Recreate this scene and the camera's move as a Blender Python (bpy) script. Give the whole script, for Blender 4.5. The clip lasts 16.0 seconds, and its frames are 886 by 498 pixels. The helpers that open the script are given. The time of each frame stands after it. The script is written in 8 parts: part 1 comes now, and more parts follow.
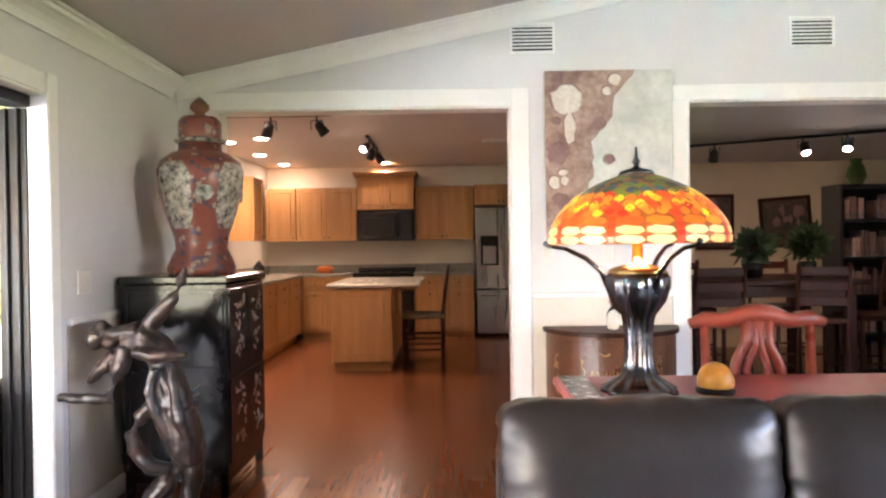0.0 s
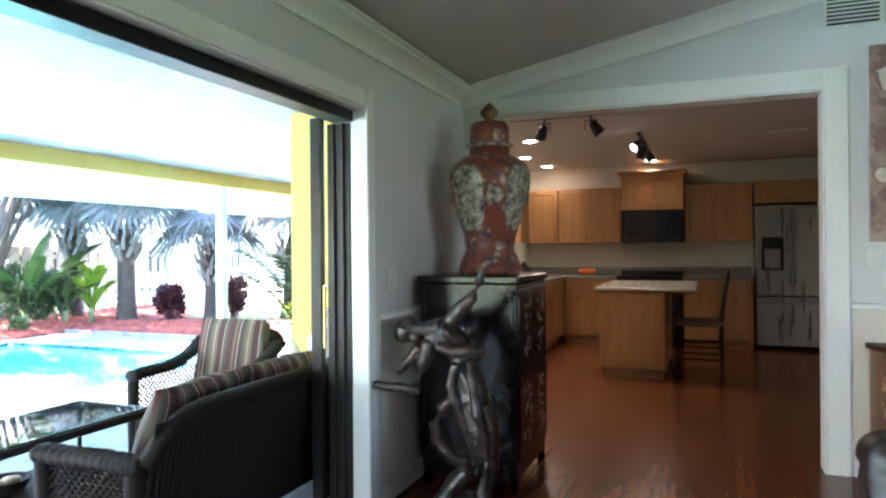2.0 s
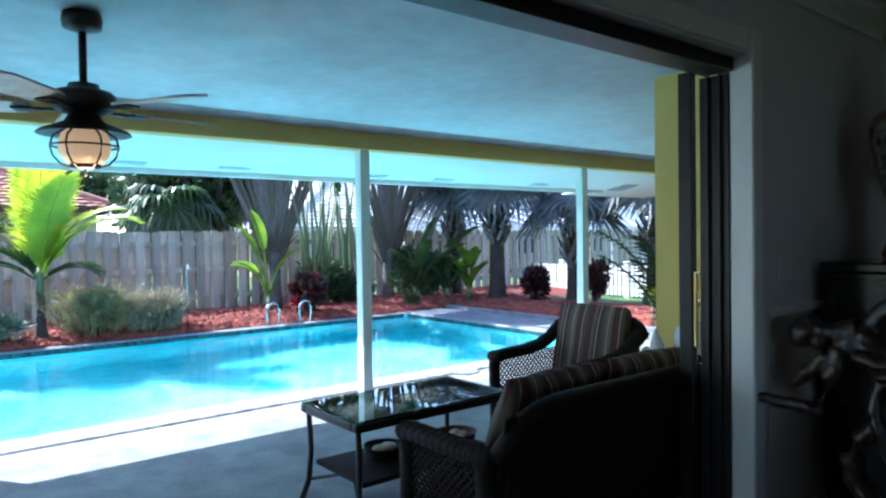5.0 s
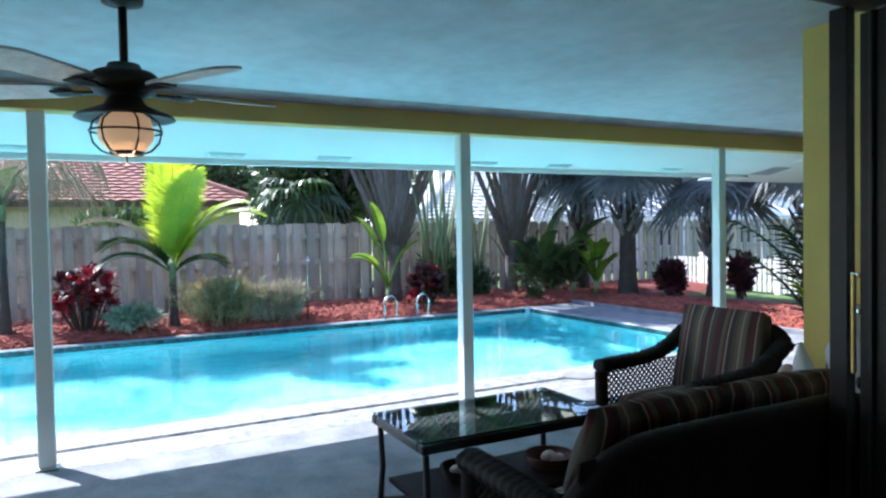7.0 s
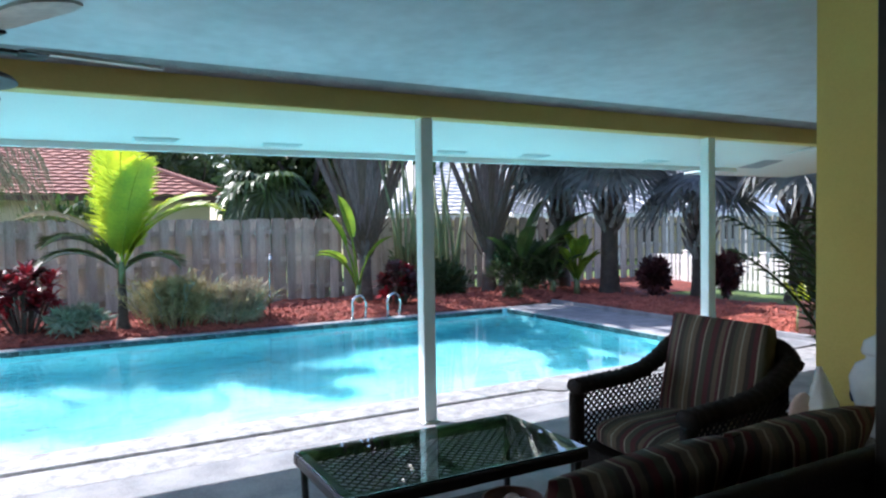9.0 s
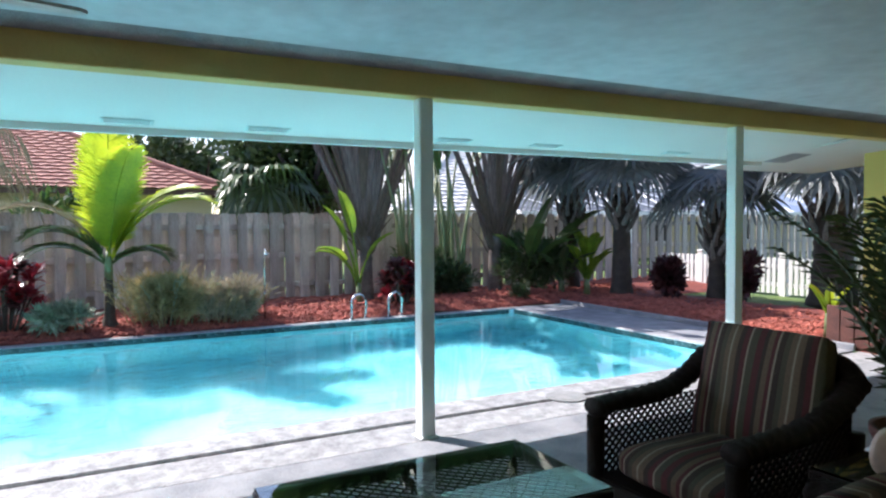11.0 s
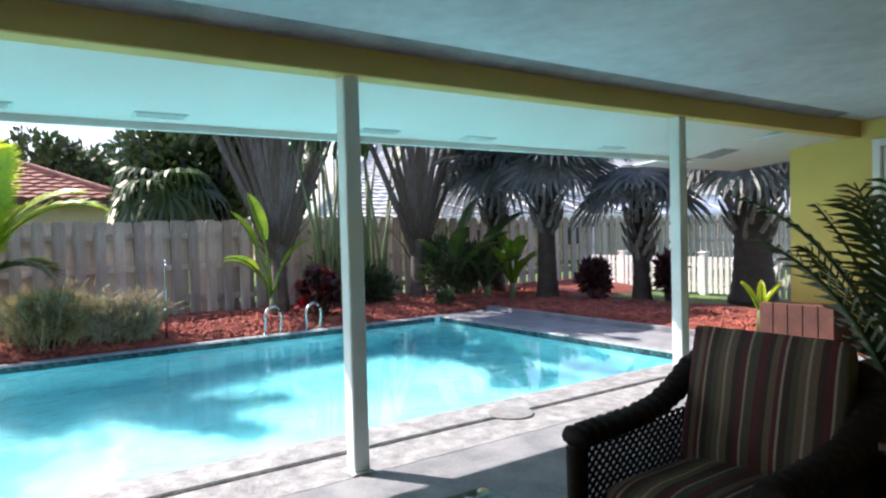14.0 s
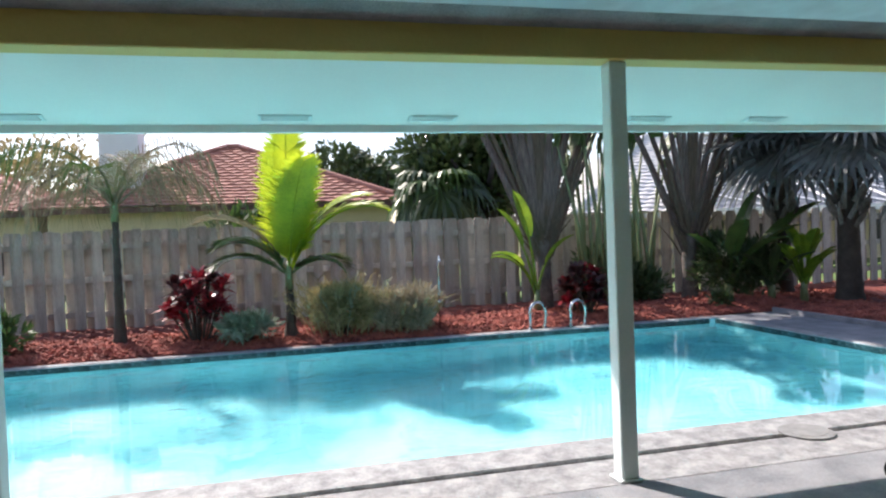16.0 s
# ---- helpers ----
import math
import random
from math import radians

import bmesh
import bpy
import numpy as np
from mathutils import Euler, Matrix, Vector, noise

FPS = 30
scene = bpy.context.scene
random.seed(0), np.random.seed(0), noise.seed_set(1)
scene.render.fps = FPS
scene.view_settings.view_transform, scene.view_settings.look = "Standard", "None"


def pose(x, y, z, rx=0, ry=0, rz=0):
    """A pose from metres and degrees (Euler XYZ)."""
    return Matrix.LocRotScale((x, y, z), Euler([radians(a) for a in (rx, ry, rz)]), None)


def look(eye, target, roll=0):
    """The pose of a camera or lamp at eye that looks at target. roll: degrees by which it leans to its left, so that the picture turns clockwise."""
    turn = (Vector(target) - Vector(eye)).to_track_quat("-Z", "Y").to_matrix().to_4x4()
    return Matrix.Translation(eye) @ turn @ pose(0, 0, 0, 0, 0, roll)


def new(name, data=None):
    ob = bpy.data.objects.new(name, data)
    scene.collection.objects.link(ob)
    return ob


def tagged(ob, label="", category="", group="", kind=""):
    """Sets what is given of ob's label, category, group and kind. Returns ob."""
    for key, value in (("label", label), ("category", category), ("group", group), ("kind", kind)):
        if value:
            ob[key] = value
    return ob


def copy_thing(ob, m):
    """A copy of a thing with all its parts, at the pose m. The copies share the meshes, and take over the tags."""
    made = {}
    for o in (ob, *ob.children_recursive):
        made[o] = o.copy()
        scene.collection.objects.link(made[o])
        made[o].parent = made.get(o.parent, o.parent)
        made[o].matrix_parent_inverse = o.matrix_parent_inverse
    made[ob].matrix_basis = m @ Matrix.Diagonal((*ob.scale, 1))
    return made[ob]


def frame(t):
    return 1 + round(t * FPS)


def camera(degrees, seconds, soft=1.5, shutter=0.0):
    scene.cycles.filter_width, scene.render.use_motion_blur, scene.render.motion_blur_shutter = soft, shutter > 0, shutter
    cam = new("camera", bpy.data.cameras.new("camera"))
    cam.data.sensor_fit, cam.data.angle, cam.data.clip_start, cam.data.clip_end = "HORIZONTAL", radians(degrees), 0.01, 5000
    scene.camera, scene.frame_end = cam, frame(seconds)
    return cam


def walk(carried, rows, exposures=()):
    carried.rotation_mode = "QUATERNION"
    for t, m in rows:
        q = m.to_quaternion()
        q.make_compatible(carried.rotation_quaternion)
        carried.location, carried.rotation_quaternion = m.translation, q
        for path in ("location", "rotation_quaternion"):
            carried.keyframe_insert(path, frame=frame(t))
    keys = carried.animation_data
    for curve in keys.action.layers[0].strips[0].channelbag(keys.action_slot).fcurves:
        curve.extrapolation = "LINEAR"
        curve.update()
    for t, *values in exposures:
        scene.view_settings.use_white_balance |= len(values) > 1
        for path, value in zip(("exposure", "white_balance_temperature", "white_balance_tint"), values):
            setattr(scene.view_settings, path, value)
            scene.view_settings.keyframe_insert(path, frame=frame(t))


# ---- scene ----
cam = camera(66.2, 16.0, 2.3)
PATH = [
    (0, (0.139, 0.17, 1.269), (0.115, 2.17, 1.256), -0.8),
    (0.5, (0.084, 0.178, 1.276), (-0.114, 2.168, 1.263), -0.7),
    (1, (0.026, 0.187, 1.278), (-0.371, 2.147, 1.27), -0.5),
    (1.5, (-0.032, 0.202, 1.277), (-0.588, 2.123, 1.273), -0.4),
    (2, (-0.086, 0.198, 1.271), (-0.81, 2.062, 1.271), -0.5),
    (2.5, (-0.138, 0.2, 1.269), (-1.014, 1.998, 1.27), -0.8),
    (3, (-0.188, 0.224, 1.279), (-1.222, 1.936, 1.268), -1.0),
    (3.5, (-0.214, 0.279, 1.277), (-1.402, 1.888, 1.264), -1.1),
    (4, (-0.218, 0.36, 1.287), (-1.546, 1.856, 1.27), -0.9),
    (4.5, (-0.241, 0.428, 1.28), (-1.701, 1.796, 1.262), -0.9),
    (5, (-0.308, 0.525, 1.26), (-1.865, 1.78, 1.222), -0.8),
    (7.5, (-0.652, 1.105, 1.256), (-2.436, 2.006, 1.201), -1.1),
    (8, (-0.773, 1.206, 1.264), (-2.536, 2.149, 1.208), -0.8),
    (8.5, (-0.865, 1.289, 1.251), (-2.615, 2.255, 1.186), -0.8),
    (9, (-0.985, 1.404, 1.255), (-2.736, 2.367, 1.185), -0.9),
    (9.5, (-1.084, 1.474, 1.238), (-2.855, 2.399, 1.166), -0.3),
    (12, (-1.593, 1.759, 1.218), (-3.314, 2.773, 1.128), -0.7),
    (12.5, (-1.714, 1.783, 1.205), (-3.348, 2.933, 1.121), -0.4),
    (13, (-1.818, 1.786, 1.188), (-3.432, 2.966, 1.121), -0.6),
    (13.5, (-1.855, 1.796, 1.183), (-3.474, 2.969, 1.119), -1.2),
    (14, (-1.897, 1.845, 1.177), (-3.526, 3.003, 1.12), -1.5),
    (14.5, (-1.928, 1.869, 1.173), (-3.624, 2.929, 1.12), -1.6),
    (15, (-1.944, 1.884, 1.172), (-3.735, 2.772, 1.122), -1.9),
    (15.5, (-1.971, 1.897, 1.161), (-3.844, 2.596, 1.119), -2.0),
    (16, (-1.991, 1.882, 1.165), (-3.936, 2.347, 1.123), -2.2),
]
EXPOSURES = [(0.0, 5.6, 7000, 35), (1.0, 5.52, 6650, 27), (1.5, 5.12, 6300, 20), (2.0, 4.5, 5900, 14), (2.5, 3.92, 5700, 12), (3.0, 3.1, 5500, 12), (3.5, 2.55, 5400, 10), (4.0, 2.13, 5200, 11), (5.0, 1.77, 5200, 12), (7.5, 1.37, 5700, 17), (9.0, 1.24, 5950, 20), (12.0, 1.10, 6350, 20), (14.0, 1.10, 6600, 20), (16.0, 0.86, 6700, 20)]
walk(cam, [(t, look(eye, target, roll)) for t, eye, target, roll in PATH], EXPOSURES)

# ---- light ----
world = bpy.data.worlds.new("world")
scene.world = world
world.use_nodes = True
wn = world.node_tree.nodes
sky = wn.new("ShaderNodeTexSky")
sky.sky_type, sky.sun_disc = "NISHITA", False
sky.sun_elevation, sky.sun_rotation = radians(46), radians(238)
world.node_tree.links.new(sky.outputs[0], wn["Background"].inputs[0])
wn["Background"].inputs[1].default_value = 0.15

sun = new("sun", bpy.data.lights.new("sun", "SUN"))
sun.data.energy, sun.data.angle, sun.data.color = 5.0, radians(0.6), (1.0, 0.95, 0.86)
sun.matrix_world = look((-8.45, -5.35, 10.36), (0, 0, 0))


# daylight through the window behind the camera
window_light = new("window_light", bpy.data.lights.new("window_light", "AREA"))
window_light.data.shape, window_light.data.size, window_light.data.size_y = "RECTANGLE", 3.5, 1.5
window_light.data.energy, window_light.data.color = 0.032, (1.0, 0.95, 0.90)
window_light.matrix_world = look((5.68, -0.8, 1.5), (-1.6, -0.3, 1.3))


# ---- materials ----
def mat(name, a, b=None, rough=0.6, metal=0.0, scale=8.0, fine=60.0, bump=0.15, gloss=None, stretch=(1, 1, 1), extra=0.0, trans=0.0, sss=0.0):
    """Two colours mixed by a coarse and a fine noise, with a fine relief."""
    m = bpy.data.materials.new(name)
    m.use_nodes = True
    n, l = m.node_tree.nodes, m.node_tree.links
    p = n["Principled BSDF"]
    p.inputs["Metallic"].default_value = metal
    if b is None:
        b = tuple(c * 0.86 for c in a)
    tc, mp = n.new("ShaderNodeTexCoord"), n.new("ShaderNodeMapping")
    mp.inputs["Scale"].default_value = stretch
    l.new(tc.outputs["Object"], mp.inputs[0])
    n1, n2 = n.new("ShaderNodeTexNoise"), n.new("ShaderNodeTexNoise")
    n1.inputs["Scale"].default_value, n1.inputs["Detail"].default_value = scale, 4
    n2.inputs["Scale"].default_value, n2.inputs["Detail"].default_value = fine, 3
    for k in (n1, n2):
        l.new(mp.outputs[0], k.inputs["Vector"])
    add = n.new("ShaderNodeMath")
    add.operation = "MULTIPLY_ADD"
    l.new(n2.outputs["Fac"], add.inputs[0])
    add.inputs[1].default_value = 0.5
    l.new(n1.outputs["Fac"], add.inputs[2])
    ramp = n.new("ShaderNodeValToRGB")
    ramp.color_ramp.elements[0].position, ramp.color_ramp.elements[1].position = 0.55, 0.95
    ramp.color_ramp.elements[0].color, ramp.color_ramp.elements[1].color = (*b, 1), (*a, 1)
    l.new(add.outputs[0], ramp.inputs[0])
    out = ramp.outputs[0]
    if extra:
        oi, hsv, mr = n.new("ShaderNodeObjectInfo"), n.new("ShaderNodeHueSaturation"), n.new("ShaderNodeMapRange")
        mr.inputs[3].default_value, mr.inputs[4].default_value = 1 - extra, 1 + extra
        l.new(oi.outputs["Random"], mr.inputs[0])
        l.new(mr.outputs[0], hsv.inputs["Value"])
        l.new(out, hsv.inputs["Color"])
        out = hsv.outputs[0]
    l.new(out, p.inputs["Base Color"])
    rr = n.new("ShaderNodeMapRange")
    rr.inputs[3].default_value, rr.inputs[4].default_value = max(0.02, rough - 0.1), min(1, rough + 0.1)
    l.new(n1.outputs["Fac"], rr.inputs[0])
    l.new(rr.outputs[0], p.inputs["Roughness"])
    if bump:
        bp = n.new("ShaderNodeBump")
        bp.inputs["Strength"].default_value, bp.inputs["Distance"].default_value = bump, 0.01
        l.new(n2.outputs["Fac"], bp.inputs["Height"])
        l.new(bp.outputs[0], p.inputs["Normal"])
    if trans:
        tr, mix = n.new("ShaderNodeBsdfTranslucent"), n.new("ShaderNodeMixShader")
        l.new(out, tr.inputs[0])
        mix.inputs[0].default_value = trans
        l.new(p.outputs[0], mix.inputs[1])
        l.new(tr.outputs[0], mix.inputs[2])
        l.new(mix.outputs[0], n["Material Output"].inputs[0])
    return m


def glow(name, color, strength):
    m = bpy.data.materials.new(name)
    m.use_nodes = True
    p = m.node_tree.nodes["Principled BSDF"]
    p.inputs["Base Color"].default_value = (*color, 1)
    p.inputs["Emission Color"].default_value, p.inputs["Emission Strength"].default_value = (*color, 1), strength
    return m


def glass(name, tint, rough=0.02):
    """Thin clear pane: see-through, with a mirror gloss that grows at grazing angles."""
    m = bpy.data.materials.new(name)
    m.use_nodes = True
    n, l = m.node_tree.nodes, m.node_tree.links
    n.remove(n["Principled BSDF"])
    t, g, f, x = n.new("ShaderNodeBsdfTransparent"), n.new("ShaderNodeBsdfGlossy"), n.new("ShaderNodeFresnel"), n.new("ShaderNodeMixShader")
    t.inputs[0].default_value, g.inputs["Roughness"].default_value = (*tint, 1), rough
    f.inputs[0].default_value = 1.45
    l.new(f.outputs[0], x.inputs[0]), l.new(t.outputs[0], x.inputs[1]), l.new(g.outputs[0], x.inputs[2])
    l.new(x.outputs[0], n["Material Output"].inputs[0])
    return m


def water_material():
    """Clear water that bends what lies under it, with a gloss broken by swell, ripples and fine chop."""
    m = glass("pool_water", (0.64, 0.955, 0.965), 0.03)
    n, l = m.node_tree.nodes, m.node_tree.links
    tc, mp, bp = (n.new("ShaderNode" + k) for k in ("TexCoord", "Mapping", "Bump"))
    mp.inputs["Rotation"].default_value, mp.inputs["Scale"].default_value = (0, 0, 0.5), (1.0, 0.65, 1.0)
    l.new(tc.outputs["Object"], mp.inputs[0])
    total = None
    for scale, weight in ((0.8, 0.5), (3.2, 0.5), (10.0, 0.3)):
        a, s = n.new("ShaderNodeTexNoise"), n.new("ShaderNodeMath")
        a.inputs["Scale"].default_value, a.inputs["Detail"].default_value, a.inputs["Distortion"].default_value = scale, 3, 1.4
        l.new(mp.outputs[0], a.inputs["Vector"])
        s.operation = "MULTIPLY_ADD"
        s.inputs[1].default_value, s.inputs[2].default_value = weight, 0.0
        l.new(a.outputs["Fac"], s.inputs[0])
        if total:
            l.new(total, s.inputs[2])
        total = s.outputs[0]
    bp.inputs["Strength"].default_value, bp.inputs["Distance"].default_value = 0.30, 0.11
    l.new(total, bp.inputs["Height"])
    under = n.new("ShaderNodeBsdfRefraction")
    under.inputs["Color"].default_value, under.inputs["IOR"].default_value, under.inputs["Roughness"].default_value = (0.64, 0.955, 0.965, 1), 1.2, 0.0
    for k in list(n):
        if k.bl_idname in ("ShaderNodeBsdfGlossy", "ShaderNodeFresnel", "ShaderNodeBsdfRefraction"):
            l.new(bp.outputs[0], k.inputs["Normal"])
            if k.bl_idname == "ShaderNodeFresnel":
                k.inputs[0].default_value = 1.33
        if k.bl_idname == "ShaderNodeMixShader":
            l.new(under.outputs[0], k.inputs[1])
        if k.bl_idname == "ShaderNodeBsdfTransparent":
            n.remove(k)
    return m


def wood_floor_material():
    m = mat("cherry_floor", (0.185, 0.062, 0.024), (0.115, 0.038, 0.016), 0.20, 0, 1.5, 5.0, 0, stretch=(8, 0.6, 1), extra=0.13)
    p = m.node_tree.nodes["Principled BSDF"]
    m.node_tree.links.remove(p.inputs["Roughness"].links[0])
    p.inputs["Roughness"].default_value = 0.23
    return m


M = dict(
    wall=mat("white_wall_paint", (0.66, 0.655, 0.66), (0.62, 0.615, 0.62), 0.7, 0, 1.2, 160, 0.05),
    wainscot=mat("cream_wainscot_paint", (0.68, 0.63, 0.54), (0.63, 0.58, 0.5), 0.6, 0, 1.5, 120, 0.04),
    ceil=mat("ceiling_paint", (0.56, 0.53, 0.515), (0.52, 0.49, 0.475), 0.8, 0, 1, 180, 0.08),
    trim=mat("white_trim_paint", (0.80, 0.80, 0.78), (0.76, 0.76, 0.74), 0.4, 0, 3, 90, 0.03),
    floor=wood_floor_material(),
    gap=mat("dark_floor_joint", (0.10, 0.037, 0.016), None, 0.7),
    kwall=mat("kitchen_wall_paint", (0.72, 0.70, 0.62), (0.68, 0.66, 0.58), 0.7, 0, 1.2, 160, 0.05),
    dwall=mat("beige_dining_wall_paint", (0.62, 0.53, 0.38), (0.58, 0.49, 0.35), 0.7, 0, 1.2, 160, 0.05),
    yellow=mat("yellow_stucco", (0.66, 0.52, 0.15), (0.60, 0.47, 0.13), 0.75, 0, 2.0, 90, 0.35),
    beam=mat("yellow_beam_paint", (0.56, 0.42, 0.13), (0.50, 0.37, 0.11), 0.6, 0, 2.0, 60, 0.15),
    pceil=mat("pale_blue_patio_ceiling", (0.58, 0.66, 0.71), (0.40, 0.46, 0.51), 0.6, 0, 0.8, 9, 0.15),
    soffit=mat("pale_aqua_soffit", (0.60, 0.62, 0.595), (0.555, 0.575, 0.555), 0.6, 0, 1.2, 60, 0.1),
    post=mat("white_post_paint", (0.72, 0.80, 0.80), (0.64, 0.72, 0.72), 0.4, 0, 4, 60, 0.05),
    slab=mat("grey_patio_concrete", (0.27, 0.28, 0.30), (0.15, 0.16, 0.18), 0.75, 0, 5.0, 90, 0.5),
    coping=mat("pale_speckled_coping", (0.36, 0.365, 0.375), (0.17, 0.175, 0.185), 0.75, 0, 11.0, 55, 0.6),
    # pale and deep patches in the plaster stand in for sun and palm shade
    plaster=mat("turquoise_sun_patched_plaster", (0.46, 0.80, 0.84), (0.17, 0.50, 0.58), 0.6, 0, 0.42, 3, 0.1),
    tile=mat("blue_waterline_tile", (0.035, 0.10, 0.11), (0.015, 0.045, 0.05), 0.25, 0, 30, 60, 0.1, extra=0.4),
    water=water_material(),
    joint=mat("dark_joint_filler", (0.025, 0.024, 0.024), (0.012, 0.012, 0.012), 0.9, 0, 20, 90, 0.4),
    fence=mat("weathered_grey_fence_board", (0.60, 0.55, 0.50), (0.25, 0.225, 0.20), 0.85, 0, 2.2, 40, 0.4, stretch=(3, 3, 0.6), extra=0.24),
    mulch=mat("red_bark_mulch", (0.24, 0.050, 0.032), (0.09, 0.022, 0.016), 0.9, 0, 10, 60, 0.9),
    chip=mat("red_bark_chip", (0.46, 0.13, 0.09), (0.17, 0.045, 0.032), 0.9, 0, 6, 50, 0.4),
    lawn=mat("lawn_grass", (0.10, 0.17, 0.035), (0.05, 0.09, 0.02), 0.9, 0, 3, 70, 0.9),
    black=mat("black_metal", (0.018, 0.018, 0.02), (0.012, 0.012, 0.013), 0.4, 0.3, 10, 60, 0.05),
)


# ---- mesh helpers ----
def box(bm, x0, y0, z0, x1, y1, z1, bevel=0.0, seg=1):
    """An upright box between two corners, with its edges rounded if asked."""
    vs = [bm.verts.new(c) for c in ((x0, y0, z0), (x1, y0, z0), (x1, y1, z0), (x0, y1, z0), (x0, y0, z1), (x1, y0, z1), (x1, y1, z1), (x0, y1, z1))]
    fs = [bm.faces.new([vs[i] for i in q]) for q in ((3, 2, 1, 0), (4, 5, 6, 7), (0, 1, 5, 4), (1, 2, 6, 5), (2, 3, 7, 6), (3, 0, 4, 7))]
    if bevel:
        es = list({e for f in fs for e in f.edges})
        bmesh.ops.bevel(bm, geom=es, offset=bevel, segments=seg, profile=0.5, affect="EDGES")
    return bm


def tube(bm, points, radii, seg=10, cap=True):
    """A round rod through the points; radii is one number or one for each point."""
    pts = [Vector(p) for p in points]
    if not hasattr(radii, "__len__"):
        radii = [radii] * len(pts)
    rings = []
    up = Vector((0.0123, 0.0321, 1))
    for i, p in enumerate(pts):
        d = (pts[min(i + 1, len(pts) - 1)] - pts[max(i - 1, 0)]).normalized()
        ref = up if abs(d.z) < 0.9 else Vector((1, 0.02, 0))
        a = d.cross(ref).normalized()
        b = a.cross(d)
        rings.append([bm.verts.new(p + radii[i] * (math.cos(2 * math.pi * k / seg) * a + math.sin(2 * math.pi * k / seg) * b)) for k in range(seg)])
    for r, q in zip(rings, rings[1:]):
        for k in range(seg):
            bm.faces.new((r[k], r[(k + 1) % seg], q[(k + 1) % seg], q[k]))
    if cap:
        bm.faces.new(rings[0][::-1]), bm.faces.new(rings[-1])
    return bm


def lathe(bm, profile, seg=32, cx=0, cy=0, flutes=0.0):
    """A turned form from (radius, height) pairs, with twelve upright flutes if asked."""
    rings = []
    for r, z in profile:
        fl = [r * (1 + flutes * math.cos(24 * math.pi * k / seg)) for k in range(seg)]
        rings.append([bm.verts.new((cx + fl[k] * math.cos(2 * math.pi * k / seg), cy + fl[k] * math.sin(2 * math.pi * k / seg), z)) for k in range(seg)])
    for r, q in zip(rings, rings[1:]):
        for k in range(seg):
            bm.faces.new((r[k], r[(k + 1) % seg], q[(k + 1) % seg], q[k]))
    bm.faces.new(rings[0][::-1]), bm.faces.new(rings[-1])
    return bm


def finish(name, bm, material, smooth=False):
    me = bpy.data.meshes.new(name)
    bmesh.ops.recalc_face_normals(bm, faces=bm.faces)
    bm.to_mesh(me)
    bm.free()
    me.materials.append(material)
    if smooth:
        for p in me.polygons:
            p.use_smooth = True
    return me


def part(name, bm, material, parent, label="", smooth=False):
    ob = new(name, finish(name, bm, material, smooth))
    ob.parent = parent
    return tagged(ob, label)


def thing(name, m, label, category, group="", kind=""):
    ob = new(name)
    ob.empty_display_size = 0.1
    ob.matrix_basis = m
    return tagged(ob, label, category, group, kind)


def solid(name, bm, material, label, category, group="", kind="", smooth=False):
    return tagged(new(name, finish(name, bm, material, smooth)), label, category, group, kind)


def setting(name, bm, material, label, category="wall"):
    return solid(name, bm, material, label, category, "", "structure")


def B(*boxes, bevel=0.0):
    bm = bmesh.new()
    for b in boxes:
        box(bm, *b, bevel=bevel)
    return bm


# ---- the living room's shell ----
XW, XO = -1.60, -1.74          # door wall, inner and outer face
YN, YK = 4.50, 4.64            # wall to the kitchen, two faces
DH, DY0, DY1 = 1.94, -1.6, 3.045  # sliding door: head, two ends
setting("wall_west", B((XO, -4.2, -0.1, XW, DY0, 3.2), (XO, DY0, DH, XW, DY1, 3.2), (XO, DY1, -0.1, XW, YK, 3.2)), M["wall"], "white painted wall around the sliding door")
setting("wall_north", B((-1.6, YN, 0, -1.34, YK, 4.2), (-1.34, YN, 2.14, 0.53, YK, 4.2), (0.53, YN, 0, 1.64, YK, 4.2), (1.64, YN, 2.155, 3.9, YK, 4.2), (3.9, YN, 0, 5.6, YK, 4.2)), M["wall"], "white painted wall with two wide openings")
setting("wall_south", B((-1.8, -4.4, -0.1, 5.75, -4.2, 4.2)), M["wall"], "plain white painted wall")
setting("wall_east", B((5.6, -4.2, -0.1, 5.75, -2.6, 4.2), (5.6, -2.6, -0.1, 5.75, 1.0, 0.7), (5.6, -2.6, 2.3, 5.75, 1.0, 4.2), (5.6, 1.0, -0.1, 5.75, 10.1, 4.2)), M["wall"], "white painted wall with a window")


def sloped_ceiling():
    bm = bmesh.new()
    lo = [bm.verts.new(c) for c in ((-1.6, -4.2, 2.325), (5.6, -4.2, 3.80), (5.6, YN, 3.80), (-1.6, YN, 2.325))]
    hi = [bm.verts.new(v.co + Vector((0, 0, 0.1))) for v in lo]
    bm.faces.new(lo[::-1]), bm.faces.new(hi)
    for k in range(4):
        bm.faces.new((lo[k], lo[(k + 1) % 4], hi[(k + 1) % 4], hi[k]))
    return bm


setting("ceiling_living_room", sloped_ceiling(), M["ceil"], "sloping white painted ceiling", "ceiling")

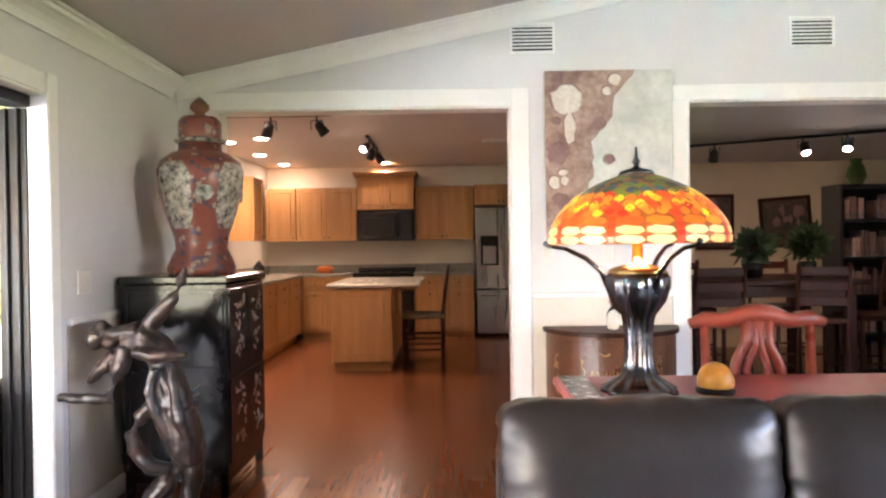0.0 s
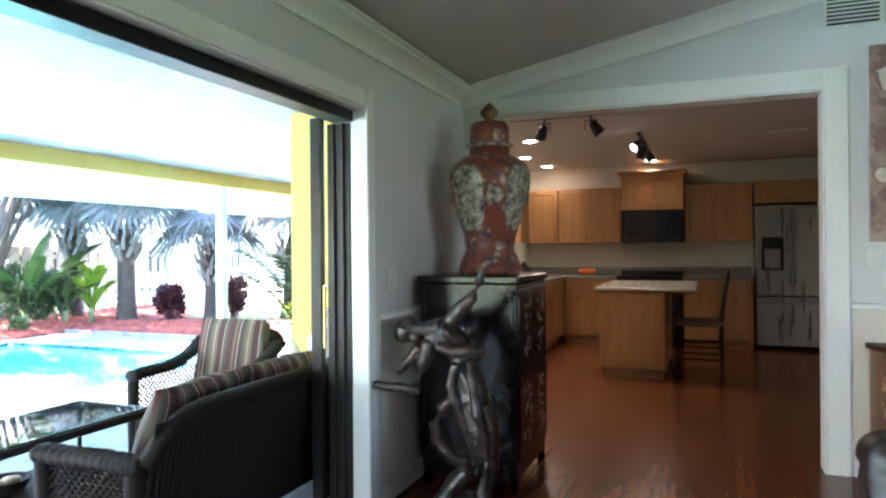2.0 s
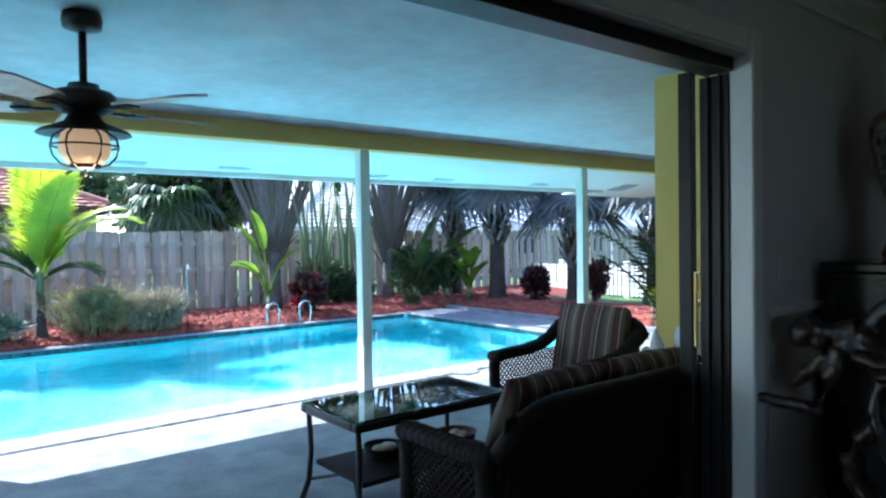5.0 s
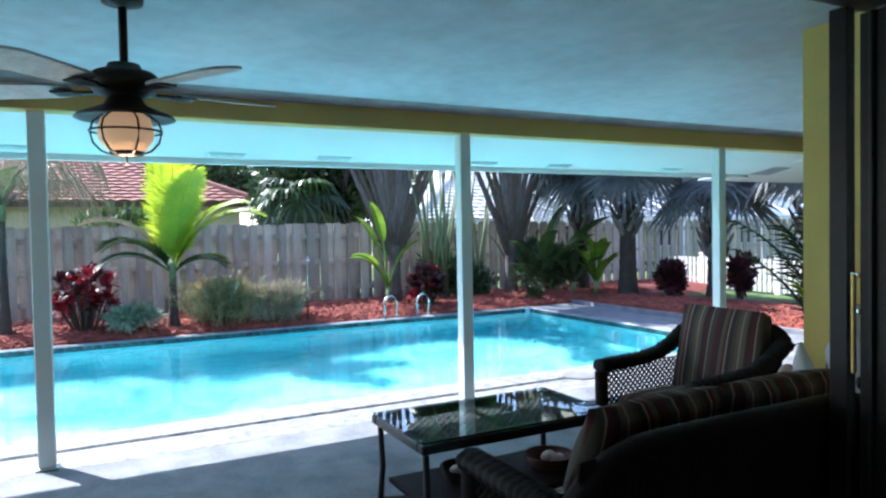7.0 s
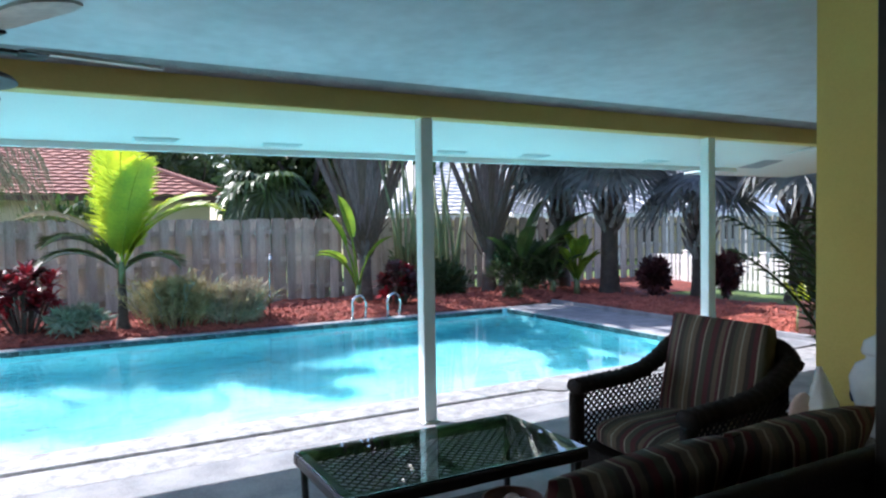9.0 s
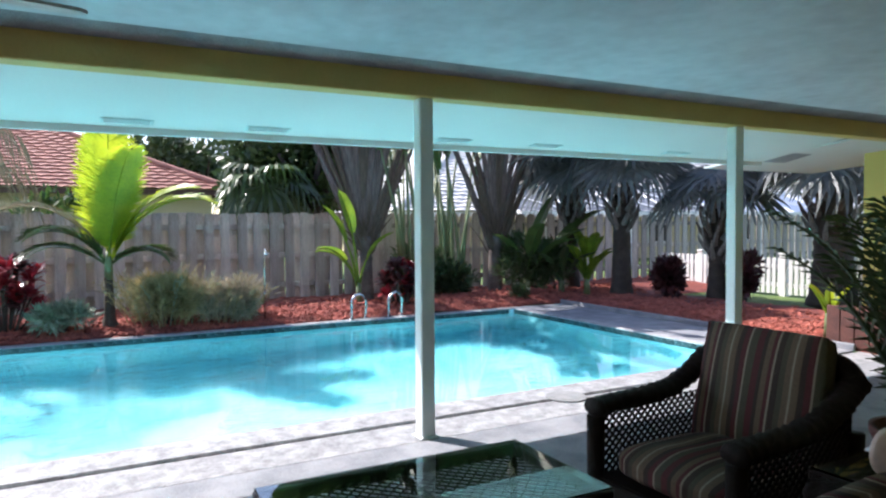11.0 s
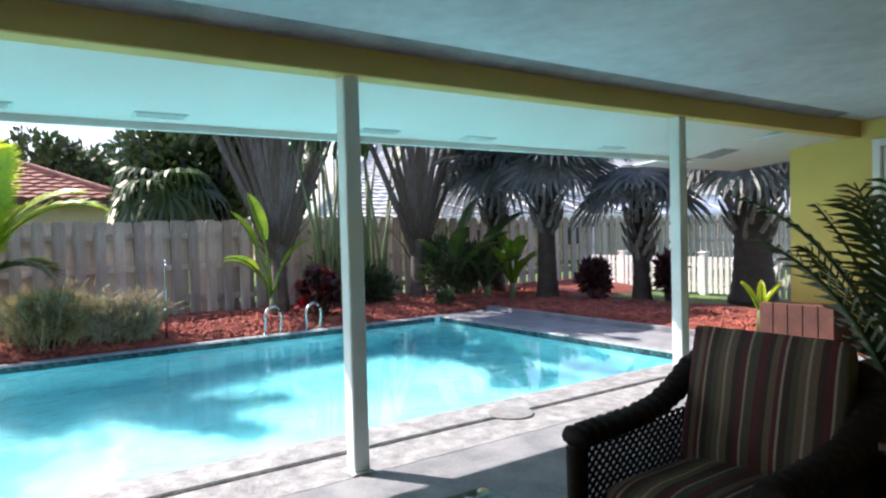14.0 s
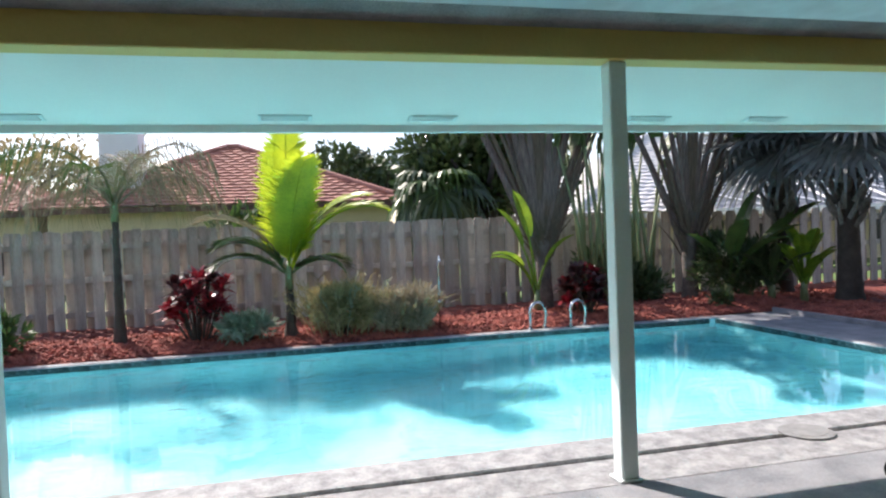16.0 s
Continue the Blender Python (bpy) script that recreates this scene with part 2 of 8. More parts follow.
# crown moulding along the door wall and up the slope
def crown(p, q, out):
    bm = bmesh.new()
    p, q, out = Vector(p), Vector(q), Vector(out)
    prof = [(0, 0), (0, -0.12), (0.016, -0.12), (0.018, -0.105), (0.024, -0.085), (0.042, -0.062), (0.066, -0.044), (0.082, -0.036), (0.086, -0.018), (0.10, -0.016), (0.10, 0)]
    r = [[bm.verts.new(e + out * a + Vector((0, 0, b))) for a, b in prof] for e in (p, q)]
    for k in range(len(prof)):
        j = (k + 1) % len(prof)
        bm.faces.new((r[0][k], r[0][j], r[1][j], r[1][k]))
    bm.faces.new(r[0]), bm.faces.new(r[1][::-1])
    return bm


setting("trim_crown_west", crown((-1.597, -4.19, 2.322), (-1.597, YN - 0.108, 2.322), (1, 0, 0)), M["trim"], "white crown moulding", "trim")
setting("trim_crown_north", crown((-1.59, YN - 0.003, 2.326), (5.59, YN - 0.003, 3.793), (0, -1, 0)), M["trim"], "white crown moulding up the slope", "trim")


def casing(name, x0, x1, head, y, w, left=True):
    boxes = [(x1, y - 0.022, 0, x1 + w, y - 0.002, head + w), (x0 - (w if left else 0), y - 0.022, head, x1, y - 0.002, head + w)]
    if left:
        boxes.append((x0 - w, y - 0.022, 0, x0, y - 0.002, head))
    boxes += [(x1 - 0.014, y - 0.022, 0, x1 - 0.002, YK, head), (x0 + 0.002, y - 0.022, 0, x0 + 0.014, YK, head), (x0 + 0.014, y - 0.022, head - 0.012, x1 - 0.014, YK, head - 0.002)]
    return setting(name, B(*boxes, bevel=0.004), M["trim"], "white painted door casing", "trim")


casing("trim_kitchen_opening", -1.34, 0.53, 2.14, YN, 0.115)
casing("trim_dining_opening", 1.64, 3.9, 2.155, YN, 0.10)
setting("trim_sliding_door", B((XW + 0.002, DY1, 0, XW + 0.036, DY1 + 0.07, DH + 0.085), (XW + 0.002, DY0 - 0.13, DH, XW + 0.022, DY1, DH + 0.085), (XW + 0.002, DY0 - 0.13, 0, XW + 0.022, DY0, DH),
        (XW - 0.055, DY1 - 0.008, 0, XW + 0.036, DY1 - 0.0005, DH), (XW - 0.03, DY0 + 0.002, DH - 0.014, XW + 0.022, DY1 - 0.016, DH - 0.002), bevel=0.004), M["trim"], "white painted casing of the sliding door", "trim")
setting("baseboard", B((XW + 0.002, DY1 + 0.17, 0, XW + 0.018, YN - 0.02, 0.1), (0.66, YN - 0.018, 0, 1.53, YN - 0.002, 0.1), bevel=0.004), M["trim"], "white painted baseboard", "trim")
setting("trim_chair_rail", B((0.648, YN - 0.032, 0.925, 1.54, YN - 0.002, 0.955), (XW + 0.002, DY1 + 0.162, 0.925, XW + 0.03, YN - 0.04, 0.955), bevel=0.006), M["trim"], "white chair rail moulding", "trim")
setting("wainscot_panel", B((0.66, YN - 0.008, 0.1, 1.53, YN - 0.003, 0.922), (XW + 0.003, DY1 + 0.164, 0.1, XW + 0.008, YN - 0.03, 0.922)), M["wainscot"], "cream painted lower wall panel", "wall panel")

# ---- kitchen and dining room shells ----
setting("wall_kitchen_north", B((-2.65, 9.95, 0, 1.64, 10.1, 2.7)), M["kwall"], "pale kitchen back wall")
setting("wall_kitchen_west", B((-2.65, YK, 0, -2.5, 9.95, 2.7)), M["kwall"], "pale kitchen side wall")
setting("wall_kitchen_east", B((1.545, YK, 0, 1.638, 9.95, 2.7)), M["kwall"], "plain wall between kitchen and dining room")
setting("wall_kitchen_south", B((-2.5, YN + 0.02, 0, -1.6, YK, 2.7)), M["kwall"], "plain kitchen wall")
setting("ceiling_kitchen", B((-2.65, YK, 2.40, 1.54, 10.1, 2.5)), M["ceil"], "flat white kitchen ceiling", "ceiling")
setting("wall_dining_north", B((1.64, 8.3, 0, 5.6, 8.45, 2.7)), M["dwall"], "beige dining room wall")
setting("ceiling_dining", B((1.64, YK, 2.20, 5.6, 8.45, 2.3)), M["ceil"], "flat dining room ceiling", "ceiling")
setting("floor", B((XO, -4.4, -0.12, 5.75, YN, -0.012), (-2.65, YN, -0.12, 5.75, 10.1, -0.012)), M["gap"], "cherry-coloured polished plank floor", "floor")
setting("roof", B((-2.7, -4.5, 4.25, 5.8, 10.2, 4.35)), M["ceil"], "plain roof deck over the house", "roof")

# ---- patio shell ----
ZP, ZC = -0.06, 2.16
CX, CY = -2.67, 4.06           # outer corner of the yellow kitchen bay
XB = -5.06                     # beam
XE, ZE = -6.10, 1.80           # eave
YE = 9.0                       # far yellow wall
setting("wall_yellow_bay", B((CX, CY, ZP, -2.652, YE, 2.7), (-2.652, CY, ZP, XO - 0.002, CY + 0.15, 2.7), (XO - 0.022, 3.37, ZP, XO - 0.002, CY, 2.7)), M["yellow"], "yellow stucco outer wall beside the sliding door")
setting("wall_yellow_south", B((XO - 0.022, -9, ZP, XO - 0.002, DY0, 2.7), (XO - 0.022, DY0, DH + 0.03, XO - 0.002, 3.37, 2.7)), M["yellow"], "yellow stucco outer wall")
setting("wall_yellow_far", B((-5.62, YE, ZP, -4.82, YE + 0.15, 2.5), (-4.82, YE, 1.93, -3.9, YE + 0.15, 2.5), (-3.9, YE, ZP, -2.652, YE + 0.15, 2.5)), M["yellow"], "yellow stucco wall at the end of the patio")
def slanted(x0, z0, x1, z1, y0, y1, th):
    """A sloping board between two lines along y."""
    bm = bmesh.new()
    q = [(x0, y0, z0), (x1, y0, z1), (x1, y1, z1), (x0, y1, z0)]
    lo = [bm.verts.new(c) for c in q]
    hi = [bm.verts.new((c[0], c[1], c[2] + th)) for c in q]
    bm.faces.new(lo), bm.faces.new(hi)
    for k in range(4):
        bm.faces.new((lo[k], lo[(k + 1) % 4], hi[(k + 1) % 4], hi[k]))
    return bm


setting("ceiling_patio", slanted(XO - 0.024, 2.205, XB + 0.12, 2.125, -9, CY, 0.08), M["pceil"], "pale blue painted patio ceiling with faint stains", "ceiling")
setting("ceiling_patio_bay", slanted(-2.68, 2.182, XB + 0.12, 2.125, CY, YE + 0.1, 0.08), M["pceil"], "pale blue painted patio ceiling beside the bay", "ceiling")
setting("beam", B((XB, -9, 1.96, XB + 0.14, YE, 2.28), bevel=0.006), M["beam"], "long yellow painted patio beam", "beam")


setting("soffit", slanted(XB - 0.003, 2.02, XE, ZE + 0.045, -9, 8.0, 0.05), M["soffit"], "pale aqua sloping eave soffit", "ceiling")
setting("soffit_far", slanted(XB - 0.003, 1.975, XE - 0.75, 1.83, 8.0, YE + 1.0, 0.02), M["soffit"], "pale aqua soffit at the patio's end", "ceiling")
setting("fascia", B((XE - 0.03, -9, ZE, XE, 8.0, ZE + 0.10), bevel=0.004), M["post"], "white painted eave edge", "trim")
setting("roof_patio", slanted(XO, 2.75, XE - 0.02, ZE + 0.05, -9, YE - 0.6, 0.03), M["slab"], "grey patio roof", "roof")

setting("patio_floor", B((-4.93, -9, -0.3, XO - 0.002, YE, ZP), (-4.942, -9, -0.3, -4.93, 8.4, -0.09)), M["slab"], "grey textured concrete patio floor", "floor")
setting("pool_border", B((-5.297, -9, -0.3, -4.9425, 8.4, ZP - 0.004), bevel=0.006), M["coping"], "worn speckled border strip along the pool", "pavement")
setting("deck_joint", B((-5.334, -9, -0.3, -5.298, 8.4, -0.085)), M["joint"], "dark sunken joint between coping and deck", "pavement")
setting("pool_coping", B((-5.65, -9, -0.3, -5.335, 7.45, ZP), (-10.0, -9, -0.3, -9.86, 7.42, ZP), bevel=0.012), M["coping"], "pale speckled pool coping", "pavement")
setting("pool_basin", B((-10.1, -9, -1.1, -5.4, 7.7, -1.0), (-9.856, -9, -1.0, -9.846, 7.405, -0.07), (-5.664, -9, -1.0, -5.654, 7.405, -0.07), (-9.856, 7.406, -1.0, -5.654, 7.416, -0.07)), M["plaster"], "turquoise plastered pool basin", "pool")
def sheet(x0, y0, x1, y1, z):
    """A level sheet whose face looks up."""
    me = bpy.data.meshes.new("sheet")
    me.from_pydata([(x0, y0, z), (x1, y0, z), (x1, y1, z), (x0, y1, z)], [], [(0, 1, 2, 3)])
    return me


setting("pool_deck", B((-10.0, 7.42, -0.3, -5.655, 7.56, ZP), bevel=0.012), M["coping"], "pale speckled coping at the pool's end", "pavement")
setting("deck_north", B((-10.0, 7.562, -0.3, -5.342, 8.4, ZP - 0.003), (-10.0, 8.4, -0.3, -5.342, 8.44, 0.0), bevel=0.008), M["slab"], "grey concrete deck at the pool's end", "pavement")
wat = new("water", sheet(-9.85, -9, -5.66, 7.41, -0.125))
wat.data.materials.append(M["water"])
wat.visible_shadow = False
tagged(wat, "rippled turquoise pool water", "water", "", "structure")


def ground_sheet():
    bm = bmesh.new()
    for x0, y0, x1, y1 in ((-400, -400, -10.0, 400), (-10.0, 8.4, 400, 400), (-10.0, -400, 400, -9), (5.75, -9, 400, 8.4)):
        box(bm, x0, y0, -0.4, x1, y1, -0.07)
    return bm


setting("ground", ground_sheet(), M["lawn"], "lawn running to the horizon", "ground")


def mulch_bed():
    bm = bmesh.new()
    nx, ny = 14, 150
    g = {}
    for i in range(nx + 1):
        for j in range(ny + 1):
            x, y = -10.0 - 2.3 * i / nx, -9 + 22 * j / ny
            h = 0.13 * math.sin(math.pi * min(1, i / 5) / 2)
            g[i, j] = bm.verts.new((x, y, -0.065 + h + 0.03 * noise.noise(Vector((x * 1.7, y * 1.7, 0)))))
    for i in range(nx):
        for j in range(ny):
            bm.faces.new((g[i, j], g[i, j + 1], g[i + 1, j + 1], g[i + 1, j]))
    h = {}
    nx, ny = 60, 12
    for i in range(nx + 1):
        for j in range(ny + 1):
            x, y = -10.0 + 5.9 * i / nx, 8.42 + 1.9 * j / ny
            h[i, j] = bm.verts.new((x, y, -0.06 + 0.1 * math.sin(math.pi * min(1, j / 5) / 2) + 0.03 * noise.noise(Vector((x * 1.7, y * 1.7, 0)))))
    for i in range(nx):
        for j in range(ny):
            bm.faces.new((h[i, j], h[i, j + 1], h[i + 1, j + 1], h[i + 1, j]))
    return bm


setting("mulch_bed", mulch_bed(), M["mulch"], "red bark mulch planting bed", "ground")


def waterline_tiles():
    """A row of small dark tiles just above the water on the two far sides."""
    basin = bpy.data.objects["pool_basin"]
    me = finish("tile", B((-0.004, -0.05, -0.045, 0.0, 0.05, 0.045), bevel=0.0015), M["tile"])
    for k in range(112):
        o = new("tile", me)
        o.parent, o.matrix_basis = basin, pose(-9.841, -3.9 + k * 0.1006, -0.116, 0, 0, 180)
    for k in range(41):
        o = new("tile", me)
        o.parent, o.matrix_basis = basin, pose(-9.78 + k * 0.1006, 7.401, -0.116, 0, 0, 90)


waterline_tiles()


# ---- patio posts and fence ----
def patio_post(y):
    ob = thing("patio_post", pose(-5.0, y, ZP), "slim white painted steel post under the patio beam", "post", "patio posts")
    part("shaft", B((-0.045, -0.045, 0.012, 0.045, 0.045, 2.02), bevel=0.006), M["post"], ob)
    part("base_plate", B((-0.06, -0.06, 0, 0.06, 0.06, 0.012), bevel=0.003), M["post"], ob)
    return ob


post_a = patio_post(3.48)
for y in (6.21, 0.74, -2.0):
    copy_thing(post_a, pose(-5.0, y, ZP))


def fence_run():
    ob = thing("fence", pose(-12.05, 0, -0.05), "weathered grey board-on-board wooden fence", "fence")
    bm = bmesh.new()
    q = [(-0.070, 0.0), (0.070, 0.0), (0.070, 0.972), (0.052, 1.0), (-0.052, 1.0), (-0.070, 0.972)]
    lo, hi = [bm.verts.new((-0.009, y, z)) for y, z in q], [bm.verts.new((0.009, y, z)) for y, z in q]
    bm.faces.new(lo[::-1]), bm.faces.new(hi)
    for i in range(6):
        bm.faces.new((lo[i], lo[(i + 1) % 6], hi[(i + 1) % 6], hi[i]))
    me = finish("board", bm, M["fence"])
    for k in range(232):
        b = new("board", me)
        b.parent = ob
        off, h = (0.045 if k % 2 else -0.055), 1.43 - 0.003 * max(0, k - 110) * 0.12
        b.matrix_basis = pose(off, -6.5 + k * 0.122 + random.uniform(-0.008, 0.008), 0.02, random.uniform(-0.5, 0.5), 0, random.uniform(-3, 3)) @ Matrix.Diagonal((1, random.uniform(0.96, 1.06), h + random.uniform(-0.015, 0.015), 1))
    for z in (0.28, 0.75, 1.2):
        part("rail", B((-0.024, -6.6, z, 0.024, 21.8, z + 0.08), bevel=0.004), M["fence"], ob)
    return ob


fence_run()


# ---- sliding door ----
def real_glass(name, tint):
    m = bpy.data.materials.new(name)
    m.use_nodes = True
    p = m.node_tree.nodes["Principled BSDF"]
    p.inputs["Base Color"].default_value = (*tint, 1)
    p.inputs["Transmission Weight"].default_value, p.inputs["Roughness"].default_value, p.inputs["IOR"].default_value = 1.0, 0.0, 1.45
    return m


M.update(
    bronze_frame=mat("dark_bronze_aluminium", (0.022, 0.021, 0.022), (0.014, 0.013, 0.014), 0.4, 0.5, 8, 60, 0.05),
    brass=mat("worn_brass", (0.55, 0.38, 0.14), (0.35, 0.24, 0.09), 0.35, 0.9, 20, 60, 0.05),
    wicker=mat("dark_brown_wicker", (0.018, 0.014, 0.012), (0.009, 0.007, 0.006), 0.6, 0, 30, 180, 0.6),
    cushion=None,
    glass=real_glass("table_glass", (0.86, 0.95, 0.92)),
    clear=real_glass("clear_glass", (0.95, 0.97, 0.96)),
    porcelain=mat("white_porcelain", (0.70, 0.71, 0.72), (0.60, 0.62, 0.66), 0.2, 0, 6, 40, 0.03),
    conch=mat("pink_white_shell", (0.75, 0.60, 0.54), (0.62, 0.45, 0.40), 0.4, 0, 12, 60, 0.3),
    fanmetal=mat("dark_brown_fan_metal", (0.035, 0.026, 0.024), (0.02, 0.014, 0.013), 0.45, 0.4, 12, 60, 0.1),
    blade=mat("weathered_white_fan_blade", (0.62, 0.66, 0.66), (0.36, 0.40, 0.42), 0.5, 0, 7, 40, 0.1),
    globe=glow("lit_frosted_globe", (1.0, 0.62, 0.32), 0.13),
    chrome=mat("polished_steel", (0.62, 0.63, 0.64), (0.5, 0.51, 0.52), 0.18, 1.0, 12, 60, 0.02),
    clay=mat("red_brown_planter_wood", (0.12, 0.040, 0.028), (0.06, 0.02, 0.015), 0.7, 0, 5, 50, 0.3),
    skimmer=mat("worn_grey_skimmer_lid", (0.26, 0.265, 0.27), (0.17, 0.175, 0.18), 0.7, 0, 12, 60, 0.3),
    grate=mat("grey_plastic_vent", (0.50, 0.62, 0.62), None, 0.6),
)


def striped_fabric(name, colours, freq, rough=0.85):
    """Woven stripes along the local x axis, from a colour ramp repeated by the fraction of x."""
    m = bpy.data.materials.new(name)
    m.use_nodes = True
    n, l = m.node_tree.nodes, m.node_tree.links
    p = n["Principled BSDF"]
    tc, sep, mul, fr, ramp = (n.new("ShaderNode" + k) for k in ("TexCoord", "SeparateXYZ", "Math", "Math", "ValToRGB"))
    mul.operation, fr.operation = "MULTIPLY", "FRACT"
    mul.inputs[1].default_value = freq
    l.new(tc.outputs["Object"], sep.inputs[0]), l.new(sep.outputs["X"], mul.inputs[0]), l.new(mul.outputs[0], fr.inputs[0]), l.new(fr.outputs[0], ramp.inputs[0])
    cr = ramp.color_ramp
    cr.interpolation = "CONSTANT"
    while len(cr.elements) < len(colours):
        cr.elements.new(0.5)
    for e, (pos, c) in zip(cr.elements, colours):
        e.position, e.color = pos, (*c, 1)
    nz, mx, bp = n.new("ShaderNodeTexNoise"), n.new("ShaderNodeHueSaturation"), n.new("ShaderNodeBump")
    nz.inputs["Scale"].default_value = 90
    l.new(tc.outputs["Object"], nz.inputs["Vector"])
    mr = n.new("ShaderNodeMapRange")
    mr.inputs[3].default_value, mr.inputs[4].default_value = 0.75, 1.25
    l.new(nz.outputs["Fac"], mr.inputs[0]), l.new(mr.outputs[0], mx.inputs["Value"]), l.new(ramp.outputs[0], mx.inputs["Color"])
    l.new(mx.outputs[0], p.inputs["Base Color"])
    bp.inputs["Strength"].default_value, bp.inputs["Distance"].default_value = 0.3, 0.004
    l.new(nz.outputs["Fac"], bp.inputs["Height"]), l.new(bp.outputs[0], p.inputs["Normal"])
    p.inputs["Roughness"].default_value = rough
    return m


RED, TAN, GREEN, CREAM, BRN = (0.085, 0.020, 0.024), (0.13, 0.092, 0.06), (0.066, 0.06, 0.042), (0.28, 0.235, 0.18), (0.042, 0.027, 0.023)
M["cushion"] = striped_fabric("striped_outdoor_fabric", [(0.0, RED), (0.10, BRN), (0.16, TAN), (0.24, RED), (0.30, CREAM), (0.33, BRN), (0.42, GREEN), (0.50, TAN), (0.58, CREAM), (0.61, TAN), (0.70, BRN), (0.78, RED), (0.86, CREAM), (0.89, GREEN)], 3.6)


def rounded_box(sx, sy, sz, puff=0.02, e=6):
    """A soft cushion: a box with rounded edges whose faces swell."""
    bm = bmesh.new()
    bmesh.ops.create_cube(bm, size=1)
    bmesh.ops.subdivide_edges(bm, edges=bm.edges[:], cuts=11, use_grid_fill=True)
    for v in bm.verts:
        c = v.co * 2
        k = (abs(c.x) ** e + abs(c.y) ** e + abs(c.z) ** e) ** (1 / e)
        q = c / max(k, 1e-6) * max(abs(c.x), abs(c.y), abs(c.z))
        s = (1 - q.x ** 4) * (1 - q.y ** 4)
        v.co = Vector((q.x * sx / 2, q.y * sy / 2, q.z * (sz / 2 * 0.62 + (sz / 2 * 0.38 + puff) * s)))
        v.co += 0.006 * Vector((noise.noise(v.co * 9), noise.noise(v.co * 9 + Vector((3, 1, 0))), noise.noise(v.co * 7 + Vector((5, 0, 2)))))
    return bm


def knife_pillow(w, h, t):
    """A square pillow: thick in the middle, thin at its seam, with drawn-out corners."""
    bm = bmesh.new()
    n = 16
    for sg in (-1, 1):
        g = {}
        for i in range(n + 1):
            for j in range(n + 1):
                u, v = 2 * i / n - 1, 2 * j / n - 1
                pinch = 1 - 0.07 * (1 - v * v) * u * u, 1 - 0.07 * (1 - u * u) * v * v
                p = Vector((u * w / 2 * pinch[0], v * h / 2 * pinch[1], sg * (0.006 + t / 2 * ((1 - u * u) * (1 - v * v)) ** 0.45)))
                g[i, j] = bm.verts.new(p + 0.007 * noise.noise_vector(p * 8 + Vector((0, 0, sg))))
        for i in range(n):
            for j in range(n):
                bm.faces.new((g[i, j], g[i + 1, j], g[i + 1, j + 1], g[i, j + 1]))
    bmesh.ops.remove_doubles(bm, verts=bm.verts, dist=0.016)
    return bm


def lattice(w, h, step=0.035, t=0.006):
    """Diamond wicker weave in the local x-z plane, w wide and h high."""
    bm = bmesh.new()
    n = int((w + h) / step) + 1
    for sgn in (1, -1):
        for i in range(n + 1):
            c = i * step
            x0, z0 = (c, 0.0) if c <= w else (w, c - w)
            x1, z1 = (0.0, c) if c <= h else (c - h, h)
            if abs(x0 - x1) < 0.004:
                continue
            if sgn < 0:
                x0, x1 = w - x0, w - x1
            tube(bm, ((x0, 0.003 * sgn, z0), (x1, 0.003 * sgn, z1)), t, 5, cap=False)
    return bm


def braided(points, r):
    """A flattened arm rest wound with strands that cross it slantwise."""
    pts = [Vector(p) for p in points]
    fine = [pts[i].lerp(pts[i + 1], k / 8) for i in range(len(pts) - 1) for k in range(8)] + [pts[-1]]
    bm = tube(bmesh.new(), fine, [r * (1 + 0.06 * math.sin(i * 2.1)) for i in range(len(fine))], 14)
    for v in bm.verts:
        v.co.x *= 1.45
        v.co.z += 0.004 * math.sin(v.co.x * 160 + v.co.y * 150)
    return bm


def arm_curve(depth):
    """The sweep of an arm: level from the front, then rising into the back."""
    return [(0, 0.0, 0.56), (0, 0.12, 0.575), (0, depth * 0.45, 0.585), (0, depth * 0.66, 0.62), (0, depth * 0.82, 0.70), (0, depth * 0.93, 0.79), (0, depth, 0.84)]


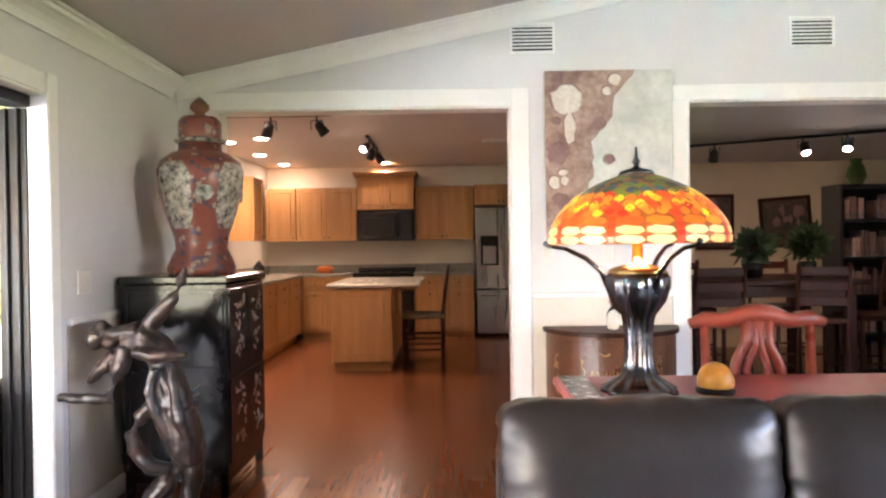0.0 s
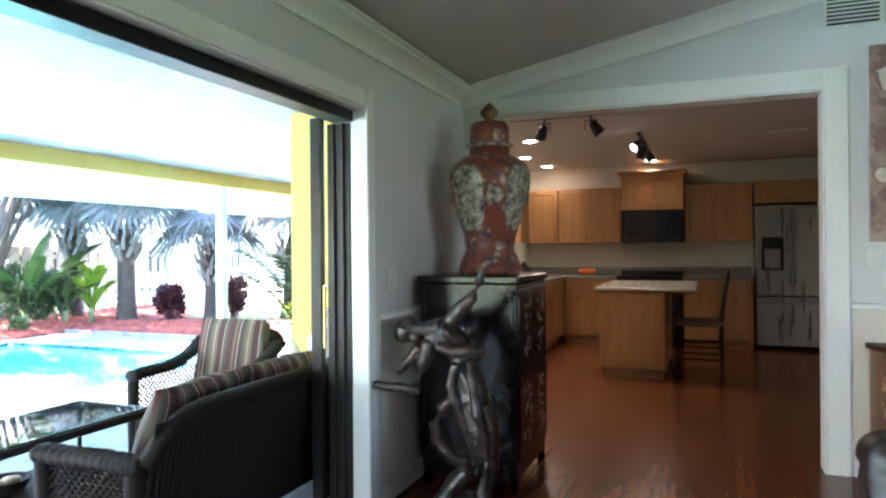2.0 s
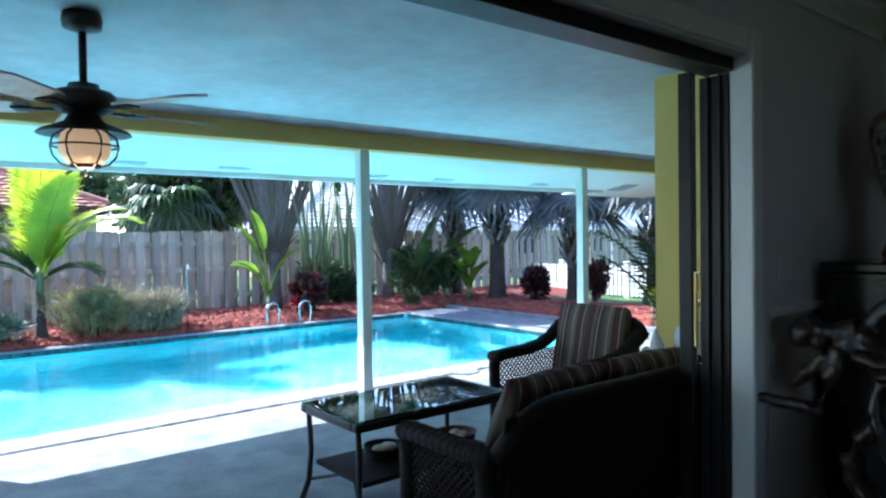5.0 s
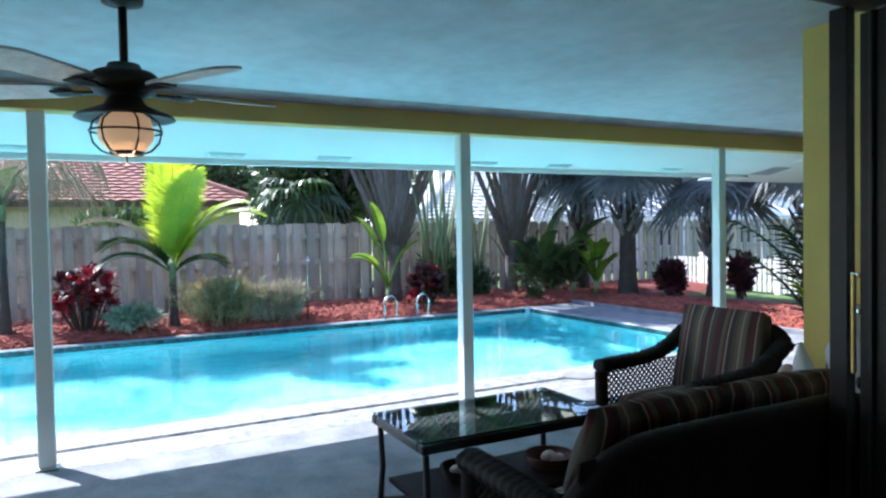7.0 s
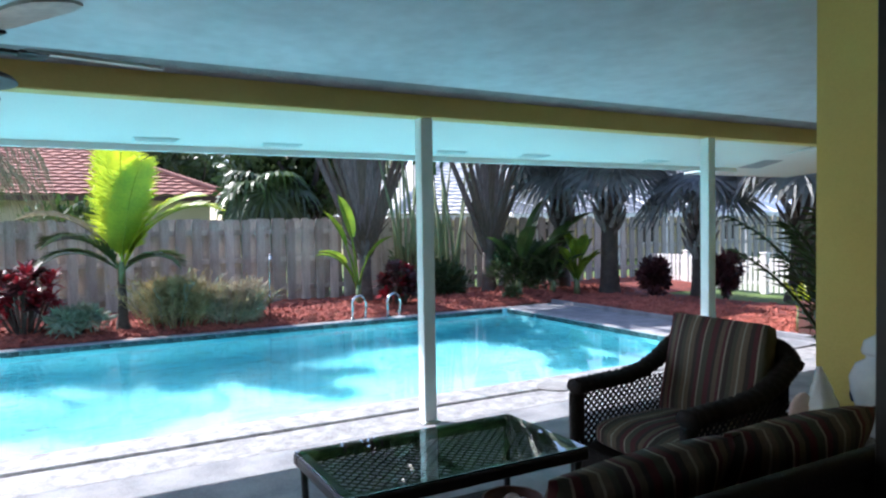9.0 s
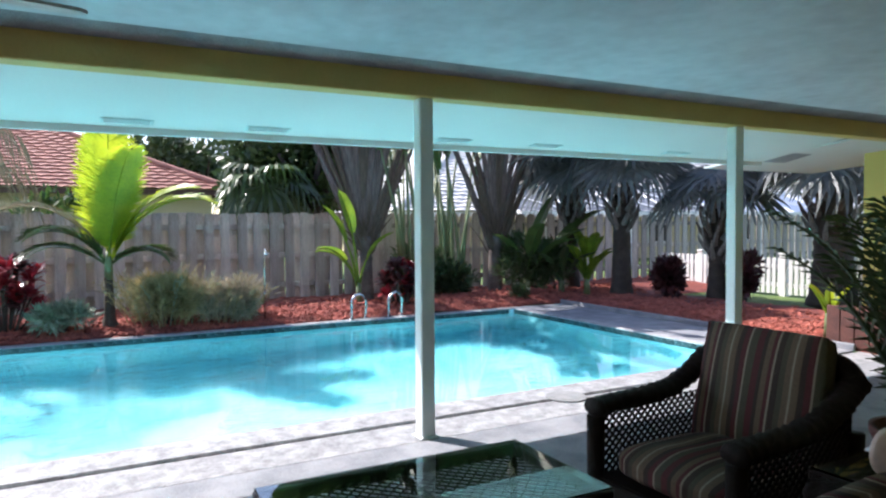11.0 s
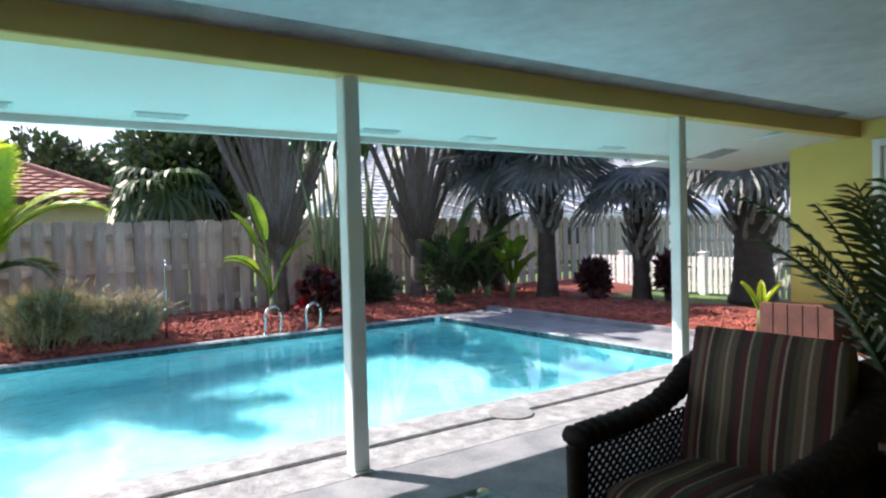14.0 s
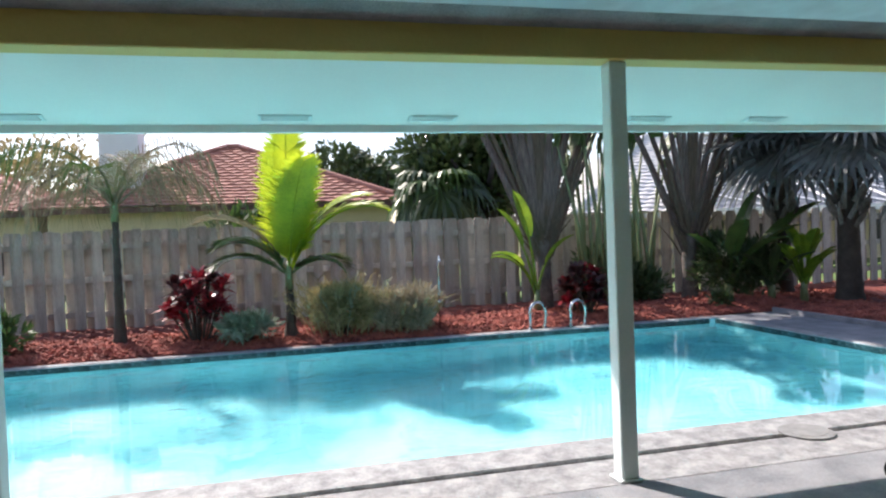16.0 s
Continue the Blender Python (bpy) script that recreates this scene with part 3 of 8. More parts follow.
def wicker_seat(name, m, width, depth, label, cat, cushions, back=0.84):
    """Wicker armchair or sofa; local x is its width, y runs from the front (0) to the back."""
    ob = thing(name, m, label, cat)
    drop, lean = (0.17, 0.35) if width > 1 else (0.06, 0.0)

    def rear(z):
        return depth - lean * (back - max(z, 0.42))

    for sx in (0.03, width - 0.03):
        arm = part("arm", braided([(0, y, 0.56 + (z - 0.56) * (back - drop - 0.56) / 0.28) for _, y, z in arm_curve(rear(back - drop))], 0.036), M["wicker"], ob, smooth=True)
        arm.location.x = sx
        side = part("side_panel", lattice(rear(0.45) - 0.10, 0.27), M["wicker"], ob, "open diamond wicker weave")
        tagged(side, kind="stuff")
        side.matrix_basis = pose(sx, 0.05, 0.285, 0, 0, 90)
        lower = part("apron", B((sx - 0.02, 0.04, 0.14, sx + 0.02, rear(0.2) - 0.02, 0.285), bevel=0.006), M["wicker"], ob)
        for y0 in (0.0, rear(0.45) - 0.03):
            part("leg", tube(bmesh.new(), ((sx, y0 + 0.015, 0.0), (sx, y0 + 0.015, 0.30), (sx, y0 + 0.015, 0.53)), [0.026, 0.034, 0.036], 10), M["wicker"], ob, smooth=True)
    bm = bmesh.new()
    pts = []
    n = 30
    for i in range(n + 1):
        u = i / n
        pts.append((0.03 + (width - 0.06) * u, rear(back - drop * (2 * abs(u - 0.5)) ** 9), back - drop * (2 * abs(u - 0.5)) ** 9))
    part("back_rail", tube(bm, pts, 0.036, 10), M["wicker"], ob, smooth=True)
    bm = bmesh.new()
    for i in range(int((width - 0.08) / 0.026)):
        x = 0.05 + i * 0.026
        zt = back - drop * (2 * abs(x / width - 0.5)) ** 9
        tube(bm, ((x, rear(0.14) + 0.002, 0.14), (x, rear(zt) + 0.002, zt)), 0.0125, 5, cap=False)
    part("back_panel", bm, M["wicker"], ob, "close vertical wicker weave")["kind"] = "stuff"
    bm = B((0.04, depth - 0.016, 0.14, width - 0.04, depth - 0.010, back - 0.02))
    for v in bm.verts:
        v.co.y += rear(v.co.z) - depth
    part("back_lining", bm, M["wicker"], ob)
    part("front_apron", B((0.03, 0.0, 0.16, width - 0.03, 0.03, 0.29), bevel=0.006), M["wicker"], ob)
    part("seat_deck", B((0.03, 0.03, 0.25, width - 0.03, rear(0.27) - 0.02, 0.29)), M["wicker"], ob)
    cw = (width - 0.14) / cushions
    for i in range(cushions):
        c = part("seat_cushion", rounded_box(cw - 0.01, rear(0.36) - 0.10, 0.13, 0.015), M["cushion"], ob, "striped seat cushion", True)
        c.matrix_basis = pose(0.07 + cw * (i + 0.5), rear(0.36) / 2 - 0.02, 0.36)
    return ob


# armchair that faces along the pool
chair = wicker_seat("wicker_armchair", pose(-3.45, 3.42, ZP, 0, 0, 1), 0.70, 0.66, "dark brown wicker armchair with striped cushions on the patio", "armchair", 1, 0.77)
back_c = part("back_cushion", rounded_box(0.54, 0.50, 0.13, 0.0, 14), M["cushion"], chair, "red, tan and cream striped back cushion", True)
back_c.matrix_basis = pose(0.345, 0.575, 0.615, 78, 0, -2)
for sy in (-0.243, 0.243):
    part("piping", tube(bmesh.new(), [(-0.262 + 0.524 * i / 8, sy, 0.032 + 0.003 * noise.noise(Vector((i, sy, 0)))) for i in range(9)], 0.006, 6), M["cushion"], back_c, smooth=True)
for sx in (-0.262, 0.262):
    part("piping", tube(bmesh.new(), [(sx, -0.24 + 0.48 * i / 8, 0.032) for i in range(9)], 0.006, 6), M["cushion"], back_c, smooth=True)

sofa_w = wicker_seat("wicker_loveseat", pose(-2.49, 3.42, ZP, 0, 0, -90), 1.37, 0.58, "dark brown wicker loveseat backing onto the sliding door", "sofa", 2, 0.73)
for y, rz in ((2.52, -88), (3.08, -93)):
    p = solid("throw_pillow", knife_pillow(0.60, 0.42, 0.16), M["cushion"], "striped throw pillow leaning on the wicker loveseat", "pillow", "loveseat pillows", smooth=True)
    p.matrix_basis = pose(-2.155, y, 0.55, 66, 0, rz)


def coffee_table():
    W, L, H = 0.53, 0.96, 0.49
    ob = thing("coffee_table", pose(-3.17, 2.585, ZP), "dark metal coffee table with a glass top over wicker weave", "coffee table")
    rim = [(-W / 2, -L / 2, H - 0.05, -W / 2 + 0.045, L / 2, H - 0.008), (W / 2 - 0.045, -L / 2, H - 0.05, W / 2, L / 2, H - 0.008),
           (-W / 2 + 0.045, -L / 2, H - 0.05, W / 2 - 0.045, -L / 2 + 0.045, H - 0.008), (-W / 2 + 0.045, L / 2 - 0.045, H - 0.05, W / 2 - 0.045, L / 2, H - 0.008)]
    part("rim", B(*rim, bevel=0.006), M["black"], ob)
    part("glass_top", B((-W / 2 + 0.004, -L / 2 + 0.004, H - 0.007, W / 2 - 0.004, L / 2 - 0.004, H), bevel=0.002), M["glass"], ob, "clear glass top").visible_shadow = False
    weave = part("woven_tray", lattice(L - 0.1, W - 0.1, 0.042, 0.003), M["wicker"], ob, "diamond wicker weave under the glass")
    weave["kind"] = "stuff"
    weave.matrix_basis = pose(-W / 2 + 0.05, -L / 2 + 0.05, H - 0.034, 90, 0, 90)
    part("crossbar", B((-W / 2 + 0.045, -0.018, H - 0.05, W / 2 - 0.045, 0.018, H - 0.042), bevel=0.002), M["black"], ob)
    for sx in (-1, 1):
        for sy in (-1, 1):
            x, y = sx * (W / 2 - 0.03), sy * (L / 2 - 0.03)
            part("leg", tube(bmesh.new(), ((x + sx * 0.03, y + sy * 0.03, 0), (x + sx * 0.004, y + sy * 0.004, 0.10), (x - sx * 0.006, y - sy * 0.006, 0.25), (x, y, H - 0.05)), 0.014, 8), M["black"], ob, smooth=True)
    part("lower_shelf", B((-W / 2 + 0.04, -L / 2 + 0.06, 0.17, W / 2 - 0.04, L / 2 - 0.06, 0.195), bevel=0.005), M["wicker"], ob, "dark woven lower shelf")
    for sy in (-1, 1):
        part("brace", tube(bmesh.new(), ((-W / 2 + 0.03, sy * (L / 2 - 0.03), 0.10), (0, sy * (L / 2 - 0.14), 0.17), (W / 2 - 0.03, sy * (L / 2 - 0.03), 0.10)), 0.008, 6), M["black"], ob, smooth=True)
    return ob


coffee_table()


def basket(x, y, r, label, material):
    ob = thing("basket", pose(x, y, ZP + 0.196), label, "basket")
    bm = bmesh.new()
    lathe(bm, [(r * 0.7, 0), (r * 0.95, 0.03), (r, 0.06), (r + 0.008, 0.062), (r * 0.9, 0.05), (r * 0.6, 0.012)], 20)
    part("bowl", bm, material, ob, smooth=True)
    for _ in range(7):
        a, d = random.uniform(0, 6.28), random.uniform(0, r * 0.55)
        bm = bmesh.new()
        bmesh.ops.create_icosphere(bm, subdivisions=2, radius=0.026, matrix=Matrix.Translation((d * math.cos(a), d * math.sin(a), 0.04 + random.uniform(0, 0.015))) @ Matrix.Diagonal((1, 1.3, 0.8, 1)))
        part("sea_shell", bm, M["conch"], ob, "pale sea shell", True)


basket(-3.14, 2.88, 0.11, "shallow wicker basket of sea shells on the table shelf", M["clay"])
basket(-3.20, 2.45, 0.10, "small bowl of shells on the table shelf", M["wicker"])


def side_table():
    ob = thing("side_table", pose(-2.29, 3.71, ZP), "dark wicker side table with a glass top", "side table")
    part("top", B((-0.27, -0.25, 0.555, 0.27, 0.24, 0.585), bevel=0.008), M["wicker"], ob)
    part("glass_top", B((-0.262, -0.242, 0.586, 0.262, 0.232, 0.592)), M["glass"], ob, "clear glass sheet").visible_shadow = False
    for sx in (-0.24, 0.24):
        for sy in (-0.22, 0.22):
            part("leg", tube(bmesh.new(), ((sx, sy, 0), (sx, sy, 0.555)), 0.02, 8), M["wicker"], ob, smooth=True)
    part("shelf", B((-0.24, -0.22, 0.2, 0.24, 0.22, 0.22), bevel=0.004), M["wicker"], ob)


side_table()
ZT = ZP + 0.593


def ginger_jar():
    ob = thing("ginger_jar", pose(-2.235, 3.76, ZT) @ Matrix.Diagonal((1.08, 1.08, 1.2, 1)), "white and blue porcelain ginger jar with a lid", "jar")
    part("body", lathe(bmesh.new(), [(0.055, 0), (0.062, 0.01), (0.075, 0.05), (0.098, 0.12), (0.102, 0.16), (0.085, 0.195), (0.058, 0.21), (0.055, 0.225)], 32), M["porcelain"], ob, smooth=True)
    part("lid", lathe(bmesh.new(), [(0.066, 0.225), (0.07, 0.235), (0.062, 0.262), (0.03, 0.28), (0.012, 0.285), (0.012, 0.295), (0.02, 0.305), (0.016, 0.32), (0.003, 0.328)], 28), M["porcelain"], ob, "domed lid with a knob", True)
    blue = mat("cobalt_glaze", (0.04, 0.05, 0.10), (0.02, 0.022, 0.04), 0.2, 0, 20, 60, 0.02)
    for k in range(7):
        a, z = k * 0.9, 0.07 + 0.035 * (k % 3)
        bm = bmesh.new()
        bmesh.ops.create_icosphere(bm, subdivisions=2, radius=0.024, matrix=pose(0.088 * math.cos(a), 0.088 * math.sin(a), z) @ Matrix.Diagonal((0.5, 0.5, 0.9, 1)))
        part("painted_flower", bm, blue, ob, "cobalt blue painted flower", True)


ginger_jar()


def conch_shell():
    """A spired shell: whorls that shrink towards the tip, and a broad flared lip with a pink mouth."""
    bm = bmesh.new()
    rings, seg = 34, 20
    prev = None
    for i in range(rings):
        u = i / (rings - 1)
        r = 0.055 * min(1, 0.25 + 2.6 * u) * max(0.05, 1 - u) ** 0.75 + 0.002
        ring = []
        for k in range(seg):
            a = 2 * math.pi * k / seg
            knob = 1 + 0.16 * max(0, math.cos(7 * a)) * (0.30 < u < 0.95) * abs(math.sin(u * 16))
            flare = 1 + 0.95 * max(0, math.cos(a)) ** 2 * max(0, math.sin(math.pi * min(1, u / 0.62)))
            ring.append(bm.verts.new((r * knob * flare * math.cos(a), r * knob * 0.85 * math.sin(a), 0.215 * u)))
        if prev:
            for k in range(seg):
                bm.faces.new((prev[k], prev[(k + 1) % seg], ring[(k + 1) % seg], ring[k]))
        else:
            bm.faces.new(ring[::-1])
        prev = ring
    bm.faces.new(prev)
    ob = thing("conch_shell", pose(-2.34, 3.60, ZT + 0.004, 0, 6, 200) @ Matrix.Diagonal((1.2, 1.2, 1.05, 1)), "pink and white conch shell on the side table", "shell")
    part("shell", bm, M["porcelain"], ob, "knobbly white shell", True)
    bm = bmesh.new()
    bmesh.ops.create_uvsphere(bm, u_segments=16, v_segments=10, radius=1, matrix=pose(0.052, 0.026, 0.075, 0, -12, 25) @ Matrix.Diagonal((0.032, 0.014, 0.062, 1)))
    part("mouth", bm, M["conch"], ob, "glossy pink mouth of the shell", True)


conch_shell()


def ceiling_fan():
    ob = thing("ceiling_fan", pose(-3.30, 1.12, 0), "dark ceiling fan with five pale blades and a caged globe lamp", "ceiling fan")
    part("canopy", lathe(bmesh.new(), [(0.02, ZC - 0.075), (0.07, ZC - 0.06), (0.075, ZC - 0.03), (0.07, ZC - 0.002)], 24), M["fanmetal"], ob, smooth=True)
    part("rod", tube(bmesh.new(), ((0, 0, 1.86), (0, 0, ZC - 0.06)), 0.015, 12), M["fanmetal"], ob, smooth=True)
    part("motor", lathe(bmesh.new(), [(0.06, 1.76), (0.105, 1.775), (0.118, 1.80), (0.118, 1.835), (0.10, 1.85), (0.06, 1.862), (0.055, 1.88), (0.02, 1.885)], 28), M["fanmetal"], ob, smooth=True)
    part("lamp_shade", lathe(bmesh.new(), [(0.055, 1.76), (0.075, 1.73), (0.16, 1.695), (0.172, 1.682), (0.168, 1.68), (0.12, 1.69), (0.06, 1.715)], 32), M["fanmetal"], ob, "flared metal lamp hood", True)
    part("globe", lathe(bmesh.new(), [(0.05, 1.71), (0.082, 1.685), (0.096, 1.645), (0.092, 1.605), (0.068, 1.57), (0.05, 1.562)], 28), M["globe"], ob, "lit frosted glass globe", True)
    part("lamp_base", lathe(bmesh.new(), [(0.03, 1.545), (0.055, 1.55), (0.058, 1.562), (0.05, 1.566)], 20), M["fanmetal"], ob, smooth=True)
    part("ring_pull", tube(bmesh.new(), [(0.011 * math.cos(a), 0, 1.531 + 0.013 * math.sin(a)) for a in np.linspace(0, 6.28, 13)], 0.0035, 6), M["fanmetal"], ob, smooth=True)
    for k in range(6):
        a = k * math.pi / 3 + 0.3
        prof = [(0.075, 1.70), (0.112, 1.67), (0.122, 1.635), (0.112, 1.595), (0.085, 1.565), (0.055, 1.553)]
        part("cage_wire", tube(bmesh.new(), [(r * math.cos(a), r * math.sin(a), z) for r, z in prof], 0.0042, 6), M["fanmetal"], ob, smooth=True)
    part("cage_ring", tube(bmesh.new(), [(0.122 * math.cos(a), 0.122 * math.sin(a), 1.635) for a in np.linspace(0, 2 * math.pi, 33)], 0.0042, 6), M["fanmetal"], ob, smooth=True)
    for k in range(5):
        a = 30 + 72 * k
        iron = part("blade_iron", B((0.09, -0.018, 1.772, 0.22, 0.018, 1.782), (0.17, -0.04, 1.772, 0.25, 0.04, 1.781), bevel=0.003), M["fanmetal"], ob)
        iron.matrix_basis = pose(0, 0, 0, 0, 0, a)
        bm = bmesh.new()
        q = [(0.19, -0.045), (0.24, -0.062), (0.50, -0.075), (0.56, -0.06), (0.585, -0.02), (0.585, 0.02), (0.56, 0.06), (0.50, 0.075), (0.24, 0.062), (0.19, 0.045)]
        lo = [bm.verts.new((x, y, 0)) for x, y in q]
        hi = [bm.verts.new((x, y, 0.009)) for x, y in q]
        bm.faces.new(lo[::-1]), bm.faces.new(hi)
        for i in range(len(q)):
            bm.faces.new((lo[i], lo[(i + 1) % len(q)], hi[(i + 1) % len(q)], hi[i]))
        bl = part("blade", bm, M["blade"], ob, "weathered pale fan blade")
        bl.matrix_basis = pose(0, 0, 1.783, 0, 0, a) @ pose(0, 0, 0, 10, 0, 0)


ceiling_fan()
bulb = new("fan_bulb", bpy.data.lights.new("fan_bulb", "POINT"))
bulb.data.energy, bulb.data.color, bulb.data.shadow_soft_size = 1.6, (1.0, 0.66, 0.34), 0.05
bulb.location = (-3.30, 1.12, 1.50)


def sliding_door():
    f = M["bronze_frame"]
    fr = thing("door_1", pose(0, 0, 0), "open dark bronze sliding glass door, panels slid aside", "door", kind="structure")
    part("head_track", B((XO + 0.001, DY0 + 0.003, DH - 0.066, XW - 0.032, DY1 - 0.018, DH - 0.016), (XO - 0.10, DY0, DH - 0.03, XO - 0.024, 3.37, DH + 0.05), bevel=0.004), f, fr)
    part("side_jamb", B((XO - 0.04, DY1 - 0.012, 0.0, XW - 0.057, DY1 - 0.002, DH - 0.068), (XO + 0.045, DY1 - 0.028, 0.0, XO + 0.055, DY1 - 0.012, DH - 0.068), (XO - 0.005, DY1 - 0.028, 0.0, XO + 0.005, DY1 - 0.012, DH - 0.068), bevel=0.002), f, fr)
    part("sill_track", B((XO - 0.03, DY0 + 0.003, -0.055, XW - 0.03, DY1 - 0.014, 0.0), bevel=0.003), f, fr)
    part("door_stile", B((XO - 0.135, 3.03, -0.055, XO - 0.075, 3.07, DH - 0.031), bevel=0.004), f, fr, "dark outer door stile")
    part("door_handle", B((XO - 0.058, DY1 - 0.032, 0.80, XO - 0.046, DY1 - 0.016, 1.10), bevel=0.003), M["brass"], fr, "slim brass strike plate")
    for z in (0.98, 1.09):
        part("latch", B((XO - 0.075, 3.04, z, XO - 0.041, 3.05, z + 0.014), bevel=0.002), M["chrome"], fr, "bright steel latch bolt")


sliding_door()


# soffit vents
VENT_Y = (1.94, 2.80, 4.23, 5.10, 6.60, 0.55, -0.7)
def soffit_vent():
    ob = thing("soffit_vent", pose(0, 0, 0), "pale grey oblong soffit vent", "vent", "soffit vents")
    part("frame", B((-0.045, -0.15, -0.006, 0.045, 0.15, 0.0), bevel=0.003), M["grate"], ob)
    for k in range(5):
        part("slat", B((-0.036 + k * 0.016, -0.13, -0.009, -0.03 + k * 0.016, 0.13, -0.0065)), M["post"], ob)
    return ob


sl = math.degrees(math.atan2(ZE + 0.045 - 2.02, XE - XB))
vents = soffit_vent()
for i, y in enumerate(VENT_Y):
    m = pose(-5.97, y, 2.02 - (5.97 - 5.063) * (2.02 - ZE - 0.045) / (6.10 - 5.063) - 0.002, 0, -9.6, 0)
    if i == 0:
        vents.matrix_basis = m
    else:
        copy_thing(vents, m)


# pool hand rails, deck drain, shower pipe
def pool_rail(y):
    ob = thing("pool_rail", pose(-9.94, y, ZP, 0, 0, -72), "polished steel grab rail at the pool edge", "grab rail", "pool rails")
    pts = [(0.0, 0, 0.0), (0.0, 0, 0.20)] + [(-0.125 + 0.125 * math.cos(a), 0, 0.21 + 0.125 * math.sin(a)) for a in np.linspace(0.15, 3.0, 11)] + [(-0.25, 0, 0.17), (-0.235, 0, 0.06), (-0.23, 0, 0.0)]
    part("rail", tube(bmesh.new(), pts, 0.020, 10), M["chrome"], ob, smooth=True)
    for x in (0.0, -0.23):
        part("flange", lathe(bmesh.new(), [(0.042, 0.0), (0.042, 0.01), (0.024, 0.02)], 16, x), M["chrome"], ob)
    return ob


copy_thing(pool_rail(4.86), pose(-9.94, 5.40, ZP, 0, 0, -72))
dr = thing("deck_drain", pose(-5.32, 4.80, ZP + 0.001), "round grey skimmer lid set in the deck", "drain cover")
part("rim", lathe(bmesh.new(), [(0.15, 0.0), (0.15, 0.006), (0.115, 0.007)], 28), M["skimmer"], dr)
part("lid", lathe(bmesh.new(), [(0.11, 0.0), (0.11, 0.009), (0.02, 0.010)], 28), M["skimmer"], dr)
sh = thing("shower_pipe", pose(-10.2, 3.77, -0.02), "thin galvanised garden shower pipe in the mulch", "shower")
part("pipe", tube(bmesh.new(), ((0, 0, 0), (0, 0, 0.84), (0.01, 0, 0.90), (0.06, 0, 0.92), (0.09, 0, 0.89)), 0.013, 8), M["chrome"], sh, smooth=True)
part("head", lathe(bmesh.new(), [(0.01, 0.89), (0.028, 0.865), (0.028, 0.858)], 14, 0.092), M["chrome"], sh, smooth=True)
part("tap", B((0.01, -0.03, 0.35, 0.035, 0.03, 0.37), bevel=0.004), M["chrome"], sh)

# planter with its palm behind the armchair, and the wooden box at the wall
pot = thing("planter_pot", pose(-2.98, 4.95, ZP), "dark glazed round planter behind the armchair", "plant pot")
part("pot", lathe(bmesh.new(), [(0.13, 0), (0.17, 0.05), (0.21, 0.30), (0.225, 0.33), (0.225, 0.36), (0.20, 0.355), (0.19, 0.31)], 28), M["clay"], pot, smooth=True)
part("soil", lathe(bmesh.new(), [(0.19, 0.30), (0.1, 0.315), (0.01, 0.32)], 20), M["mulch"], pot)
bx = thing("planter_box", pose(-5.30, 8.62, ZP), "red-brown wooden planter box against the yellow wall", "planter")
for k in range(5):
    part("slat", B((-0.36 + k * 0.146, -0.17, 0.0, -0.222 + k * 0.146, -0.15, 0.42), bevel=0.004), M["clay"], bx)
part("box", B((-0.35, -0.148, 0.01, 0.36, 0.2, 0.40), bevel=0.004), M["clay"], bx)

# french door on the far yellow wall
fd = thing("door_2", pose(-4.815, YE, ZP), "white french door with small glass panes", "door", kind="structure")
part("door_frame", B((0.0, -0.03, 0, 0.07, 0.12, 1.99), (0.845, -0.03, 0, 0.912, 0.12, 1.99), (0.07, -0.03, 1.92, 0.845, 0.12, 1.99), bevel=0.004), M["trim"], fd)
part("leaf", B((0.075, 0.02, 0.01, 0.16, 0.06, 1.915), (0.755, 0.02, 0.01, 0.84, 0.06, 1.915), (0.16, 0.02, 0.01, 0.755, 0.06, 0.25), (0.16, 0.02, 1.80, 0.755, 0.06, 1.915),
     (0.35, 0.025, 0.25, 0.37, 0.055, 1.80), (0.545, 0.025, 0.25, 0.565, 0.055, 1.80), *[(0.16, 0.024, z, 0.755, 0.056, z + 0.02) for z in (0.55, 0.87, 1.18, 1.49)], bevel=0.003), M["trim"], fd)
for i in range(3):
    for j in range(5):
        part("pane", B((0.165 + i * 0.195, 0.038, 0.26 + j * 0.31, 0.345 + i * 0.195, 0.042, 0.55 + j * 0.31)), M["clear"], fd)
setting("door_backing", B((-4.81, YE + 0.16, ZP, -3.9, YE + 0.2, 2.0)), M["kwall"], "plain wall behind the french door")


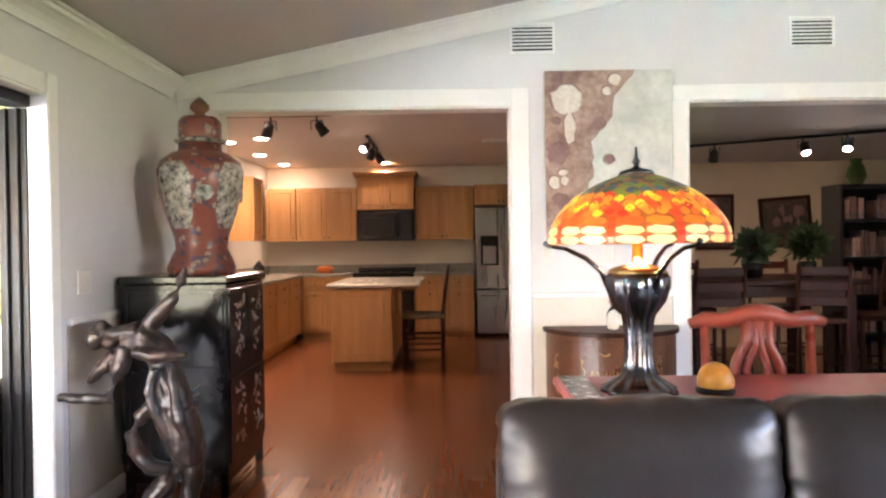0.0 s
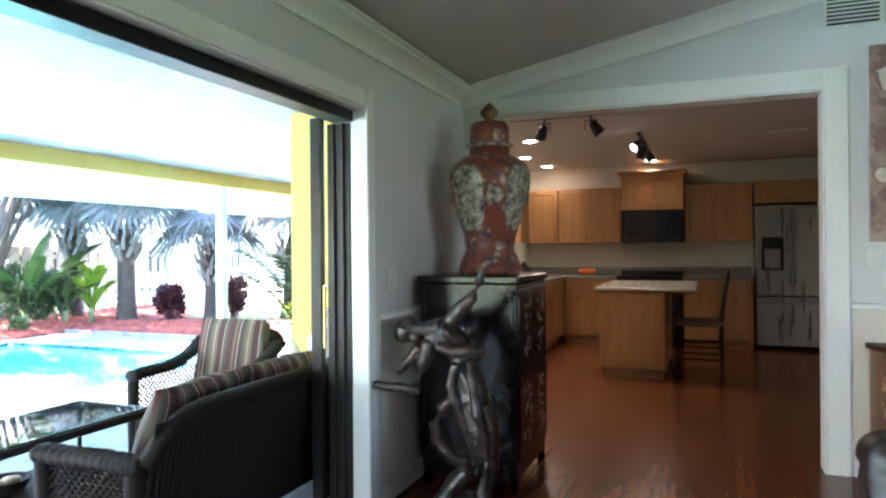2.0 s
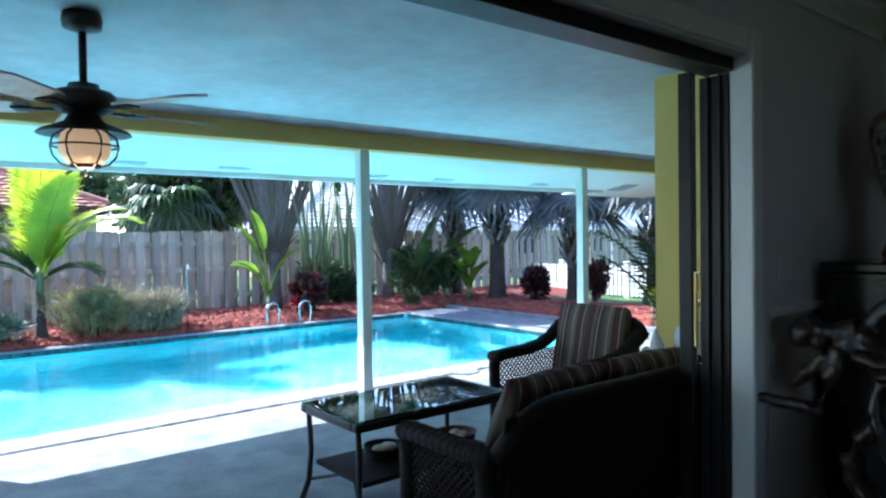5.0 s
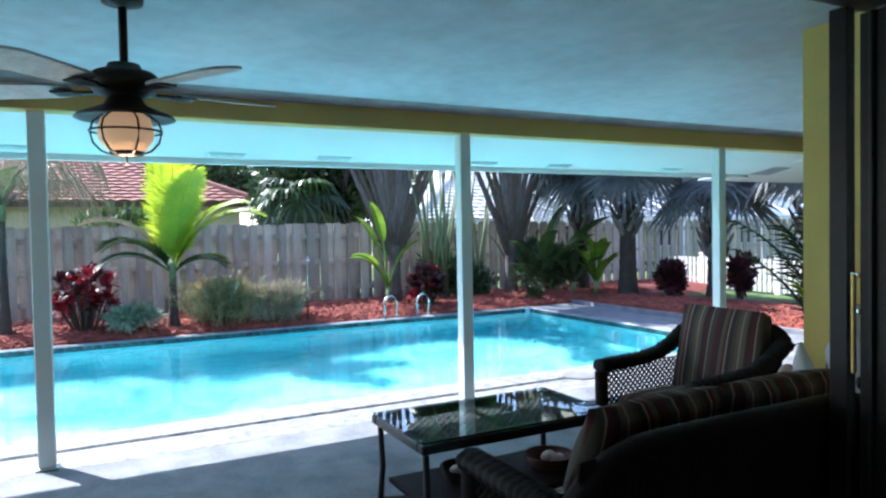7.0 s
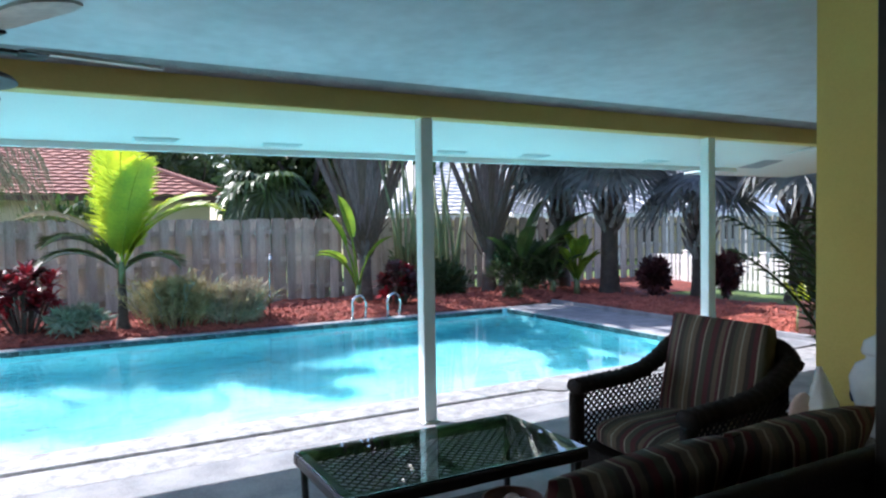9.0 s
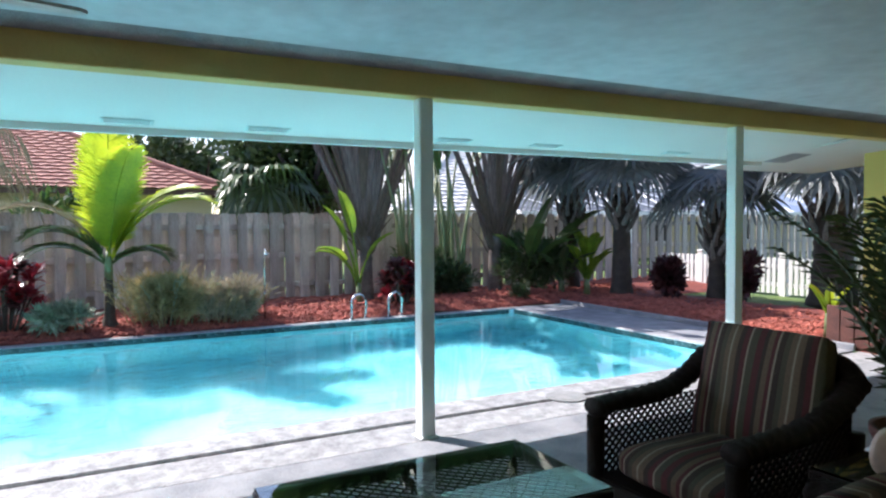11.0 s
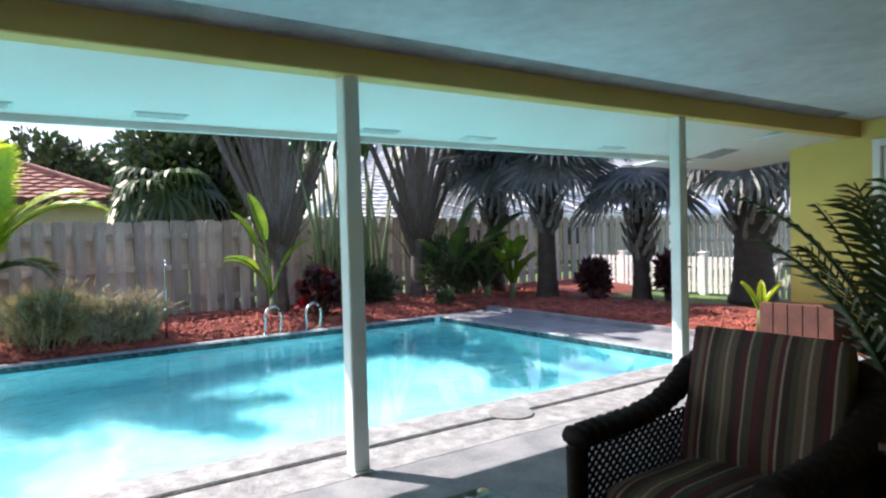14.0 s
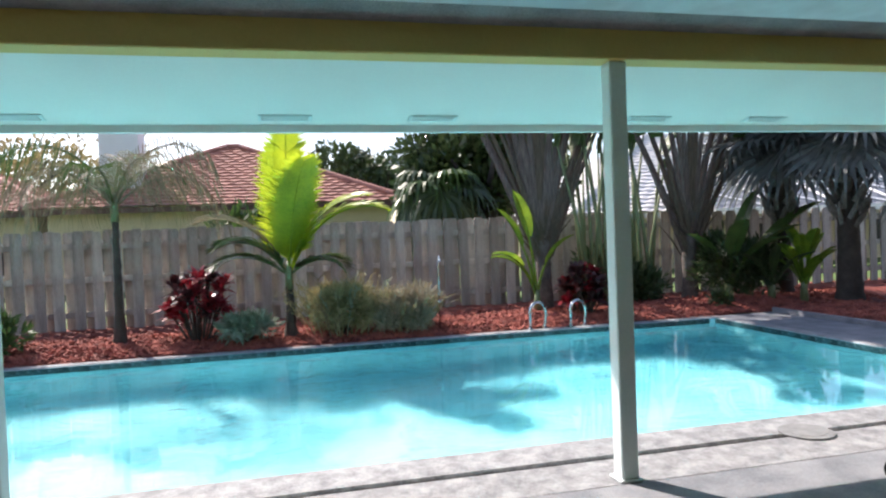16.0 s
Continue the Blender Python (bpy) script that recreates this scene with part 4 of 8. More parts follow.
# ---- plants ----
M.update(
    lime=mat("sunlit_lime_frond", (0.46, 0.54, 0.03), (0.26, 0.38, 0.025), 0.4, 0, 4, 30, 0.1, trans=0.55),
    limeleaf=mat("lime_broad_leaf", (0.24, 0.36, 0.03), (0.09, 0.18, 0.02), 0.4, 0, 4, 30, 0.1, trans=0.5),
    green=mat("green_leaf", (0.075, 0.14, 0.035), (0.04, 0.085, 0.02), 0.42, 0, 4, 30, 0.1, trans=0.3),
    bright=mat("bright_green_leaf", (0.17, 0.30, 0.035), (0.10, 0.20, 0.03), 0.4, 0, 4, 30, 0.1, trans=0.45),
    dark=mat("dark_green_leaf", (0.055, 0.095, 0.032), (0.025, 0.05, 0.018), 0.45, 0, 4, 30, 0.1, trans=0.2),
    silver=mat("silver_blue_palm_leaf", (0.175, 0.195, 0.185), (0.095, 0.11, 0.11), 0.5, 0, 4, 30, 0.1, trans=0.42),
    sage=mat("sage_green_foliage", (0.42, 0.36, 0.18), (0.20, 0.17, 0.075), 0.7, 0, 4, 30, 0.1, trans=0.25),
    greysage=mat("grey_green_foliage", (0.44, 0.39, 0.28), (0.22, 0.19, 0.13), 0.7, 0, 4, 30, 0.1, trans=0.25),
    greyleaf=mat("pale_variegated_leaf", (0.30, 0.36, 0.28), (0.14, 0.20, 0.12), 0.5, 0, 6, 30, 0.1, trans=0.25),
    red=mat("crimson_leaf", (0.46, 0.025, 0.040), (0.16, 0.014, 0.022), 0.4, 0, 5, 30, 0.1, trans=0.35),
    maroon=mat("maroon_leaf", (0.085, 0.022, 0.026), (0.028, 0.012, 0.013), 0.45, 0, 5, 30, 0.1, trans=0.2),
    dry=mat("dry_tan_frond", (0.24, 0.21, 0.13), (0.14, 0.13, 0.08), 0.7, 0, 5, 30, 0.1, trans=0.3),
    trunk=mat("grey_palm_trunk", (0.15, 0.125, 0.11), (0.06, 0.05, 0.043), 0.85, 0, 9, 50, 0.6),
    boot=mat("purplish_leaf_base", (0.17, 0.125, 0.11), (0.05, 0.034, 0.03), 0.75, 0, 14, 70, 0.5, stretch=(4, 4, 0.35)),
    greyboot=mat("grey_leaf_base", (0.27, 0.255, 0.24), (0.09, 0.08, 0.072), 0.75, 0, 14, 70, 0.5, stretch=(4, 4, 0.35)),
    dryboot=mat("dry_brown_leaf_base", (0.12, 0.085, 0.06), (0.05, 0.034, 0.024), 0.85, 0, 14, 70, 0.5, stretch=(4, 4, 0.35)),
    stem=mat("olive_green_stem", (0.16, 0.20, 0.09), (0.09, 0.12, 0.05), 0.5, 0, 6, 40, 0.2, stretch=(3, 3, 0.4)),
    bark=mat("dark_bark", (0.07, 0.055, 0.045), (0.035, 0.028, 0.022), 0.9, 0, 8, 40, 0.6),
)


def strip(bm, pts, widths, side):
    """A ribbon through the points; side is the direction of its width."""
    side = Vector(side).normalized()
    rows = [(bm.verts.new(Vector(p) - side * w), bm.verts.new(Vector(p) + side * w)) for p, w in zip(pts, widths)]
    for a, b in zip(rows, rows[1:]):
        bm.faces.new((a[0], a[1], b[1], b[0]))


def frond_curve(base, az, rise, length, droop, n=12):
    """Points along an arching midrib."""
    p, pts = Vector(base), [Vector(base)]
    ang = radians(rise)
    for i in range(n):
        d = Vector((math.cos(az) * math.cos(ang), math.sin(az) * math.cos(ang), math.sin(ang)))
        p = p + d * (length / n)
        pts.append(p.copy())
        ang -= radians(droop) / n * (0.4 + 1.2 * i / n)
    return pts


def feather(bm, base, az, rise, length, droop, leaflet=0.4, count=30, hang=0.35, vee=0.5, width=0.014):
    """A feather palm frond: midrib and two rows of leaflets."""
    n = 14
    pts = frond_curve(base, az, rise, length, droop, n)
    tube(bm, pts, [0.016 * (1 - 0.85 * i / n) + 0.002 for i in range(n + 1)], 5, cap=False)
    for i in range(count):
        u = 0.14 + 0.85 * i / count
        k = min(n - 1, int(u * n))
        p = pts[k].lerp(pts[k + 1], u * n - k)
        d = (pts[k + 1] - pts[k]).normalized()
        s = d.cross(Vector((0, 0, 1)))
        if s.length < 0.15:
            s = Vector((-math.sin(az), math.cos(az), 0))
        s.normalize()
        up = s.cross(d)
        ll = leaflet * (math.sin(math.pi * (0.12 + 0.8 * u)) ** 0.7) * random.uniform(0.85, 1.1)
        for sg in (-1, 1):
            q = (s * sg + d * (0.55 + 0.5 * u) + up * vee * 0.3).normalized()
            mid = p + q * ll * 0.5
            tip = p + q * ll + Vector((0, 0, -hang * ll * random.uniform(0.6, 1.3)))
            strip(bm, (p, mid, tip), (width * 0.7, width, 0.001), d + up * 0.3)


def fan_leaf(bm, base, az, rise, petiole, radius, segs=42, spread=148, droop=0.2, tilt=None):
    """A palmate leaf: a stalk and many narrow pleated segments that part halfway out."""
    pts = frond_curve(base, az, rise, petiole, 25, 6)
    tube(bm, pts, [0.024 - 0.002 * i for i in range(7)], 5, cap=False)
    hub, d = pts[-1], (pts[-1] - pts[-2]).normalized()
    s = d.cross(Vector((0, 0, 1))).normalized()
    nrm = s.cross(d)
    tilt = radians(tilt if tilt is not None else random.uniform(35, 75))
    d, nrm = d * math.cos(tilt) - nrm * math.sin(tilt), nrm * math.cos(tilt) + d * math.sin(tilt)
    step = radians(spread * 2 / (segs - 1))
    sag = Vector((0, 0, droop))
    for i in range(segs):
        a = radians(-spread) + step * i
        q = (d * math.cos(a) + s * math.sin(a) - nrm * 0.10 * (1 - math.cos(a))).normalized()
        r = radius * (0.80 + 0.20 * math.cos(a)) * random.uniform(0.93, 1.04)
        t, w, lift = q.cross(nrm), step * r * 0.5, nrm * random.uniform(-0.012, 0.012)
        bend = random.uniform(0.5, 1.4)
        strip(bm, (hub, hub + q * r * 0.62 + lift, hub + q * r * 0.84 + lift - sag * r * 0.3 * bend, hub + q * r * 1.0 - sag * r * bend), (0.004, 0.62 * w, 0.36 * w, 0.002), t + nrm * (0.4 if i % 2 else -0.4))


def paddle(bm, base, az, rise, stalk, length, width, droop=50, tear=0.0):
    """A banana-like leaf: stalk, midrib and a broad folded blade, torn into strips if asked."""
    pts = frond_curve(base, az, rise, stalk + length, droop, 16)
    tube(bm, pts, [0.02 * (1 - 0.8 * i / 16) + 0.003 for i in range(17)], 5, cap=False)
    k0 = int(16 * stalk / (stalk + length))
    for sg in (-1, 1):
        prev = None
        for i in range(k0, 17):
            u = (i - k0) / (16 - k0)
            d = (pts[min(16, i + 1)] - pts[max(0, i - 1)]).normalized()
            s = d.cross(Vector((0, 0, 1)))
            s = s.normalized() if s.length > 0.1 else Vector((-math.sin(az), math.cos(az), 0))
            up = s.cross(d)
            w = width * math.sin(math.pi * min(1, 0.06 + 0.94 * u)) ** 0.55 * (1 if u < 0.98 else 0.2)
            e = pts[i] + (s * sg * 0.92 + up * 0.35) * w * random.uniform(1 - tear, 1) - Vector((0, 0, tear * w * random.uniform(0, 0.7)))
            a, b = bm.verts.new(pts[i]), bm.verts.new(e)
            if prev and not (tear and i % 2 and random.random() < tear):
                bm.faces.new((prev[0], prev[1], b, a))
            prev = (a, b)


def leaf_cloud(bm, centre, size, count, leaf, up=0.3, thin=0.35):
    """Small leaves through a lumpy volume, denser outside, pointing outwards."""
    c = Vector(centre)
    lumps = [(Vector((random.uniform(-0.6, 0.6) * size[0], random.uniform(-0.6, 0.6) * size[1], random.uniform(-0.4, 0.65) * size[2])), random.uniform(0.35, 0.62)) for _ in range(9)]
    for _ in range(count):
        o, r = random.choice(lumps)
        v = Vector((random.gauss(0, 1), random.gauss(0, 1), random.gauss(0, 1))).normalized()
        p = c + o + Vector((v.x * size[0], v.y * size[1], v.z * size[2])) * r * random.uniform(0.55, 1.05)
        if p.z < c.z - size[2]:
            continue
        q = (v + Vector((0, 0, up)) + 0.5 * Vector((random.gauss(0, 1), random.gauss(0, 1), random.gauss(0, 1)))).normalized()
        t = q.cross(Vector((random.gauss(0, 1), random.gauss(0, 1), random.gauss(0, 1))))
        ll = leaf * random.uniform(0.6, 1.3)
        strip(bm, (p, p + q * ll * 0.5, p + q * ll), (0.002, ll * thin * 0.5, 0.001), t)


def ringed_trunk(h, r0, r1, bulge=0.0, lean=(0, 0)):
    bm = bmesh.new()
    prof = []
    n = 22
    for i in range(n + 1):
        u = i / n
        prof.append((lean[0] * u, lean[1] * u, h * u, (r0 + (r1 - r0) * u + bulge * math.exp(-u * 7)) * (1 + 0.05 * (i % 2))))
    tube(bm, [q[:3] for q in prof], [q[3] for q in prof], 12)
    for v in bm.verts:
        v.co += 0.012 * noise.noise_vector(v.co * 11)
    return bm


def feather_palm(name, m, trunk_h, fronds, label, leafmat, girth=0.05, **kw):
    ob = thing(name, m, label, "palm tree")
    part("trunk", ringed_trunk(trunk_h, girth, girth * 0.72, 0.05), M["bark"], ob, smooth=True)
    part("crownshaft", tube(bmesh.new(), ((0, 0, trunk_h - 0.04), (0.01, 0, trunk_h + 0.16), (0.01, 0, trunk_h + 0.3)), [0.05, 0.045, 0.02], 10), M["stem"], ob, smooth=True)
    for az, rise, ln, droop, mt in fronds:
        bm = bmesh.new()
        feather(bm, (0, 0, trunk_h + 0.12), radians(az), rise, ln, droop, **kw)
        part("frond", bm, mt or leafmat, ob)
    return ob


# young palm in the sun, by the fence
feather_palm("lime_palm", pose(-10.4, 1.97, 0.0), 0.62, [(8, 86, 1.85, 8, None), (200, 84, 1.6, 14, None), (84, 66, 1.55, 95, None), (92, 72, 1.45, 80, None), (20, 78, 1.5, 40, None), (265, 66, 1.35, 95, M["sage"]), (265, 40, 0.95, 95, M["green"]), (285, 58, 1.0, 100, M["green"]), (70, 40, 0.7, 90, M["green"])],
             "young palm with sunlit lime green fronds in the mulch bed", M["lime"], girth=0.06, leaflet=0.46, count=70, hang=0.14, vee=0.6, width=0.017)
# drooping palm further along the fence
feather_palm("drooping_palm", pose(-10.6, 0.02, 0.0), 1.50, [(a, 48 + 12 * (k % 3), 1.6, 150 + 16 * (k % 2), M["green"] if k % 4 == 0 else None) for k, a in enumerate(range(0, 360, 36))],
             "palm with drooping dull green fronds by the fence", M["dry"], leaflet=0.58, count=34, hang=1.1, width=0.007)
feather_palm("drooping_palm", pose(-10.7, -2.6, 0.0), 1.5, [(a, 48 + 11 * (k % 3), 1.5, 118, None) for k, a in enumerate(range(10, 370, 40))],
             "palm with drooping dull green fronds by the fence", M["green"], leaflet=0.5, count=36, hang=0.9, width=0.009)


def potted_palm():
    ob = thing("potted_palm", pose(-2.98, 4.95, ZP + 0.31), "dark green feathery palm growing in the planter", "plant")
    for k in range(15):
        a = 360 / 15 * k + random.uniform(-12, 12)
        bm = bmesh.new()
        rise = random.uniform(70, 87)
        feather(bm, (0.04 * math.cos(radians(a)), 0.04 * math.sin(radians(a)), 0), radians(a), rise, random.uniform(0.95, 1.3), random.uniform(30, 70), leaflet=0.26, count=20, hang=0.25, vee=0.4, width=0.010)
        part("frond", bm, M["dark"], ob)


potted_palm()


def travellers_palm(x, y, h, n, label, lean=0.0):
    """A trunk, and stalks that overlap in one flat fan, with torn blades above."""
    ob = thing("travellers_palm", pose(x, y, -0.02, 0, lean, random.uniform(-6, 6)), label, "palm tree", "fan palms by the pool")
    part("trunk", ringed_trunk(h, 0.115, 0.10, 0.03), M["trunk"], ob, smooth=True)
    for k in range(n):
        u = (k + 0.5) / n * 2 - 1 + random.uniform(-0.03, 0.03)
        a = radians(90 - 24 * u)
        z0 = h - 0.22 + 0.70 * (1 - abs(u)) ** 1.2 + random.uniform(-0.05, 0.05)
        ln = random.uniform(1.5, 2.2)
        d = Vector((0.05 * (-1) ** k + random.uniform(-0.03, 0.03), math.cos(a), math.sin(a)))
        base = Vector((0.025 * (-1) ** k, 0.07 * u, z0))
        bow, f = random.uniform(0.0, 0.16) * u, random.uniform(0.8, 1.15)
        bm = bmesh.new()
        pts = [base + d * ln * i / 8 + Vector((0, bow * (i / 8) ** 2, 0)) for i in range(9)]
        tube(bm, pts, [f * q for q in (0.085, 0.082, 0.072, 0.060, 0.050, 0.041, 0.034, 0.028, 0.022)], 6)
        for v in bm.verts:
            v.co.x *= 0.55
            v.co += 0.006 * noise.noise_vector(v.co * 9)
        part("leaf_stalk", bm, M[("boot", "boot", "dryboot", "boot", "dryboot")[k % 5]], ob)
        bm = bmesh.new()
        paddle(bm, pts[-1], math.pi / 2 if d.y > 0 else -math.pi / 2, math.degrees(math.asin(min(1, d.z / d.length))), 0.1, random.uniform(1.8, 2.4), 0.52, 45, tear=0.2)
        part("leaf_blade", bm, M["green"], ob, "large torn green leaf blade")
    # loose fibres and dry sheaths round the fan's foot
    bm = bmesh.new()
    for k in range(70):
        u = random.uniform(-1, 1)
        a = radians(90 - 34 * u)
        b = Vector((random.uniform(-0.09, 0.11), 0.1 * u, h - 0.35 + random.uniform(0, 0.5)))
        e = b + Vector((0.02, math.cos(a), math.sin(a))) * random.uniform(0.25, 0.7)
        strip(bm, (b, b.lerp(e, 0.5), e + Vector((0.03, 0.05 * u, -0.04))), (0.012, 0.016, 0.003), (0.4, 1, 0))
    part("dry_fibre", bm, M["dryboot"], ob)
    return ob


travellers_palm(-11.0, 5.50, 1.05, 26, "tall fan-shaped traveller's palm behind the pool", -4)
travellers_palm(-11.2, 7.93, 1.05, 25, "tall fan-shaped traveller's palm behind the pool", 2)


def stem_clump(x, y, n, spread, h, label):
    ob = thing("stem_clump", pose(x, y, 0.0), label, "plant", "stem clumps")
    for k in range(n):
        b = (random.uniform(-0.12, 0.12), random.uniform(-0.22, 0.22), 0)
        t = (b[0] * 1.3 + random.uniform(-0.15, 0.15), b[1] + spread * random.uniform(-1, 1), h * random.uniform(0.8, 1.1))
        mid = ((b[0] + t[0]) / 2, b[1] * 0.6 + t[1] * 0.4, t[2] * 0.5)
        bm = tube(bmesh.new(), (b, mid, t), [0.034, 0.026, 0.013], 7)
        s = part("stalk", bm, M["stem"], ob, smooth=True)
        bm = bmesh.new()
        paddle(bm, t, random.choice((-1, 1)) * math.pi / 2 + random.uniform(-0.5, 0.5), 75, 0.05, 1.2, 0.2, 70, tear=0.3)
        part("leaf_blade", bm, M["green"], ob)


stem_clump(-11.2, 6.42, 15, 0.55, 2.5, "clump of slender green stalks between the palms")
stem_clump(-11.25, 7.15, 12, 0.45, 2.5, "clump of slender green stalks between the palms")


def banana_plant(x, y, leaves, label, material):
    ob = thing("banana_plant", pose(x, y, 0.0), label, "plant", "broad-leaved plants")
    part("stalk", tube(bmesh.new(), ((0, 0, 0), (0, 0, 0.35)), [0.06, 0.04], 8), M["stem"], ob, smooth=True)
    for az, rise, st, ln, w, dr in leaves:
        bm = bmesh.new()
        paddle(bm, (0, 0, 0.2), radians(az), rise, st, ln, w, dr)
        part("leaf", bm, material, ob)


banana_plant(-10.85, 5.32, [(-95, 82, 0.8, 0.62, 0.13, 40), (-60, 86, 0.95, 0.66, 0.12, 35), (-75, 76, 0.6, 0.5, 0.11, 95), (60, 84, 0.6, 0.5, 0.10, 70), (-120, 78, 0.55, 0.45, 0.10, 100)], "light green broad-leaved plant at the palm's foot", M["limeleaf"])
banana_plant(-10.85, 8.35, [(82, 50, 0.75, 1.25, 0.20, 30), (60, 60, 0.5, 0.9, 0.16, 50), (-20, 66, 0.6, 0.8, 0.15, 50), (110, 72, 0.6, 1.0, 0.13, 30), (-80, 68, 0.4, 0.8, 0.12, 60), (20, 62, 0.5, 0.8, 0.12, 70), (90, 80, 0.7, 0.9, 0.13, 30)], "broad-leaved green plant beside the palm", M["green"])
banana_plant(-10.3, 9.20, [(a, 66 + 7 * (k % 3), 0.15 + 0.17 * (k % 4), 0.42, 0.10, 50) for k, a in enumerate(range(0, 720, 48))], "yellow-green leafy plant among the palms", M["limeleaf"])
banana_plant(-10.6, 8.9, [(a, 55 + 9 * (k % 3), 0.3, 0.6, 0.08, 50) for k, a in enumerate(range(15, 375, 45))], "dark leafy plant among the palms", M["dark"])


def silver_palm(x, y, h, r, leaves, label, material, boots=True, rr=0.62):
    ob = thing("fan_palm", pose(x, y, -0.02), label, "palm tree", "silver fan palms")
    part("trunk", ringed_trunk(h, r, r * 0.85, r * 0.35), M["bark"], ob, smooth=True)
    if boots:
        for k in range(34):
            a = k * 2.4
            z = h - 0.95 + 0.028 * k
            w = r * (0.85 + 0.35 * math.sin(math.pi * k / 34))
            d = Vector((math.cos(a + 0.7) * 0.5, math.sin(a + 0.7) * 0.5, 1.0)).normalized()
            b = Vector((w * math.cos(a), w * math.sin(a), z))
            out = Vector((math.cos(a), math.sin(a), 0))
            part("leaf_base", tube(bmesh.new(), (b - out * 0.03, b + d * 0.16 + out * 0.02, b + d * 0.34 + out * random.uniform(0.0, 0.05)), [0.045, 0.036, 0.012], 5), M["trunk" if k % 3 == 0 else "greyboot"], ob)
    for az, rise, pet, ra, dr, *tl in leaves:
        bm = bmesh.new()
        fan_leaf(bm, (0, 0, h), radians(az), rise, pet, ra, droop=dr, tilt=tl[0] if tl else None)
        part("fan_leaf", bm, material, ob)
    return ob


ring = [(a, 20 + 22 * (k % 3), 0.60 + 0.15 * (k % 2), 1.0, 0.12) for k, a in enumerate(range(0, 360, 26))]
silver_palm(-9.9, 9.60, 2.02, 0.15, [(a, r + 16, p, q, d) for a, r, p, q, d in ring] + [(-70, 62, 0.55, 0.85, 0.08, 84), (-20, 58, 0.55, 0.8, 0.08, 70)], "silver fan palm with a shaggy grey trunk", M["silver"])
silver_palm(-11.0, 9.42, 2.05, 0.14, [(a + 15, r + 10, p, q + 0.05, d + 0.05) for a, r, p, q, d in ring] + [(-55, 55, 0.5, 0.95, 0.06, 86), (-100, 50, 0.5, 0.9, 0.06, 75)], "dark fan palm behind the pool", M["silver"])
silver_palm(-8.7, 10.45, 1.55, 0.125, [(-52, 66, 0.45, 0.92, 0.06, 88), (-110, 30, 0.62, 0.85, 0.12, 60), (-5, 30, 0.6, 0.85, 0.12, 60), (-160, 34, 0.55, 0.8, 0.12), (35, 40, 0.5, 0.8, 0.12), (100, 45, 0.5, 0.8, 0.12), (170, 50, 0.5, 0.8, 0.12), (-85, 70, 0.55, 0.85, 0.1, 80), (60, 75, 0.5, 0.8, 0.1), (-20, 68, 0.55, 0.85, 0.1, 78)], "silver fan palm with a broad fan of leaves", M["silver"])
silver_palm(-7.4, 11.35, 1.85, 0.27, [(a, r + 14, p + 0.1, q, d) for a, r, p, q, d in ring] + [(-80, 40, 0.6, 0.95, 0.08, 65), (-130, 35, 0.6, 0.95, 0.08, 60)], "thick-trunked silver fan palm beyond the deck", M["silver"])


def leafy_bush(name, x, y, z, size, n, leaf, material, label, up=0.3, thin=0.35, stems=7):
    ob = thing(name, pose(x, y, z), label, "shrub")
    bm = bmesh.new()
    for k in range(stems):
        a = k * 6.283 / stems
        tube(bm, ((0.03 * math.cos(a), 0.03 * math.sin(a), -0.05), (size[0] * 0.5 * math.cos(a), size[1] * 0.5 * math.sin(a), size[2] * 1.1)), [0.012, 0.004], 5)
    part("stems", bm, M["bark"], ob)
    bm = bmesh.new()
    leaf_cloud(bm, (0, 0, size[2] * 0.95), size, n, leaf, up, thin)
    part("foliage", bm, material, ob)
    return ob


def plume_bush(x, y, r, h, n, material, label):
    """Many fine arching plumes from one root, with an uneven outline."""
    ob = thing("feathery_bush", pose(x, y, 0.0), label, "shrub", "feathery bushes")
    for g in range(6):
        bm = bmesh.new()
        for k in range(n // 6):
            a = random.uniform(0, 6.283)
            d = r * math.sqrt(random.random()) * 0.75
            b = Vector((d * 0.6 * math.cos(a), d * math.sin(a), 0.0))
            ln = h * random.uniform(0.6, 1.1) * (1.05 - 0.35 * d / r)
            az = a + random.uniform(-0.6, 0.6)
            pts = frond_curve(b, az, random.uniform(58, 86), ln, random.uniform(20, 70), 7)
            tube(bm, pts, [0.006, 0.005, 0.005, 0.004, 0.004, 0.003, 0.002, 0.001], 3, cap=False)
            for i in range(22):
                u = 0.25 + 0.74 * i / 22
                q = min(6, int(u * 7))
                p = pts[q].lerp(pts[q + 1], u * 7 - q)
                e = (pts[q + 1] - pts[q]).normalized() + 0.9 * Vector((random.gauss(0, 0.6), random.gauss(0, 0.6), random.gauss(0.2, 0.5)))
                e.normalize()
                ll = random.uniform(0.06, 0.11)
                strip(bm, (p, p + e * ll * 0.5, p + e * ll), (0.002, 0.0055, 0.001), e.cross(Vector((random.gauss(0, 1), random.gauss(0, 1), 1))))
        tagged(part("plume_spray", bm, material if g % 3 else M["greyleaf" if g else "dry"], ob), kind="stuff")


